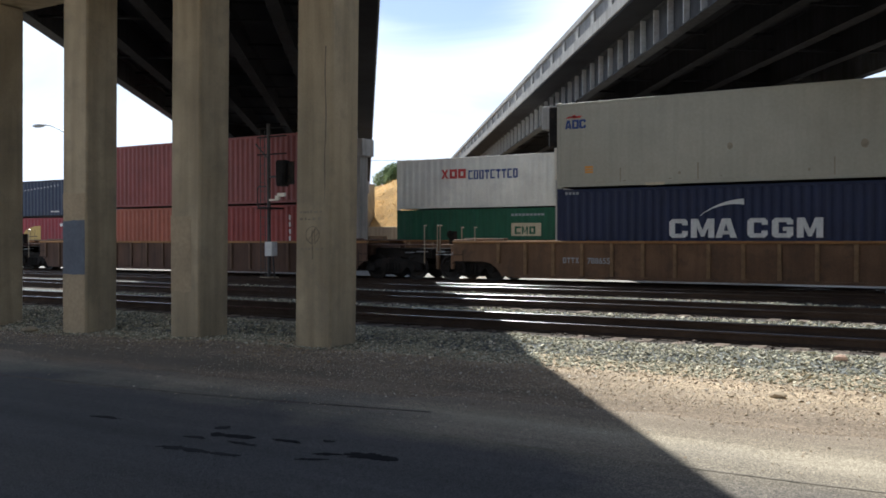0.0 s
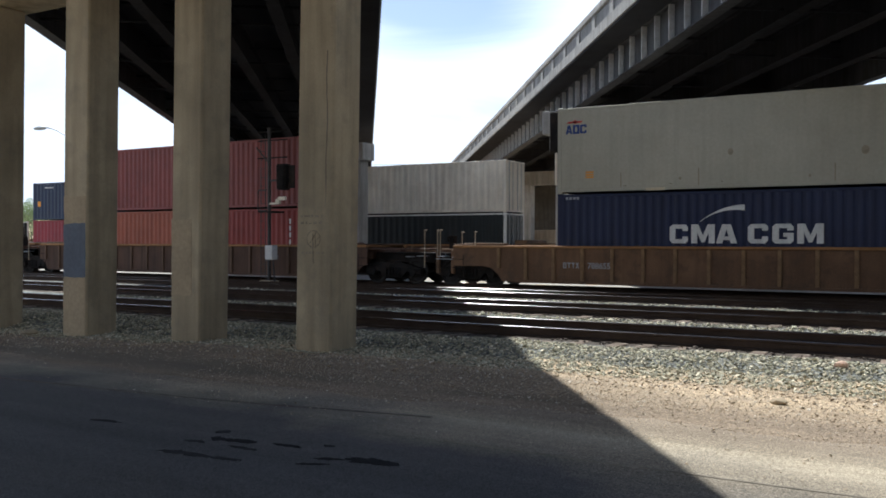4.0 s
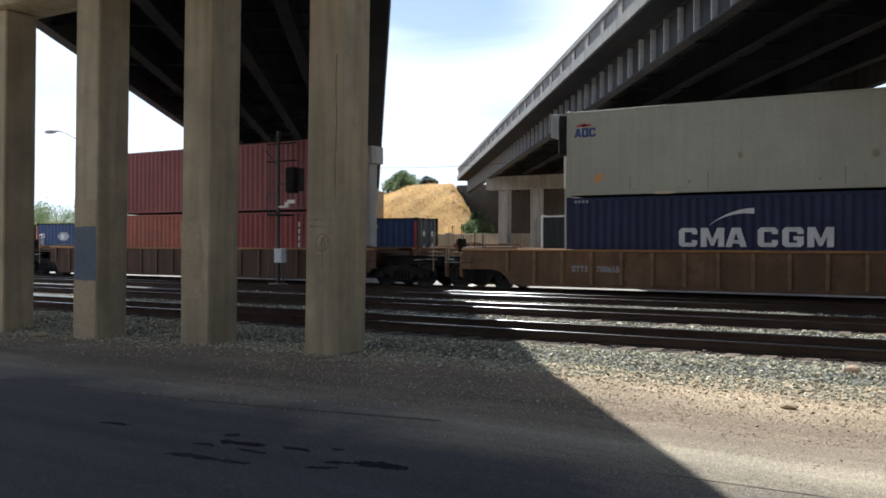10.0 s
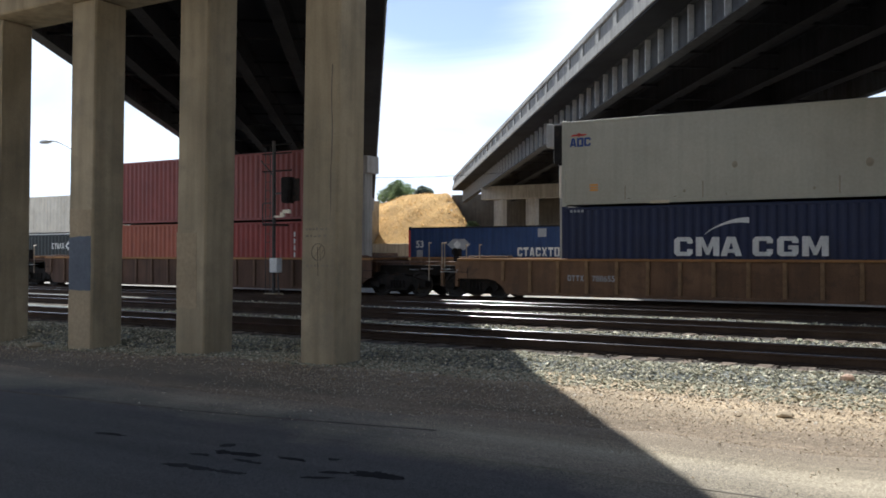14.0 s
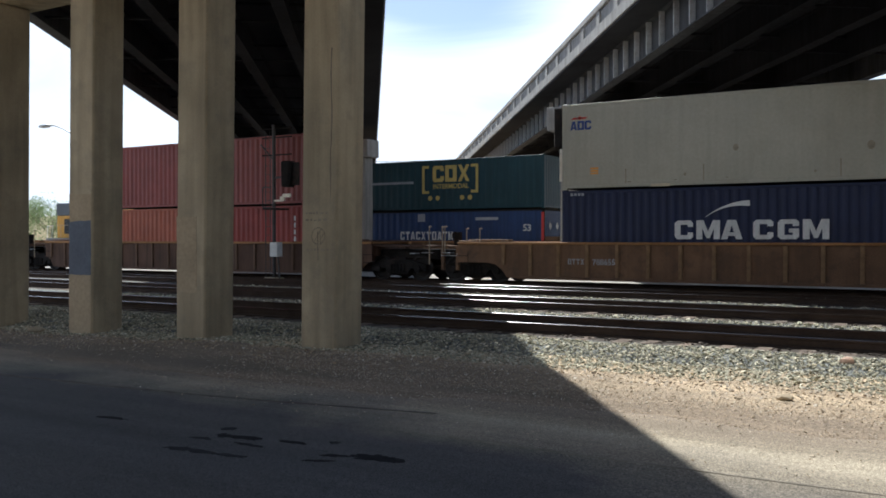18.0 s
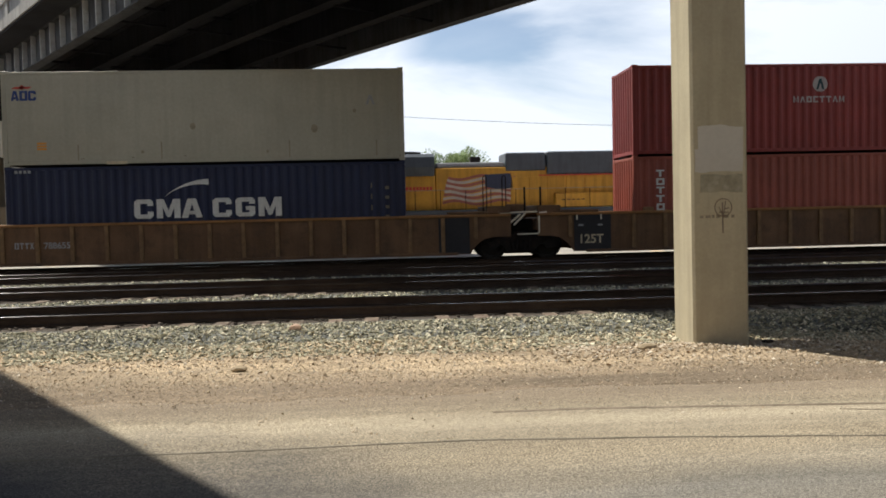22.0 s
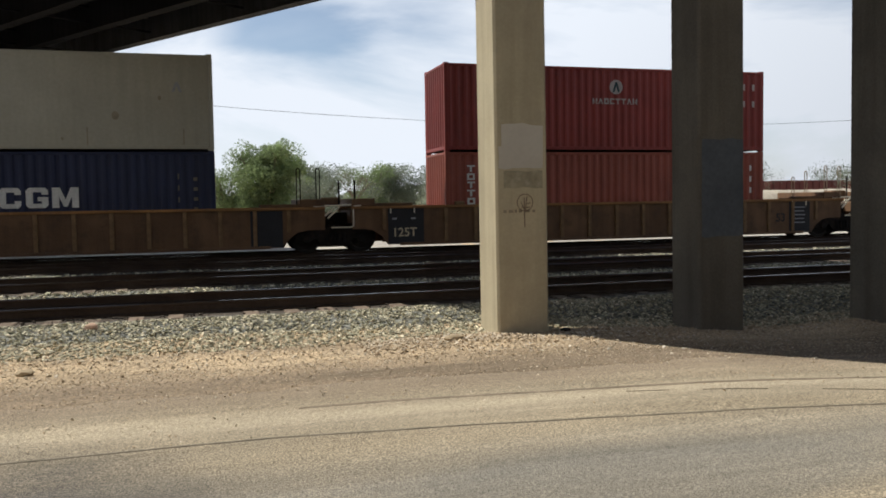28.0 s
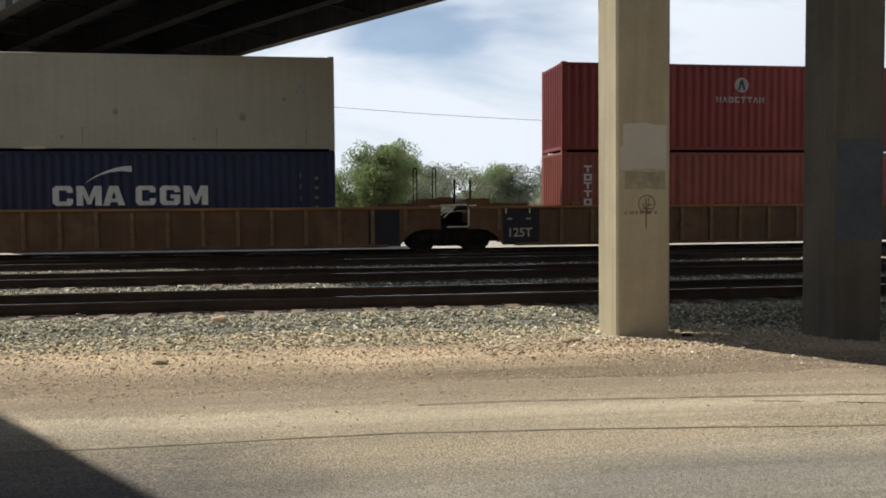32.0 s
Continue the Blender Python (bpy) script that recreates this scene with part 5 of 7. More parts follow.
def well_car(m, length=12.19, left="end", right="shared", mat=None, sill_mat=None, panel=False, number=False, group="", simple=False, label="", left_truck=True):
    """A well car unit whose well holds a box from x = 0 to length. Origin on the rail at the box's near left corner."""
    mat, sill_mat = mat or M_WELL, sill_mat or M_SILL
    key = (length, left, right, mat.name)
    car = thing("well_car", label or "rust-stained orange-brown container well car", "well car", m, group)
    xl = -3.95 if left == "end" else -3.15
    xr = length + (3.95 if right == "end" else 3.3)
    short = mat is M_WELL_RED
    if short:
        xl, xr = (-2.6 if left == "end" else xl), (length + 2.6 if right == "end" else xr)
    tl = (-3.6 if short else -3.45) if left == "end" else -3.65
    trr = length + (3.6 if right == "end" else 3.65)
    # the sides taper up over the trucks
    out = [(xl, 0.72), (xl, 1.36), (xr, 1.36), (xr, 0.72), (length + 2.75, 0.72), (length + 2.45, 0.66), (length + 2.2, 0.48), (length + 2.05, 0.28), (length + 2.0, 0.2), (-2.0, 0.2), (-2.05, 0.28), (-2.2, 0.48), (-2.45, 0.66), (-2.75, 0.72)]
    for s, y in ((0, -0.16), (1, CW + 0.10)):
        me = keyed(("wall", key), lambda: mesh_from(prism(bm_new(), out, 0, 0.06), "side_panel", mat))
        sp = shared("side_panel", me, car, pose(0, y, 0))
        me = keyed(("chord", key), lambda: mesh_from(bbox_bm(xl, -0.07, 1.362, xr, 0.13, 1.445, 0.012), "top_sill", sill_mat))
        shared("top_sill", me, car, pose(0, y, 0), "orange-brown top sill")
        me = keyed(("foot", key), lambda: mesh_from(bbox_bm(-1.6, -0.05, 0.17, length + 1.6, 0.12, 0.26, 0.01), "bottom_sill", mat))
        shared("bottom_sill", me, car, pose(0, y, 0))
        if s == 0 or not simple:
            post_mat = M_POST_RED if short else M_POST
            pm = keyed(("rib", mat.name), lambda: mesh_from(bbox_bm(-0.06, -0.065, 0.27, 0.06, 0.0, 1.355, 0.012), "side_post", post_mat))
            ps = keyed(("short_rib", mat.name), lambda: mesh_from(bbox_bm(-0.06, -0.065, 0.66, 0.06, 0.0, 1.355, 0.012), "side_post", post_mat))
            x = -2.12
            while x < length + 2.2:
                if not (panel and s == 0 and -2.0 < x < -0.7):
                    shared("side_post", pm if -1.5 < x < length + 1.5 else ps, car, pose(x, y if s == 0 else y + 0.06, 0, 0, 0, 0 if s == 0 else 180))
                x += 1.03 if not simple else 1.55
    me = keyed(("floor", key), lambda: mesh_from(bbox_bm(-0.4, -0.08, 0.2, length + 0.4, CW + 0.08, 0.29, 0.01), "well_floor", M_BLACK))
    shared("well_floor", me, car, pose(0, 0, 0))
    for side, x0, x1 in ((left, xl, -0.25), (right, length + 0.25, xr)):
        bm = bbox_bm(x0, 0.2, 0.9, x1, CW - 0.2, 1.3, 0.03)
        dk = part("end_platform", bm, mat, car)
        a = x0 if x0 < 0 else x1
        sgn = -1 if x0 < 0 else 1
        part("bulkhead", bbox_bm(min(a - sgn * 2.0, a - sgn * 0.4), -0.1, 1.446, max(a - sgn * 2.0, a - sgn * 0.4), 0.25, 1.54, 0.02), mat, car)
        part("end_box", bbox_bm(min(a, a - sgn * 0.75), -0.13, 1.446, max(a, a - sgn * 0.75), CW + 0.1, 1.69 if side == "shared" else 1.5, 0.02), mat, car)
        if side == "end":
            # a low brake platform reaches out past the sides
            e = (-5.15 if short else -4.65) if sgn < 0 else length + (5.15 if short else 4.65)
            part("end_sill", bbox_bm(min(a, e), 0.45, 0.80, max(a, e), CW - 0.45, 1.16, 0.02), M_BLACK, car)
            part("brake_platform", bbox_bm(min(a - sgn * 0.3, e), -0.02, 1.27, max(a - sgn * 0.3, e), 0.85, 1.32, 0.01), mat, car)
            part("step", bbox_bm(min(e, e - sgn * 0.35), -0.12, 1.03, max(e, e - sgn * 0.35), 0.2, 1.06, 0.008), M_GALV, car, "bare steel step plate")
            part("step", bbox_bm(min(e - sgn * 0.6, e - sgn * 0.85), -0.12, 1.0, max(e - sgn * 0.6, e - sgn * 0.85), 0.2, 1.03, 0.008), M_GALV, car, "bare steel step plate")
            cp = part("coupler", bbox_bm(min(e, e + sgn * 0.35), 1.08, 0.72, max(e, e + sgn * 0.35), 1.36, 0.98, 0.04), M_BLACK, car, "black steel coupler")
            if not short:
                for gx in (e, e - sgn * 0.62):
                    part("end_post", bbox_bm(gx - 0.06, -0.1, 0.42, gx + 0.06, 0.03, 1.265, 0.01), mat, car, "brown upright end post")
                part("uncoupling_rod", tube(bm_new(), (e + sgn * 0.05, -0.12, 0.95), (e - sgn * 1.1, -0.12, 0.95), 0.018, 6), M_GALV, car, "bare steel uncoupling rod")
                part("air_hose", sweep(bm_new(), [(e + sgn * (0.05 + 0.03 * q), 0.9, 0.75 - 0.42 * math.sin(q / 6 * math.pi)) for q in range(7)], 0.025, 6), M_BLACK, car)
            # upright grab irons
            posts = ((e, 0.62, 2.0),) if short else ((e, 1.04, 1.99), (e - sgn * 0.11, 1.04, 2.0), (e - sgn * 1.02, 1.3, 1.92), (e - sgn * 1.55, 1.3, 1.92))
            for gx, z0, z1 in posts:
                bm = tube(bm_new(), (gx, -0.1, z0), (gx, -0.1, z1), 0.022, 8)
                tube(bm, (gx, -0.13, z1), (gx + 0.015, 0.02, z1 + 0.01), 0.026, 8)
                part("grab_iron", bm, M_RAILING, car, "bent pipe grab iron")
            if not (short and sgn > 0):
                bx = e - sgn * 0.3
                bm = sweep(bm_new(), [(bx + 0.12 * math.cos(k * math.pi / 8), 0.35, 1.68 + 0.12 * math.sin(k * math.pi / 8)) for k in range(17)], 0.03, 6)
                for k in range(3):
                    b0 = k * math.pi / 3
                    tube(bm, (bx - 0.12 * math.cos(b0), 0.35, 1.68 - 0.12 * math.sin(b0)), (bx + 0.12 * math.cos(b0), 0.35, 1.68 + 0.12 * math.sin(b0)), 0.018, 6)
                box(bm, bx - 0.09, 0.4, 1.3, bx + 0.13, 0.62, 1.8)
                part("brake_wheel", bm, M_BLACK, car, "dark hand brake wheel on a post")
            bm = bm_new()
            for k in range(3):
                tube(bm, (a + sgn * 0.05, -0.15, 0.35 + k * 0.3), (a - sgn * 0.4, -0.15, 0.35 + k * 0.3), 0.016, 6)
            tube(bm, (a - sgn * 0.4, -0.15, 0.3), (a - sgn * 0.4, -0.15, 1.1), 0.018, 6)
            part("step_ladder", bm, M_BLACK, car)
    # the walkway grating and rods at a shared end
    if right == "shared":
        rails = ((2.62, -0.08, 2.66), (3.22, -0.08, 2.64), (3.1, 1.6, 2.52), (2.5, 1.6, 2.3)) if panel else ((2.44, -0.08, 2.65), (3.05, -0.08, 2.65))
        for gx, gy, gz in rails:
            gx += length
            bm = sweep(bm_new(), [(gx, gy, 1.4), (gx, gy, gz - 0.05), (gx + 0.03, gy, gz), (gx + 0.08, gy, gz), (gx + 0.11, gy, gz - 0.05), (gx + 0.11, gy, 1.4)], 0.02, 6)
            part("handrail", bm, M_RAILING if panel else M_BLACK, car, "pale bent pipe handrail" if panel else "thin black pipe handrail")
        for gx in (length + 3.79, length + 4.30):
            part("guide_post", tube(bm_new(), (gx, 0.1, 1.4), (gx, 0.1, 2.28), 0.032, 6), M_BLACK, car, "short black guide post")
        # rods and stirrup paled: sunlight on them put into the colour
        for p, q in (((3.12, 1.02), (3.62, 1.42)), ((3.4, 1.08), (3.78, 1.45)), ((2.95, 1.47), (4.15, 1.49)), ((3.3, 1.18), (3.12, 1.02))):
            part("brake_rod", tube(bm_new(), (length + p[0], -0.1, p[1]), (length + q[0], -0.1, q[1]), 0.032, 6), M_PALE_ROD, car, "pale brake rod")
        part("stirrup", sweep(bm_new(), [(length + 4.45, -0.15, 1.47), (length + 4.22, -0.15, 1.45), (length + 4.2, -0.15, 1.4), (length + 4.2, -0.15, 0.84), (length + 4.14, -0.15, 0.79), (length + 3.5, -0.15, 0.79)], 0.026, 6), M_PALE_ROD, car, "pale bent pipe stirrup")
        part("valve_box", bbox_bm(length + 3.25, 0.2, 1.5, length + 3.85, 0.7, 1.74, 0.03), mat, car, "brown valve box between two units")
        part("articulation_joint", bbox_bm(length + 2.9, 0.8, 0.75, length + 4.4, 1.64, 1.25, 0.05), M_BLACK, car)
    if left_truck:
        truck(car, tl)
    truck(car, trr)
    if panel:
        part("load_panel", bbox_bm(-1.99, -0.172, 0.22, -0.8, -0.161, 1.35), M_BLACK_MARK, car, "black stencilled panel")
        lettering(car, "125T", -1.86, 0.46, 0.39, M_CREAM, y=-0.177)
        for i in range(2):
            mark(car, "block", -1.85 + i * 0.62, 1.0, 0.16, 0.06, M_GREY_MARK, y=-0.174)
            part("latch", bbox_bm(-1.92 + i * 0.78, -0.2, 1.2, -1.88 + i * 0.78, -0.173, 1.4, 0.006), M_PALE_ROD, car, "pale strap latch")
            part("latch", bbox_bm(length + 1.1 + i * 0.6, -0.2, 1.2, length + 1.14 + i * 0.6, -0.173, 1.4, 0.006), M_PALE_ROD, car, "pale strap latch")
        part("twist_block", bbox_bm(0.3, -0.12, 1.446, 0.62, 0.05, 1.56, 0.02), M_POST, car, "tan twist-lock block")
        part("load_panel", bbox_bm(length + 1.0, -0.172, 0.22, length + 1.9, -0.161, 1.34), M_BLACK_MARK, car, "black stencilled panel")
        lettering(car, "53", length + 0.42, 0.63, 0.42, M_BLACK_MARK, y=-0.166)
        for i in range(5):
            mark(car, "block", length + 1.15 + 0.06 * (i % 2), 1.12 - i * 0.14, 0.55 - 0.12 * (i % 2), 0.035, M_GREY_MARK, y=-0.174)
    if number:
        part("load_panel", bbox_bm(length + 1.0, -0.172, 0.22, length + 1.98, -0.161, 1.34), M_BLACK_MARK, car, "black stencilled panel")
        for i in range(4):
            mark(car, ("ring", "tee", "tee", "cross")[i], 0.28 + i * 0.15, 0.7, 0.12, 0.19, M_GREY_MARK, y=-0.162)
        lettering(car, "788655", 1.14, 0.7, 0.265, M_GREY_MARK, y=-0.166)
    return car


PG = "parked well cars"
well_car(pose(0, 0, 0), left="end", right="shared", number=True, group=PG)
well_car(pose(19.5, 0, 0), left="shared", right="shared", panel=True, group=PG, left_truck=False)
well_car(pose(39.1, 0, 0), left="shared", right="end", group=PG, left_truck=False)
well_car(pose(61.2, 0, 0), length=16.15, left="end", right="shared", group=PG)
well_car(pose(-24.95, 0, 0), length=14.6, left="end", right="end", mat=M_WELL_RED, group=PG, label="dull brown container well car with orange sills")
well_car(pose(-48.3, 0, 0), length=14.6, left="end", right="end", mat=M_WELL_RED, group=PG, simple=True, label="empty dull brown container well car")


# ---- the passing train ----
TRAIN_Y, SPEED = 15.1, 13.8
moving = []
MG = "containers of the passing train"
L53 = 16.15


def rides(ob, x, y=TRAIN_Y, z=0.0):
    moving.append((ob, x, y, z))
    return ob


def box53(x, level, mat, label, frame_mat=None, door_mat=None, style="dom", flip=False):
    z = FLOOR_Z if level == 0 else MID_Z
    c = container("shipping_container", label, pose(x, TRAIN_Y, z), L53, BOX_H, mat, style, frame_mat, door_mat, MG, flip=flip)
    rides(c, x, TRAIN_Y, z)
    return c


def large_mark(c, x, z, mat, s=1.0, sub=True):
    word(c, ("cee", "ring", "cross"), x, z, 2.0 * s, 0.75 * s, mat, gap=0.1)
    if sub:
        lettering(c, "INTERMODAL", x + 0.02, z - 0.3 * s, 0.3 * s, mat)


def diamond_mark(c, x, z, mat):
    word(c, ("open", "tee", "legs", "wedge", "cross"), x, z, 1.5, 0.42, mat, gap=0.15)
    mark(c, "diamond", x + 1.6, z - 0.15, 0.7, 0.72, mat)
    mark(c, "diamond", x + 1.8, z + 0.06, 0.3, 0.3, P_DARK, y=0.002)


def long_mark(c):
    word(c, ("cee", "tee", "peak", "cee", "cross", "tee", "ring", "peak", "tee", "twin"), 7.0, 1.2, 3.6, 0.48, M_WHITE)
    mark(c, "hexagon", 2.6, 1.55, 1.5, 0.62, M_GREY_MARK)
    mark(c, "diamond", 3.0, 1.6, 0.5, 0.5, M_WHITE, y=0.002)
    lettering(c, "53", 0.5, 1.7, 0.55, M_WHITE)
    mark(c, "block", 0.55, 1.15, 0.42, 0.4, M_GREY_MARK)
    mark(c, "block", 8.2, 2.25, 0.5, 0.45, M_GREY_MARK)
    mark(c, "block", 12.0, 2.3, 1.4, 0.16, M_GREY_MARK)
    end_marks(c, M_WHITE)


def patch(c, x):
    """A yellow panel with a rounded upper left corner and dark seams."""
    me = keyed("yellow_panel", lambda: mesh_from(prism(bm_new(), [(0, 0), (2.35, 0), (2.35, 1.15), (1.6, 1.14), (1.0, 1.02), (0.5, 0.82), (0.12, 0.5)], -0.004, 0), "marking", M_PANEL))
    shared("marking", me, c, pose(x, 0.008, 1.1), "yellow panel with a rounded corner")
    for i in range(2):
        mark(c, "block", x + 1.05 + i * 0.55, 1.12, 0.05, 0.9, M_BLACK_MARK, y=0.002)
    mark(c, "block", x + 0.3, 1.42, 1.6, 0.05, M_BLACK_MARK, y=0.001)


def end_marks(c, mat, n=4):
    """Warning diamonds and lock rods on the end doors."""
    me = keyed(("end_diamond", mat.name), lambda: mesh_from(plate("diamond", 0.42, 0.42), "marking", mat))
    spots = ((0.55, 1.75), (1.5, 1.75), (1.5, 1.0), (0.55, 0.9))
    for y, z in spots[:n]:
        shared("marking", me, c, pose(L53 + 0.03, y, z, 0, 0, 90))


units = []
# white over green
X = -16.3
c = box53(X, 1, P_WHITE, "white ribbed container stacked on a green one")
word(c, ("cross", "ring", "ring"), 3.0, 1.70, 1.65, 0.52, M_RED_MARK, gap=0.12)
word(c, ("open", "ring", "ring", "tee", "open", "tee", "tee", "open", "ring"), 4.75, 1.62, 3.1, 0.5, M_BLUE_MARK, gap=0.2)
c = box53(X, 0, P_GREEN, "dark green ribbed container in a well car")
mark(c, "block", 7.4, 1.36, 1.75, 0.7, M_CREAM)
word(c, ("open", "legs", "ring"), 7.6, 1.46, 1.3, 0.42, P_GREEN, y=0.002)
for i in range(9):
    mark(c, "block", 7.4 + i * 0.22, 2.45, 0.17, 0.12, M_GREY_MARK)
units.append((X, "shared", "end"))
# dark over white
X = -40.75
c = box53(X, 1, P_DARK, "dark navy container with white end frames", M_WHITE, P_BLACKC)
diamond_mark(c, 3.15, 1.85, M_WHITE)
end_marks(c, M_WHITE, 3)
mark(c, "diamond", 8.2, 1.9, 0.55, 0.6, M_WHITE)
for x in (5.0, 12.0):
    small_print(c, x, 0.35, 8)
c = box53(X, 0, P_CREAMY, "off-white ribbed container with blue marks")
large_mark(c, 2.3, 1.75, M_BLUE_MARK, 1.25)
mark(c, "disc", 8.5, 2.1, 0.35, 0.5, M_BLACK_MARK)
units.append((X, "end", "shared"))
# dark over wine red
X = -60.7
c = box53(X, 1, P_DARK, "dark navy container with white end frames", M_BLACK, M_WHITE)
diamond_mark(c, 3.15, 1.9, M_WHITE)
small_print(c, 4.0, 0.4, 9)
small_print(c, 12.6, 0.4, 8)
for i in range(14):
    mark(c, "block", 8.2 + i * 0.4, 2.0 + 0.03 * i, 0.14, 0.12, M_GREY_MARK)
c = box53(X, 0, P_WINE, "wine-red ribbed container with a cream panel")
patch(c, 9.0)
mark(c, "block", 13.7, 2.2, 0.4, 0.22, M_WHITE)
small_print(c, 14.3, 2.25, 8)
units.append((X, "shared", "shared"))
# cream over black
X = -80.6
c = box53(X, 1, P_CREAMY, "off-white ribbed container with rust-streaked doors")
large_mark(c, 3.0, 1.5, M_BLUE_MARK)
c = box53(X, 0, P_BLACKC, "black ribbed container with white end frames", M_WHITE, P_BLACKC)
diamond_mark(c, 3.0, 1.7, M_WHITE)
units.append((X, "shared", "end"))
# dark with gold marks over wine red
X = -105.5
c = box53(X, 1, P_DARK, "dark blue container with gold marks")
large_mark(c, 10.3, 1.6, M_GOLD_MARK, 1.25)
mark(c, "block", 0.6, 1.05, 0.35, 0.4, M_ORANGE_MARK)
small_print(c, 1.5, 2.45, 8)
c = box53(X, 0, P_WINE, "wine-red ribbed container with a cream panel")
patch(c, 9.0)
mark(c, "block", 13.7, 2.2, 0.4, 0.22, M_WHITE)
small_print(c, 14.3, 2.25, 8)
units.append((X, "end", "shared"))
for X, e in ((-125.75, ("shared", "shared")), (-145.7, ("shared", "end"))):
    c = box53(X, 0, P_BLACKC, "black ribbed container alone in a well car", M_WHITE, P_BLACKC)
    diamond_mark(c, 3.2, 1.55, M_GREY_MARK)
    end_marks(c, M_WHITE, 2)
    mark(c, "diamond", 8.6, 1.5, 0.5, 0.55, M_WHITE)
    small_print(c, 3.0, 2.4, 8)
    units.append((X, *e))
for X, e in ((-169.7, ("end", "shared")), (-189.2, ("shared", "shared")), (-209.0, ("shared", "end"))):
    c = box53(X, 0, P_BLUE, "blue ribbed container with white marks and red end frames", M_BLACK, P_BLACKC)
    long_mark(c)
    part("red_edge", bbox_bm(0.0, -0.003, 0.2, 0.14, 0.001, 2.7), M_RED_MARK, c)
    part("red_edge", bbox_bm(L53 - 0.16, -0.003, 0.2, L53 - 0.01, 0.001, 2.7), M_RED_MARK, c)
    units.append((X, *e))
X = -232.7
c = box53(X, 1, P_TEAL, "dark teal container with gold marks")
large_mark(c, 2.7, 1.7, M_GOLD_MARK, 1.25)
lettering(c, "53", 1.2, 1.9, 0.4, M_GREY_MARK)
c = box53(X, 0, P_CREAMY, "off-white ribbed container with a boxed black mark")
mark(c, "ring", 2.5, 1.15, 2.3, 1.3, M_BLACK_MARK)
large_mark(c, 2.7, 1.65, M_BLACK_MARK, 1.0)
units.append((X, "end", "shared"))
X = -252.4
c = box53(X, 1, P_CREAMY, "off-white ribbed container with blue marks")
large_mark(c, 2.7, 1.6, M_BLUE_MARK, 1.25)
large_mark(c, 14.6, 1.7, M_GREY_MARK, 0.5)
c = box53(X, 0, P_BLACKC, "black ribbed container with white end frames", M_WHITE, P_BLACKC)
diamond_mark(c, 10.6, 1.7, M_WHITE)
end_marks(c, M_WHITE, 2)
mark(c, "diamond", 6.8, 1.6, 0.6, 0.6, M_WHITE)
units.append((X, "shared", "shared"))
X = -271.8
c = teal_last = box53(X, 1, P_TEAL, "dark teal container with gold bracketed marks", flip=True)
large_mark(c, 9.2, 1.6, M_GOLD_MARK, 1.25)
for s, x in ((1, 8.5), (-1, 12.0)):
    mark(c, "block", x, 0.95, 0.16, 1.6, M_GOLD_MARK)
    for z in (0.95, 2.4):
        mark(c, "block", x + (0.16 if s > 0 else -0.3), z, 0.3, 0.15, M_GOLD_MARK)
for x in (8.9, 9.4, 11.0, 11.5):
    mark(c, "disc", x, 0.55, 0.28, 0.28, M_GOLD_MARK)
for i in range(22):
    mark(c, "block", 4.2 + i * 0.17, 1.55, 0.14, 0.14, M_GREY_MARK)
c = blue_last = box53(X, 0, P_BLUE, "blue ribbed container with white marks and red end frames", M_BLACK, P_BLACKC, flip=True)
long_mark(c)
lettering(c, "53", 14.9, 1.7, 0.5, M_WHITE)
part("red_edge", bbox_bm(0.0, -0.003, 0.2, 0.14, 0.001, 2.7), M_RED_MARK, c)
part("red_edge", bbox_bm(L53 - 0.16, -0.003, 0.2, L53 - 0.01, 0.001, 2.7), M_RED_MARK, c)
units.append((X, "shared", "end"))
for c, rows in ((teal_last, 5), (blue_last, 4)):
    for i in range(rows):
        for k in range(4):
            z, yy = 0.35 + i * 0.48, 0.24 + k * 0.55
            part("door_panel", bbox_bm(-0.05, yy, z, -0.044, yy + 0.4, z + 0.36), M_DOOR_CELL, c, "teal-grey door panel with sunlight in its colour")
            if (i * 4 + k * 3 + rows) % 5 == 1:
                part("placard", bbox_bm(-0.058, yy + 0.08, z + 0.06, -0.051, yy + 0.32, z + 0.28), M_FADED, c, "small faded white placard on the doors")
    for k in range(3):
        part("locking_bar", bbox_bm(-0.085, 0.67 + k * 0.55, 0.1, -0.045, 0.74 + k * 0.55, 2.75, 0.01), M_POST, c, "dusty brown locking bar")

for X, a, b in units:
    car = well_car(pose(X, TRAIN_Y, 0), length=L53, left=a, right=b, group="well cars of the passing train", simple=True, left_truck=(a == "end"))
    rides(car, X, TRAIN_Y, 0.0)


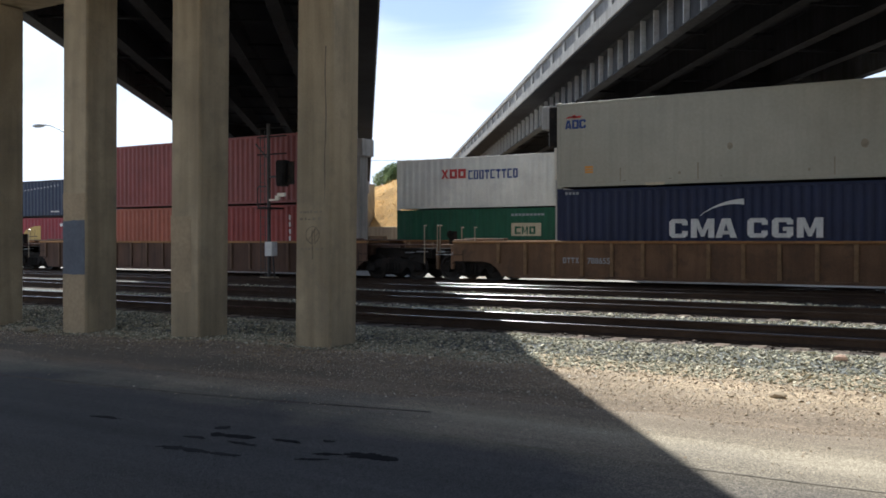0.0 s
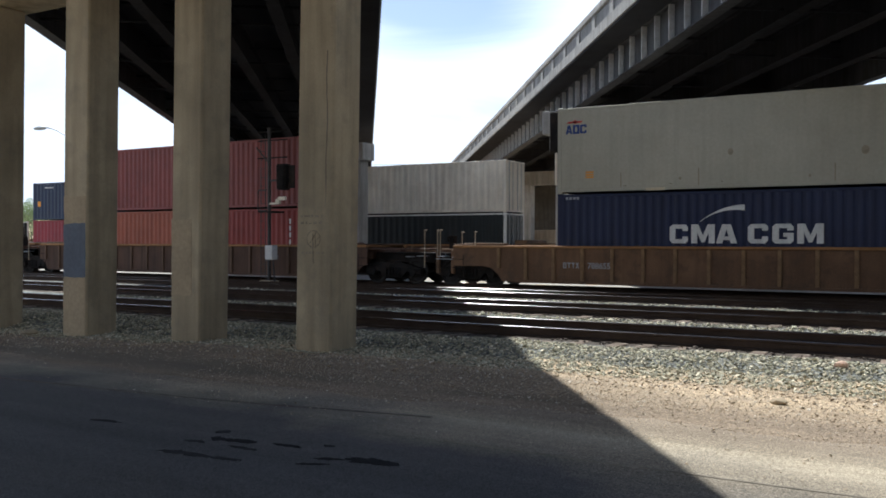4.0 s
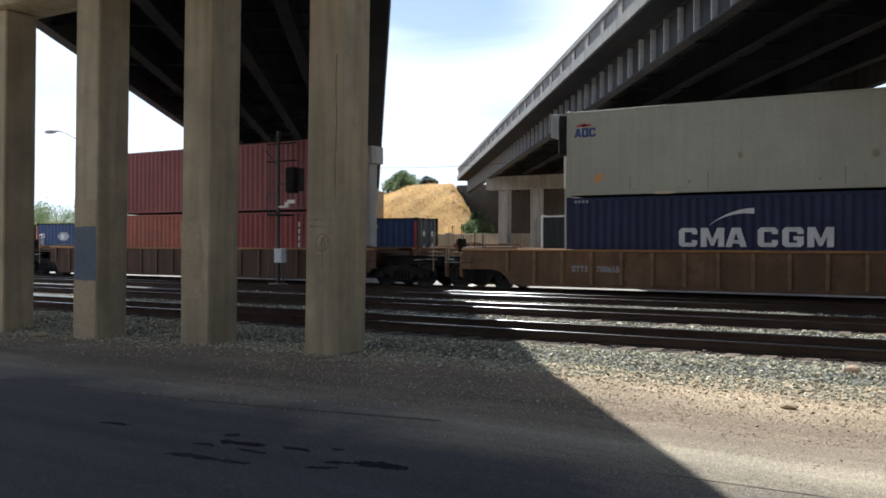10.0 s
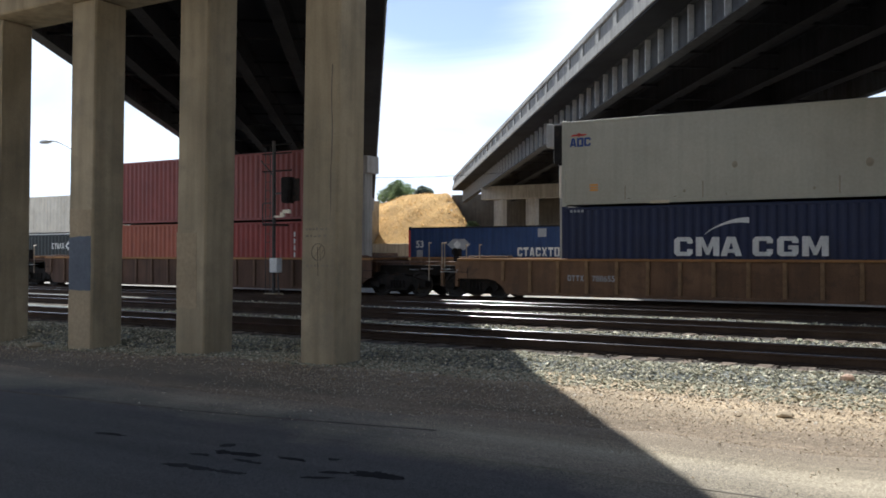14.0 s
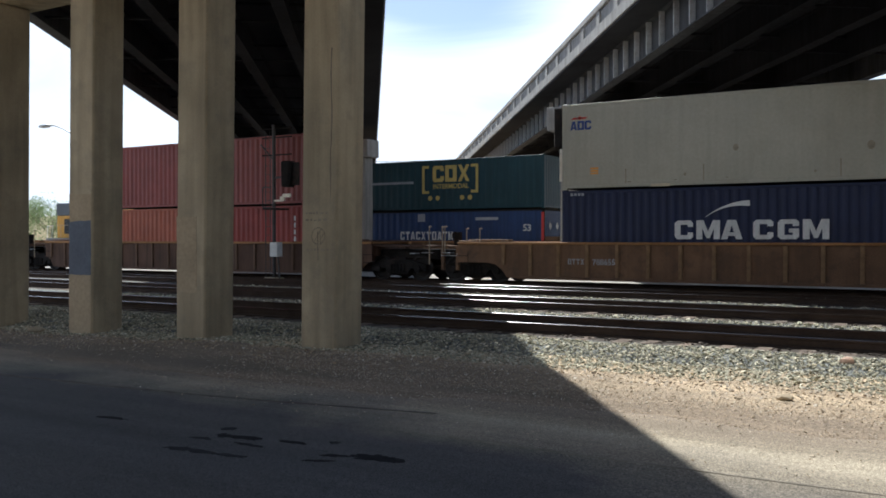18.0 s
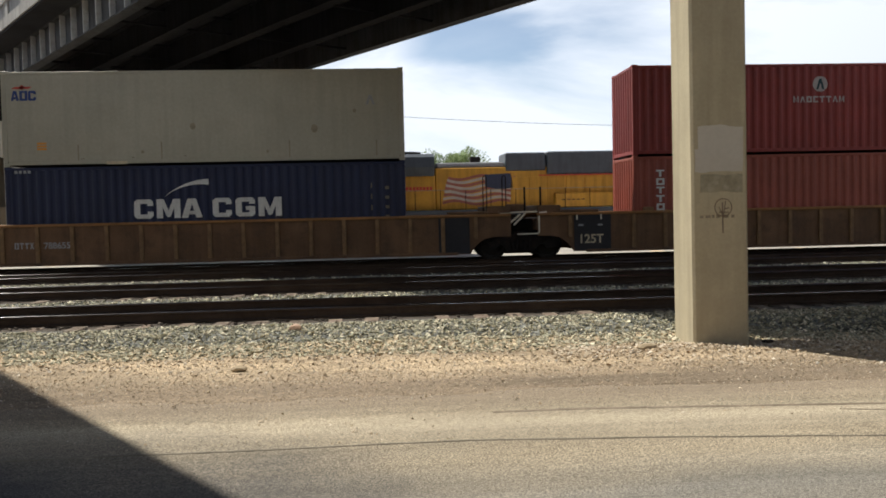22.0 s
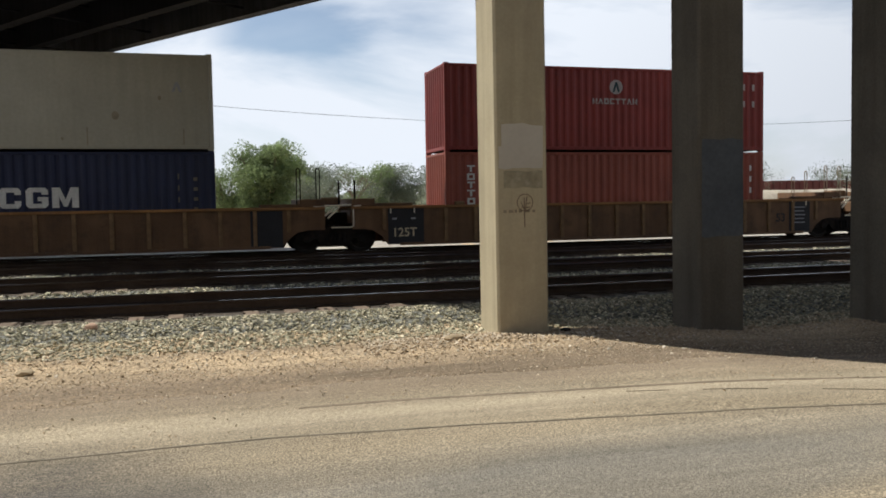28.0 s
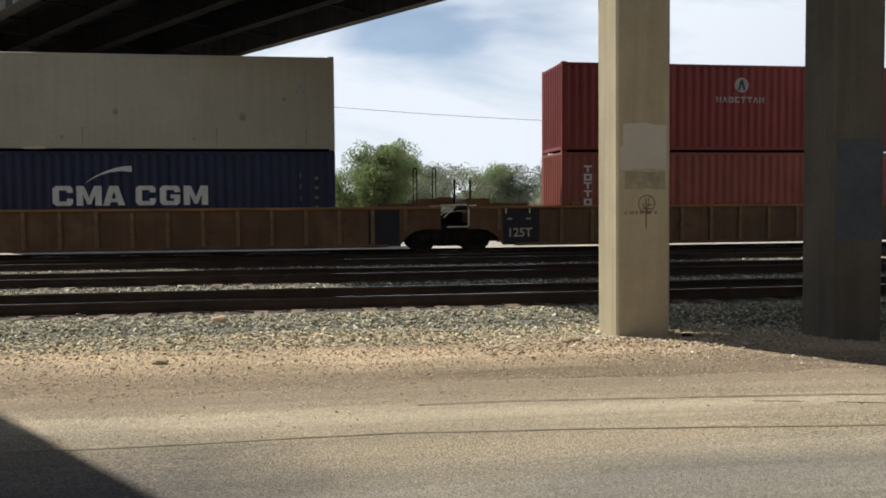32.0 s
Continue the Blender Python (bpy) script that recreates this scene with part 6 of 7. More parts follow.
# ---- locomotive ----
def locomotive(x):
    """Nose to +x. Local origin: rear end, near side of the walkway, on the rail."""
    lo = thing("diesel_locomotive", "yellow diesel locomotive with a grey roof, dusty", "locomotive", pose(x, 14.75, 0))
    W = 3.1
    part("frame", bbox_bm(-0.4, 0.0, 1.35, 21.9, W, 1.62, 0.03), P_GREY, lo, "grey walkway frame")
    # rear radiator section with flared wings
    part("radiator_hood", bbox_bm(0.2, 0.55, 1.63, 7.4, W - 0.55, 3.35, 0.04), P_YELLOW, lo)
    bm = bm_new()
    prof = [(0.35, 3.32), (0.12, 3.75), (0.20, 4.25), (0.50, 4.42), (W - 0.50, 4.42), (W - 0.20, 4.25), (W - 0.12, 3.75), (W - 0.35, 3.32)]
    rows = [[bm.verts.new((xx, y, z)) for y, z in prof] for xx in (2.4, 7.35)]
    for i in range(len(prof)):
        j = (i + 1) % len(prof)
        bm.faces.new((rows[0][i], rows[0][j], rows[1][j], rows[1][i]))
    bm.faces.new(rows[0])
    bm.faces.new(rows[1])
    bmesh.ops.recalc_face_normals(bm, faces=bm.faces[:])
    rad = part("radiator_wing", bm, P_GREY, lo, "dark grey flared radiator housing")
    for k in range(2):
        part("radiator_fan", tube(bm_new(), (3.7 + k * 2.3, W / 2, 4.43), (3.7 + k * 2.3, W / 2, 4.56), 0.8, 16), M_BLACK, rad)
    part("rear_hood", bbox_bm(0.15, 0.5, 3.36, 2.39, W - 0.5, 4.32, 0.06), P_GREY, lo)
    part("louvre", bbox_bm(1.1, 0.52, 1.95, 2.7, 0.549, 3.1, 0.01), M_BLACK, lo, "black intake grille")
    for k in range(10):
        part("slat", bbox_bm(1.1, 0.505, 2.0 + k * 0.11, 2.7, 0.519, 2.04 + k * 0.11), P_GREY, lo)
    part("side_vent", tube(bm_new(), (3.2, 0.549, 2.75), (3.2, 0.5, 2.75), 0.42, 16), P_GREY, lo)
    # long hood
    part("long_hood", bbox_bm(7.42, 0.6, 1.63, 17.0, W - 0.6, 3.72, 0.05), P_YELLOW, lo)
    part("exhaust_housing", bbox_bm(7.5, 0.75, 3.72, 10.9, W - 0.75, 3.98, 0.05), M_GREY_MARK, lo)
    part("exhaust_stack", bbox_bm(9.3, 1.3, 3.98, 9.8, 1.8, 4.3, 0.03), M_BLACK, lo)
    part("dynamic_brake_hood", bbox_bm(10.95, 0.55, 3.5, 13.0, W - 0.55, 4.42, 0.06), P_GREY, lo)
    part("inverter_hood", bbox_bm(13.05, 0.45, 3.3, 16.9, W - 0.45, 4.45, 0.06), P_GREY, lo)
    part("red_line", bbox_bm(12.6, 0.43, 3.24, 16.8, 0.449, 3.29), M_RED_MARK, lo)
    for k in range(6):
        part("hood_door", bbox_bm(11.2 + k * 0.95, 0.57, 1.9, 12.05 + k * 0.95, 0.599, 3.2, 0.01), P_YELLOW, lo)
    part("battery_box", bbox_bm(13.4, 0.15, 1.64, 17.0, 0.59, 2.35, 0.03), P_YELLOW, lo)
    for k in range(5):
        mark(lo, "block", 13.7 + k * 0.25, 2.0, 0.16, 0.05, M_BLACK_MARK, y=0.149)
    # cab and nose
    bm = bm_new()
    prism(bm, [(17.02, 1.64), (17.02, 3.4), (19.35, 3.4), (19.35, 1.64)], 0.08, W - 0.08)
    cab = part("cab", bm, P_YELLOW, lo)
    part("cab_top", prism(bm_new(), [(17.02, 3.402), (17.02, 4.3), (17.2, 4.46), (19.3, 4.46), (19.45, 4.3), (19.36, 3.402)], 0.08, W - 0.08), P_GREY, cab, "dark grey window band of the cab")
    part("red_line", bbox_bm(17.02, 0.066, 3.37, 19.35, 0.079, 3.42), M_RED_MARK, cab)
    part("roof_unit", bbox_bm(17.5, 0.9, 4.53, 18.3, W - 0.9, 4.66, 0.03), M_GREY_MARK, cab)
    part("roof_unit", bbox_bm(18.5, 1.0, 4.53, 19.2, W - 1.0, 4.64, 0.03), M_GREY_MARK, cab)
    part("cab_roof", bbox_bm(16.98, 0.05, 4.25, 19.5, W - 0.05, 4.52, 0.05), M_GREY_MARK, cab, "pale grey cab roof")
    for xw, w in ((17.3, 0.5), (17.95, 0.55), (18.6, 0.55)):
        wf = part("window_frame", bbox_bm(xw - 0.05, 0.065, 3.45, xw + w + 0.05, 0.079, 4.2, 0.004), M_GREY_MARK, cab)
        part("pane", bbox_bm(xw, 0.055, 3.5, xw + w, 0.064, 4.15), M_GLASS, wf)
    part("windscreen", bbox_bm(19.40, 0.35, 3.62, 19.46, W - 0.35, 4.2), M_GLASS, cab)
    bm = bm_new()
    prism(bm, [(19.36, 1.64), (19.38, 3.5), (20.6, 3.46), (20.95, 3.15), (21.0, 1.64)], 0.55, W - 0.55)
    part("nose", bm, P_YELLOW, lo)
    part("headlight", bbox_bm(20.95, 1.3, 2.9, 21.02, 1.8, 3.1, 0.02), M_WHITE, lo)
    lettering(lo, "8712", 17.55, 2.75, 0.75, M_RED_MARK, y=0.05)
    # emblem and painted flag as plain shapes
    mark(lo, "block", 4.5, 2.75, 0.75, 0.35, M_BLUE_MARK, y=0.548)
    for k in range(4):
        mark(lo, "block", 4.55 + k * 0.18, 2.2, 0.09, 0.54, M_WHITE if k % 2 else M_RED_MARK, y=0.548)
    for k in range(10):
        mark(lo, "block", 5.6 + k * 0.17, 2.62, 0.12, 0.18, M_RED_MARK if k else M_WHITE, y=0.548)
    for k in range(9):
        bm = bm_new()
        pts = []
        for i in range(13):
            u = i / 12
            pts.append((8.0 + 3.4 * u + 0.15 * k * 0.25 - 0.25, 2.05 + 0.155 * k + 0.10 * math.sin(u * 9 + k * 0.4)))
        low = [(a, b - 0.135) for a, b in pts[::-1]]
        prism(bm, pts + low, 0.592, 0.598)
        part("flag_stripe", bm, M_FLAG_RED if k % 2 == 0 else M_FLAG_WHITE, lo)
    part("flag_canton", prism(bm_new(), [(9.9, 2.75), (9.9, 3.35), (11.2, 3.40), (11.35, 2.68), (10.6, 2.6)], 0.57, 0.59), M_FLAG_BLUE, lo)
    # handrails
    bm = bm_new()
    for k in range(15):
        part("stanchion", tube(bm_new(), (0.1 + k * 1.25, 0.04, 1.62), (0.1 + k * 1.25, 0.04, 2.6), 0.018, 6), M_RAILING if k < 2 else M_BLACK, lo)
    tube(bm, (0.1, 0.04, 2.6), (17.6, 0.04, 2.6), 0.018, 6)
    part("handrail", bm, M_RAILING, lo)
    for xs, sg in ((-0.35, 1), (21.6, -1)):
        bm = bm_new()
        for y in (0.1, W - 0.1):
            tube(bm, (xs, y, 0.9), (xs, y, 2.55), 0.022, 6)
            tube(bm, (xs, y, 2.55), (xs + sg * 0.7, y, 2.55), 0.022, 6)
            tube(bm, (xs + sg * 0.7, y, 2.55), (xs + sg * 0.5, y, 1.6), 0.022, 6)
        part("end_railing", bm, M_WHITE, lo, "white end handrail")
    part("fuel_tank", bbox_bm(8.0, 0.3, 0.35, 13.6, W - 0.3, 1.34, 0.12, 2), M_BLACK, lo)
    part("pilot", bbox_bm(21.6, 0.2, 0.25, 21.95, W - 0.2, 1.5, 0.05), M_BLACK, lo)
    part("pilot", bbox_bm(-0.45, 0.2, 0.25, -0.1, W - 0.2, 1.5, 0.05), M_BLACK, lo)
    part("coupler", bbox_bm(21.95, 1.4, 0.72, 22.9, 1.7, 1.0, 0.04), M_BLACK, lo)
    wm = keyed("wheel", lambda: None)
    for cx in (3.6, 17.9):
        fr = part("truck_frame", bbox_bm(cx - 2.6, 0.25, 0.5, cx + 2.6, 0.5, 1.0, 0.06), P_GREY, lo, "grey three-axle truck")
        part("truck_frame", bbox_bm(cx - 2.6, W - 0.5, 0.5, cx + 2.6, W - 0.25, 1.0, 0.06), P_GREY, lo)
        for k in (-1.85, 0, 1.85):
            for t in (-1, 1):
                shared("wheel", wm, lo, pose(cx + k, W / 2 + t * 0.75, 0.45, 0, 0, 0 if t < 0 else 180))
            part("axle_box", bbox_bm(cx + k - 0.2, 0.15, 0.3, cx + k + 0.2, 0.249, 0.62, 0.03), M_BLACK, fr)
    return lo


rides(locomotive(-296.9), -296.9, 14.75, 0.0)


# ---- paint on the columns ----
def paint_patch(col, x, y, z, w, h, mat, label, seed=0):
    """A roller-painted patch with an uneven edge, on the face of a column that looks to -y."""
    bm = bm_new()
    pts = []
    for (ax, az), (bx, bz) in (((0, 0), (w, 0)), ((w, 0), (w, h)), ((w, h), (0, h)), ((0, h), (0, 0))):
        for i in range(8):
            t = i / 8
            pts.append((ax + (bx - ax) * t, az + (bz - az) * t))
    pts = [(x + min(w, max(0, a + 0.03 * noise.noise(Vector((a * 4, b * 4, seed))))), z + b + 0.035 * noise.noise(Vector((b * 5, a * 5, seed + 3)))) for a, b in pts]
    prism(bm, pts, y - 0.003, y)
    return part("paint_patch", bm, mat, col, label)


def scrawl(x, y, z, seed, r=0.11):
    bm = bm_new()
    rng = random.Random(seed)
    last = None
    for i in range(20):
        a = i * 0.36
        p = (x + r * math.cos(a), y, z + r * math.sin(a))
        if last:
            tube(bm, last, p, 0.006, 4)
        last = p
    for k in range(5):
        p = (x + rng.uniform(-r, r), y, z + rng.uniform(-r, r))
        q = (x + rng.uniform(-r, r) * 0.6, y, z - rng.uniform(0, 1.2 * r))
        tube(bm, p, q, 0.006, 4)
    tube(bm, (x - 0.1 * r, y, z + 0.6 * r), (x - 0.05 * r, y, z - 2.9 * r), 0.008, 4)
    return bm


A, B, C = LB_MADE[:3]
R1, R2, R3, R4, R5 = RB_MADE
paint_patch(C, -3.705, -16.301, 0.85, 0.66, 1.05, M_PAINT_BLUE, "blue-grey paint patch", 1)
paint_patch(C, -3.715, -16.301, -0.25, 0.66, 1.08, M_PAINT_TAN, "tan paint patch", 2)
paint_patch(C, -3.69, -16.301, 1.92, 0.66, 0.5, M_PAINT_TAN, "tan paint patch", 3)
paint_patch(B, -0.70, -16.301, 0.6, 0.5, 1.35, M_PAINT_TAN, "faint tan paint patch", 4)
paint_patch(R1, 15.34, -16.651, 1.98, 0.58, 0.56, M_PAINT_PALE, "pale paint patch", 5)
paint_patch(R1, 15.30, -16.652, 1.98, 0.3, 0.27, M_PAINT_PALE, "pale paint patch", 12)
paint_patch(R1, 15.37, -16.651, 1.72, 0.54, 0.22, M_PAINT_SMUDGE, "smudged greenish paint patch", 6)
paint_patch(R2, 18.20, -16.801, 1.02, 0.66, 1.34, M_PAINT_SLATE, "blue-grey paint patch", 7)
paint_patch(R3, 21.19, -16.951, -0.3, 0.66, 2.6, M_PAINT_NAVY, "dark blue paint patch", 9)
paint_patch(R4, 24.16, -17.151, 0.5, 0.66, 1.58, M_PAINT_NAVY, "dark blue paint patch", 10)
paint_patch(R5, 27.31, -17.351, 0.9, 0.6, 1.4, M_PAINT_BROWN, "brown paint patch", 11)
part("graffiti", scrawl(15.66, -16.654, 1.53, 3), M_PAINT_SCRAWL, R1, "thin dark spray-painted scrawl")
def faint_bars(x, y, z, rows, w):
    """Lines of worn stencilling that nobody can read."""
    rng = random.Random(3)
    bm = bm_new()
    for r in range(rows):
        a = x
        while a < x + w:
            b = rng.uniform(0.03, 0.09)
            box(bm, a, y - 0.002, z - r * 0.11, a + b, y, z - r * 0.11 + rng.uniform(0.02, 0.045))
            a += b + rng.uniform(0.015, 0.05)
    return bm


part("graffiti", faint_bars(15.36, -16.65, 1.4, 1, 0.48), M_PAINT_FAINT, R1, "worn dark line of spray paint")
part("graffiti", faint_bars(2.26, -16.3, 1.95, 2, 0.46), M_PAINT_FAINT, A, "worn dark lines of spray paint")
part("graffiti", scrawl(2.52, -16.302, 1.6, 5, 0.135), M_PAINT_FAINT, A, "faint round spray-painted scrawl")


def run_stain(x, y, z0, z1, w, lean, seed):
    """A wandering dark water run down the edge of a column."""
    bm = bm_new()
    left, right = [], []
    n = 26
    for i in range(n + 1):
        z = z0 + (z1 - z0) * i / n
        c = x + lean * (z + 0.2) + 0.035 * noise.noise(Vector((z * 1.3, seed, 0))) + 0.012 * noise.noise(Vector((z * 5, seed, 4)))
        h = w * (0.2 + 0.8 * min(1.0, i / 5)) * (0.7 + 0.4 * noise.noise(Vector((z * 2.2, seed, 9))))
        left.append((c - h / 2, z))
        right.append((c + h / 2, z))
    for i in range(n):
        q = [left[i], right[i], right[i + 1], left[i + 1]]
        vs = [bm.verts.new((a, y - 0.003, b)) for a, b in q]
        bm.faces.new(vs)
    bmesh.ops.remove_doubles(bm, verts=bm.verts[:], dist=1e-5)
    return bm


part("water_stain", run_stain(2.14 + COLW - 0.13, -16.3, 2.1, 4.6, 0.035, 0.0155, 2), M_TAR, A, "dark water run down the edge")
part("graffiti", faint_bars(2.28, -16.3, 1.36, 1, 0.44), M_PAINT_FAINT, A, "worn dark line of spray paint")


# ---- signal, lamp, wires ----
def signal():
    s = thing("railway_signal", "dark railway signal mast seen from behind", "railway signal", pose(-11.95, -0.95, 0))
    part("mast", tube(bm_new(), (0, 0, -0.2), (0, 0, 6.1), 0.075, 12), M_SIGNAL, s)
    part("base", bbox_bm(-0.3, -0.3, -0.3, 0.3, 0.3, 0.02, 0.04), M_CONCRETE, s)
    head = bbox_bm(0.56, -0.3, 3.6, 1.06, 0.15, 4.62, 0.07)
    for v in head.verts:
        v.co.x += 0.06 * (v.co.z - 4.6) if v.co.x > 0.8 else 0.02 * (4.6 - v.co.z)
    h = part("signal_head", head, M_BLACK, s, "black signal head with a curved backplate")
    part("backplate", bbox_bm(1.02, -0.1, 3.66, 1.38, -0.05, 4.56, 0.05), M_BLACK, h)
    bm = bm_new()
    tube(bm, (0, 0, 4.0), (0.6, -0.05, 4.0), 0.04, 8)
    tube(bm, (-0.68, 0, 5.35), (-0.02, 0, 4.7), 0.03, 8)
    part("bracket", bm, M_SIGNAL, s)
    crank = bm_new()
    for x0, z0, x1, z1 in ((0.12, 3.04, 0.52, 3.11), (0.44, 3.06, 0.62, 3.24), (0.56, 3.2, 0.92, 3.34)):
        box(crank, x0, -0.14, z0, x1, -0.04, z1)
    part("crank_arm", crank, M_PALE_ROD, s, "pale stepped crank arm")
    part("guard_loop", sweep(bm_new(), [(-0.06, -0.1, 3.62), (-0.46, -0.1, 3.62), (-0.5, -0.1, 3.56), (-0.5, -0.1, 2.86), (-0.46, -0.1, 2.8), (-0.06, -0.1, 2.8)], 0.03, 6), M_SIGNAL, s)
    for k in (4.9, 5.6, 5.95):
        part("cross_arm", tube(bm_new(), (-0.6, 0, k), (0.9, 0, k), 0.03, 6), M_BLACK, s)
    part("platform", bbox_bm(-0.35, -0.3, 2.72, 0.35, 0.5, 2.78, 0.01), M_BLACK, s)
    lad = bm_new()
    for sx in (-0.32, -0.08):
        tube(lad, (sx - 0.25, 0.15, 0.0), (sx - 0.25, 0.15, 5.9), 0.018, 6)
    for k in range(16):
        tube(lad, (-0.57, 0.15, 0.3 + k * 0.35), (-0.33, 0.15, 0.3 + k * 0.35), 0.012, 6)
    part("ladder", lad, M_SIGNAL, s)
    part("relay_case", bbox_bm(-0.02, -0.24, 0.85, 0.36, 0.1, 1.42, 0.02), M_WHITE, s, "small white relay case")
    part("conduit", tube(bm_new(), (0.3, 0.0, -0.2), (0.2, 0.0, 0.86), 0.035, 8), M_SIGNAL, s)
    return s


signal()


def street_lamp():
    l = thing("street_lamp", "grey cobra-head street lamp on a tall pole", "street lamp", pose(-34.2, 4.5, 0.35))
    bm = bm_new()
    tube(bm, (2.4, 0, -0.6), (2.4, 0, 7.2), 0.09, 10)
    part("pole", bm, M_GALV, l)
    bm = sweep(bm_new(), [(2.4 - 2.1 * t / 8, 0, 7.2 + 0.62 * math.sin(t / 8 * math.pi / 2)) for t in range(9)], 0.045, 8)
    part("arm", bm, M_GALV, l)
    bm = bm_new()
    bmesh.ops.create_uvsphere(bm, u_segments=14, v_segments=8, radius=1.0)
    bmesh.ops.scale(bm, vec=(0.55, 0.2, 0.12), verts=bm.verts[:])
    bmesh.ops.translate(bm, vec=(-0.05, 0, 7.80), verts=bm.verts[:])
    part("lamp_head", bm, M_GALV, l)
    return l


street_lamp()


def wire(p, q, sag, label):
    p, q = Vector(p), Vector(q)
    bm = sweep(bm_new(), [p.lerp(q, i / 40) - Vector((0, 0, sag * 4 * (i / 40) * (1 - i / 40))) for i in range(41)], 0.014, 5)
    return mesh_thing("overhead_wire", bm, M_BLACK, label, "wire", group="overhead wires")


wire((-42, 30, 9.05), (0, 30, 9.05), 1.42, "thin dark overhead wire")
wire((0, 30, 9.05), (82, 30, 9.2), 2.27, "thin dark overhead wire")
for px, py in ((-42, 30), (0, 30), (82, 30)):
    u = thing("utility_pole", "weathered wooden utility pole", "utility pole", pose(px, py, -0.2), group="utility poles")
    part("pole", tube(bm_new(), (0, 0, 0), (0, 0, 9.45), 0.15, 10), M_BARK, u)
    part("cross_arm", bbox_bm(-0.06, -1.2, 9.12, 0.06, 1.2, 9.24, 0.01), M_BARK, u)

# stones that stand out by themselves
for x, y, s, mat, lab in ((10.12, -14.72, 0.095, M_PINK_STONE, "pinkish broken stone on the ballast"), (14.6, -16.86, 0.13, M_PAINT_TAN, "flat pale slab of stone on the dirt"),
                          (9.73, -17.25, 0.10, M_PAINT_TAN, "reddish stone on the dirt"), (-4.6, -16.4, 0.22, M_CONCRETE, "lump of stone by a column"), (16.25, -16.6, 0.075, M_BLACK, "dark stone by a column")):
    bm = bm_new()
    bmesh.ops.create_icosphere(bm, subdivisions=2, radius=1.0)
    for v in bm.verts:
        v.co *= 1 + 0.3 * noise.noise(v.co * 1.3 + Vector((x, y, 0)))
        v.co = Vector((v.co.x * s, v.co.y * s * 0.7, v.co.z * s * (0.7 if mat is M_PINK_STONE else 0.35)))
    mesh_thing("stone", bm, mat, lab, "stone", pose(x, y, ground_z(x, y) + (0.13 if y > -15.5 else 0.03)), group="loose stones")


def gondola(x, y, turn):
    """An open ribbed freight car far across the yard; local x along."""
    g = thing("gondola_car", "dark red ribbed gondola car on a distant track", "freight car", pose(x, y, 0, 0, 0, turn), group="distant gondola cars")
    for yy in (0.0, 2.84):
        part("side_wall", bbox_bm(0, yy, 1.1, 16.0, yy + 0.06, 3.9, 0.01), P_OXIDE, g)
        part("top_rail", bbox_bm(-0.02, yy - 0.06, 3.901, 16.02, yy + 0.12, 4.05, 0.02), P_OXIDE, g)
    for xx in (0.0, 15.94):
        part("end_wall", bbox_bm(xx, 0.061, 1.1, xx + 0.06, 2.839, 3.9, 0.01), P_OXIDE, g)
    rib = keyed("gondola_rib", lambda: mesh_from(bbox_bm(-0.07, -0.12, 1.1, 0.07, -0.001, 3.89, 0.01), "rib", P_OXIDE))
    for i in range(12):
        shared("rib", rib, g, pose(0.4 + i * 1.38, 0, 0))
    part("underframe", bbox_bm(0.2, 0.2, 0.75, 15.8, 2.7, 1.099, 0.02), M_BLACK, g)
    for xx in (2.4, 13.6):
        truck(g, xx, 1.45)
    return g


for i in range(4):
    gondola(84 + i * 17.4, 90 + i * 1.6, 5.3)



def gravel_bank():
    return sheet("gravel_bank", axis([(66, 175, 160)]), axis([(72, 84, 18)]),
                 lambda x, y: -0.3 + (2.75 + 0.22 * noise.noise(Vector((x * 0.11, 4, 0))) + 0.1 * noise.noise(Vector((x * 0.5, y * 0.5, 1)))) * max(0.0, math.sin((y - 72) / 12 * math.pi)) ** 0.5, M_PALE_GRAVEL)


tagged(new("gravel_bank", gravel_bank()), "long low bank of pale gravel far across the yard", "gravel", kind="structure")

# ---- retaining wall, hill growth, trees ----
mesh_thing("retaining_wall", bbox_bm(-75, 41.0, -0.4, -12, 41.5, 2.65, 0.05), M_WALL, "low tan concrete retaining wall below the slope", "wall", kind="structure")


def slope_grass():
    rng = random.Random(11)
    verts, faces = [], []
    for _ in range(26000):
        x, y = rng.uniform(-62, -18), rng.uniform(43, 66)
        z = ground_z(x, y)
        if z < 0.4:
            continue
        a, h, w = rng.uniform(0, 6.28), rng.uniform(0.07, 0.24) * (0.5 + abs(noise.noise(Vector((x * 0.5, y * 0.5, 3)))) * 1.6), rng.uniform(0.04, 0.10)
        dx, dy = math.cos(a) * w, math.sin(a) * w
        k = len(verts)
        verts += [(x - dx, y - dy, z - 0.05), (x + dx, y + dy, z - 0.05), (x + rng.uniform(-0.2, 0.2), y + rng.uniform(-0.2, 0.2), z + h)]
        faces.append((k, k + 1, k + 2))
    return pydata("dry_grass", verts, faces, M_GRASSBLADE)


hx = axis([(-80, -12, 90)])
hy = axis([(41.6, 72, 50)])
tagged(new("hill_slope", sheet("hill_slope", hx, hy, lambda x, y: ground_z(x, y) + (0.03 if ground_z(x, y) > 0 else -0.05), M_DRYGRASS)), "steep slope of dry golden grass", "hill", kind="structure")
tagged(new("dry_grass", slope_grass()), "tufts of dry golden grass on the slope", "grass", kind="stuff")


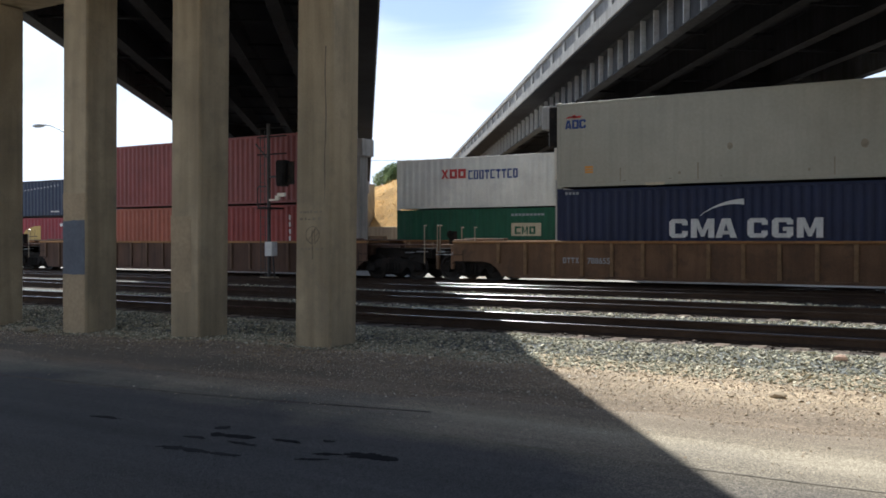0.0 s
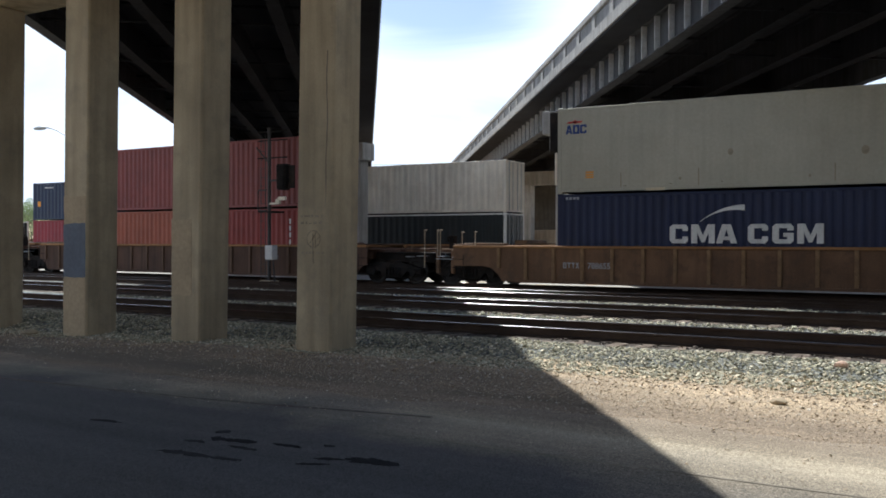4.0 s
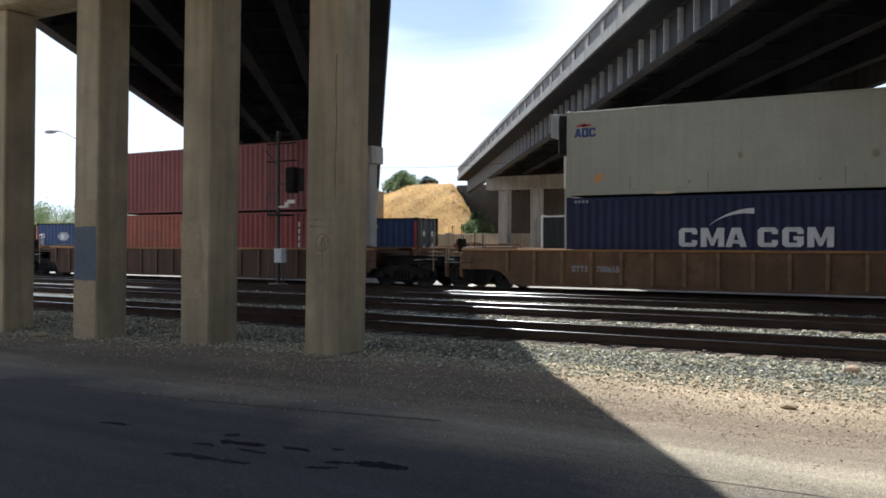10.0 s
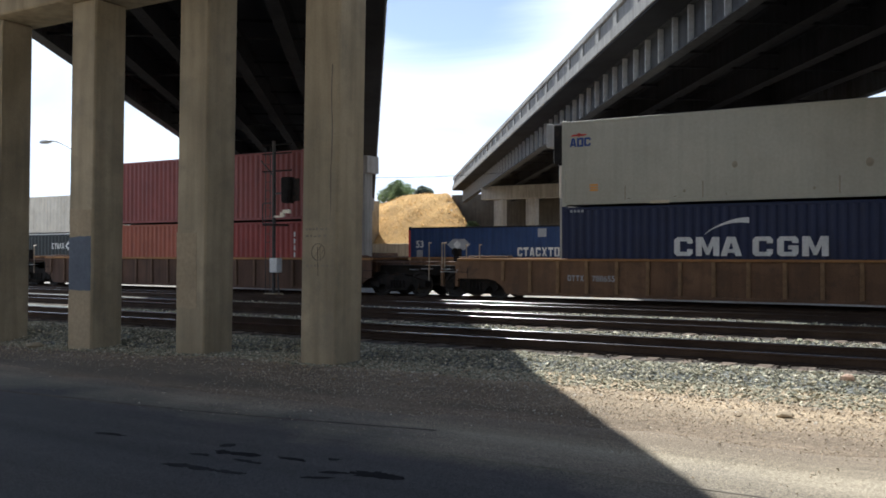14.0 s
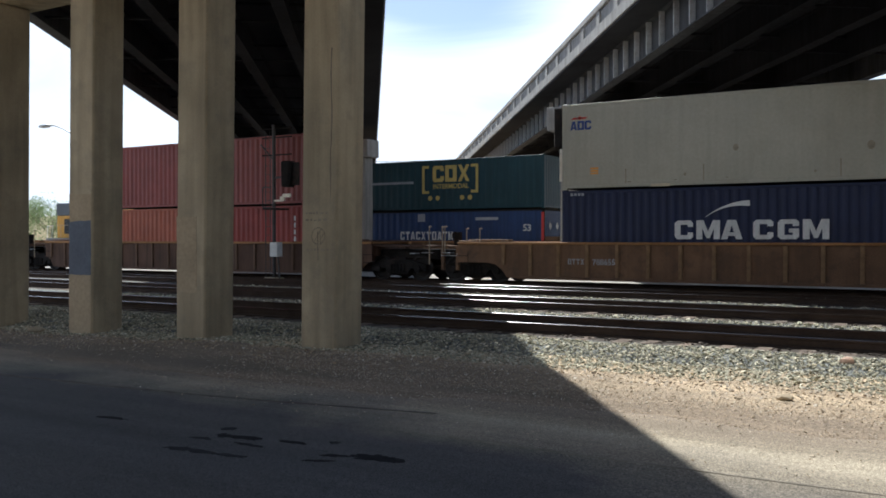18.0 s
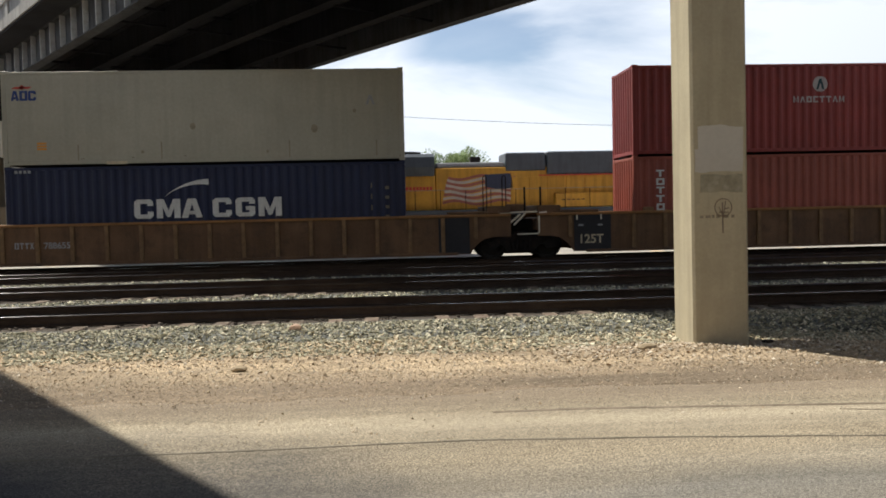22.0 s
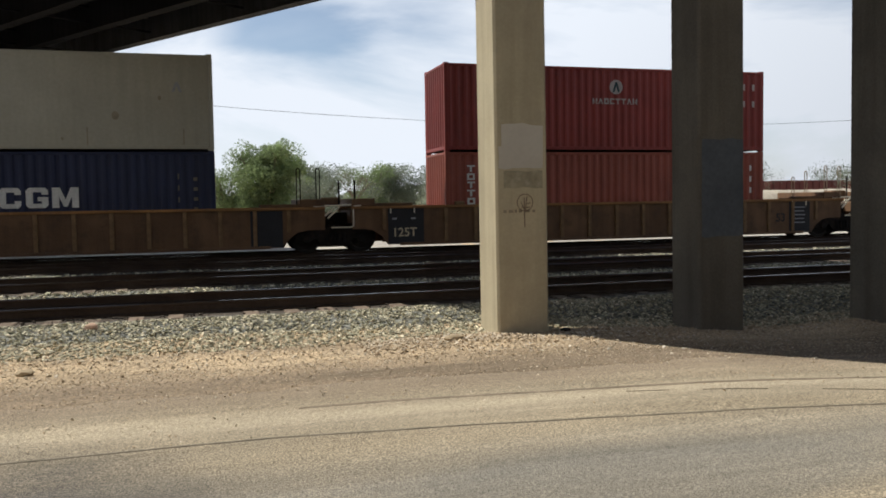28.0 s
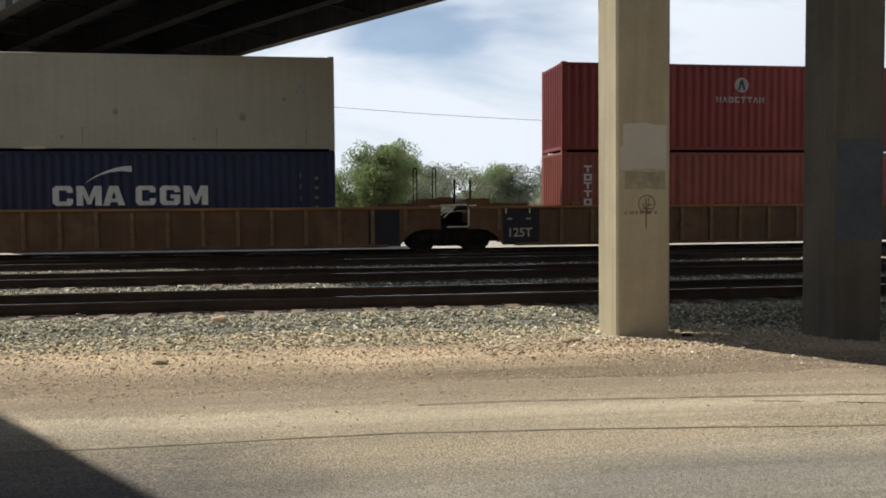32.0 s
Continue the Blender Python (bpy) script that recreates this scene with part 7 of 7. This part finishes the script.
def crown(rng, blobs, n, size, mat_name):
    """Many small leaf cards clustered on uneven lumps."""
    verts, faces = [], []
    for _ in range(n):
        cx, cy, cz, r = rng.choice(blobs)
        while True:
            p = Vector((rng.uniform(-1, 1), rng.uniform(-1, 1), rng.uniform(-1, 1)))
            if 0.25 < p.length < 1:
                break
        p = Vector((cx, cy, cz)) + p * r
        u = Vector((rng.uniform(-1, 1), rng.uniform(-1, 1), rng.uniform(-1, 1))).normalized()
        v = u.cross(Vector((rng.uniform(-1, 1), rng.uniform(-1, 1), rng.uniform(-1, 1)))).normalized()
        s = size * rng.uniform(0.6, 1.4)
        k = len(verts)
        verts += [tuple(p + u * s), tuple(p + v * s * 0.5), tuple(p - u * s), tuple(p - v * s * 0.5)]
        faces.append((k, k + 1, k + 2, k + 3))
    return verts, faces


def tree(x, y, h, w, mat, seed, leaves=2600, bare=0.0, z=-0.2, label="leafy green tree", group="trees", full=False, leaf=1.0, lumps=26):
    rng = random.Random(seed)
    t = thing("tree", label, "tree", pose(x, y, z), group)
    bm = bm_new()
    blobs = []
    tips = []
    tube(bm, (0, 0, -0.4), (0.1, 0, h * 0.35), 0.035 * h * 0.5, 8)
    for i in range(9):
        a = i * 2.4 + rng.uniform(-0.4, 0.4)
        p = Vector((0.1, 0, h * rng.uniform(0.22, 0.5)))
        q = Vector((math.cos(a) * w * rng.uniform(0.2, 0.45), math.sin(a) * w * rng.uniform(0.2, 0.45), h * rng.uniform(0.55, 0.95)))
        tube(bm, p, q, 0.008 * h, 6)
        tips.append(q)
        for k in range(3):
            e = q + Vector((rng.uniform(-1, 1) * w * 0.18, rng.uniform(-1, 1) * w * 0.18, rng.uniform(0.0, 0.12) * h))
            tube(bm, q.lerp(p, 0.3 * k / 3), e, 0.0035 * h, 5)
            if rng.random() > bare:
                blobs.append((e.x, e.y, e.z - 0.03 * h, w * rng.uniform(0.12, 0.22)))
    for i in range(7):
        a = rng.uniform(0, 6.28)
        blobs.append((math.cos(a) * w * 0.38, math.sin(a) * w * 0.38, h * rng.uniform(0.25, 0.6), w * rng.uniform(0.14, 0.24)))
    if full:
        for i in range(lumps):
            a, q = rng.uniform(0, 6.28), rng.random()
            r = w * 0.42 * math.sqrt(rng.random()) * (1 - 0.55 * max(0, q - 0.45))
            blobs.append((math.cos(a) * r, math.sin(a) * r, h * (0.14 + 0.76 * q), w * rng.uniform(0.10, 0.19)))
    part("trunk", bm, M_BARK, t)
    vv, ff = crown(rng, blobs, leaves, (0.009 * h + 0.05) * leaf, mat.name)
    cr = new("crown", pydata("crown", vv, ff, mat))
    cr.parent = t
    return t


def bush(x, y, z, r, mat, seed, label, dome=False):
    rng = random.Random(seed)
    blobs = [(rng.uniform(-r, r) * 0.8, rng.uniform(-r, r) * 0.5, rng.uniform(0.0, 0.5) * r, r * rng.uniform(0.28, 0.45)) for _ in range(22)]
    if dome:
        blobs = []
        for _ in range(60):
            a, q = rng.uniform(0, 6.28), rng.random()
            k = math.sqrt(max(0.0, 1 - q * q)) * rng.uniform(0.2, 0.85)
            blobs.append((math.cos(a) * r * k, math.sin(a) * r * k * 0.7, r * (0.05 + 0.78 * q), r * rng.uniform(0.14, 0.24)))
    vv, ff = crown(rng, blobs, 10000 if dome else 5500, 0.11, mat.name)
    b = thing("bush", label, "bush", pose(x, y, z), "bushes")
    part("stem", tube(bm_new(), (0, 0, -0.3), (0, 0, r * 0.4), 0.08, 6), M_BARK, b)
    cr = new("crown", pydata("crown", vv, ff, mat))
    cr.parent = b


bush(-47.3, 62, 7.5, 3.4, M_LEAF, 4, "round green bush on the crest of the slope", True)
bush(-42.6, 60, 7.9, 1.9, M_LEAF_DARK, 6, "grey-green bush on the slope", True)
bush(-52.5, 60, 6.6, 2.4, M_LEAF_DARK, 8, "dark bush on the slope")
bush(-28.2, 46, 2.2, 2.0, M_LEAF, 12, "green bush at the edge of the shaded slope", True)
bush(-29.6, 48.5, 3.6, 1.3, M_LEAF, 9, "green bush at the foot of the slope", True)

tree(17.5, 46, 6.7, 5.2, M_LEAF, 21, 34000, label="bright green leafy tree beside the yard", full=True, leaf=0.85, lumps=60)
tree(14.0, 48, 4.3, 4.6, M_LEAF, 22, 9000, label="low green tree beside the yard", full=True)
tree(22.5, 56, 4.2, 6.0, M_LEAF_DARK, 23, 8000, label="low grey-green tree beside the yard", full=True)
for i in range(11):
    xx = 22 + i * 4.2 + random.uniform(-1, 1)
    tree(xx, 80 + random.uniform(-4, 10), random.uniform(5.6, 7.2), random.uniform(6.0, 8), M_LEAF_DARK if i % 3 else M_LEAF, 40 + i, 15000 if i % 4 != 2 else 2600, 0.75 if i % 4 == 2 else 0.1, label="tall grey-green tree in a far row", group="far trees", full=i % 4 != 2, leaf=1.05)
for i in range(13):
    tree(-150 + i * 9 + random.uniform(-2, 2), 70 + random.uniform(-4, 10), random.uniform(6.9, 8.6), random.uniform(9, 12), M_LEAF, 70 + i, 9000, 0.05, label="green tree in a far row", group="far trees", full=True)
for i in range(22):
    tree(100 + i * 11 + random.uniform(-3, 3), 90 + i * 2 + random.uniform(-8, 8), random.uniform(5.4, 7.2) * (1 + 0.035 * i), random.uniform(8, 11) * (1 + 0.03 * i), M_LEAF_DARK, 90 + i, 4000, 0.1, label="low dark tree far across the yard", group="far trees", full=True)


def far_woods():
    rng = random.Random(5)
    verts, faces = [], []
    for _ in range(26000):
        x = rng.uniform(-420, 520)
        y = rng.uniform(115, 150)
        h = 2.4 + 1.8 * (0.5 + noise.noise(Vector((x * 0.07, 0, 2)))) + 1.2 * noise.noise(Vector((x * 0.3, 1, 2)))
        z = rng.uniform(0, max(0.6, h))
        u = Vector((rng.uniform(-1, 1), rng.uniform(-1, 1), rng.uniform(-1, 1))).normalized()
        v = u.cross(Vector((rng.uniform(-1, 1), rng.uniform(-1, 1), 0.3))).normalized()
        p, s, k = Vector((x, y, z)), rng.uniform(0.5, 1.1), len(verts)
        verts += [tuple(p + u * s), tuple(p + v * s * 0.7), tuple(p - u * s), tuple(p - v * s * 0.7)]
        faces.append((k, k + 1, k + 2, k + 3))
    return pydata("far_woods", verts, faces, M_LEAF_DARK)


tagged(new("far_woods", far_woods()), "dark green belt of trees on the horizon", "woods", kind="stuff")


# ---- the passing train rolls by ----
def along(s):
    """The place on the furthest track's line after s metres, counted from x = 0."""
    x, left = min(s, 5.0), max(0.0, s - 5.0)
    for _ in range(40):
        x += left / 40 / math.hypot(1.0, (bend(x + 0.01) - bend(x)) * 100)
    return x, bend(x)


def on_track(x, y, z, long):
    """A car whose rear stands at x and whose length is long, turned along the track."""
    x0, d0 = along(x)
    x1, d1 = along(x + long)
    a = math.atan2(d1 - d0, x1 - x0)
    half = 16.3 - y
    return pose(x0 + half * math.sin(a), 16.3 + d0 - half * math.cos(a), z, 0, 0, math.degrees(a))


def motions():
    for ob, x, y, z in moving:
        walk(ob, [(2.0 * i, on_track(x + SPEED * 2.0 * i, y, z, 21.5 if ob.name.startswith("diesel") else L53)) for i in range(17)])


motions()
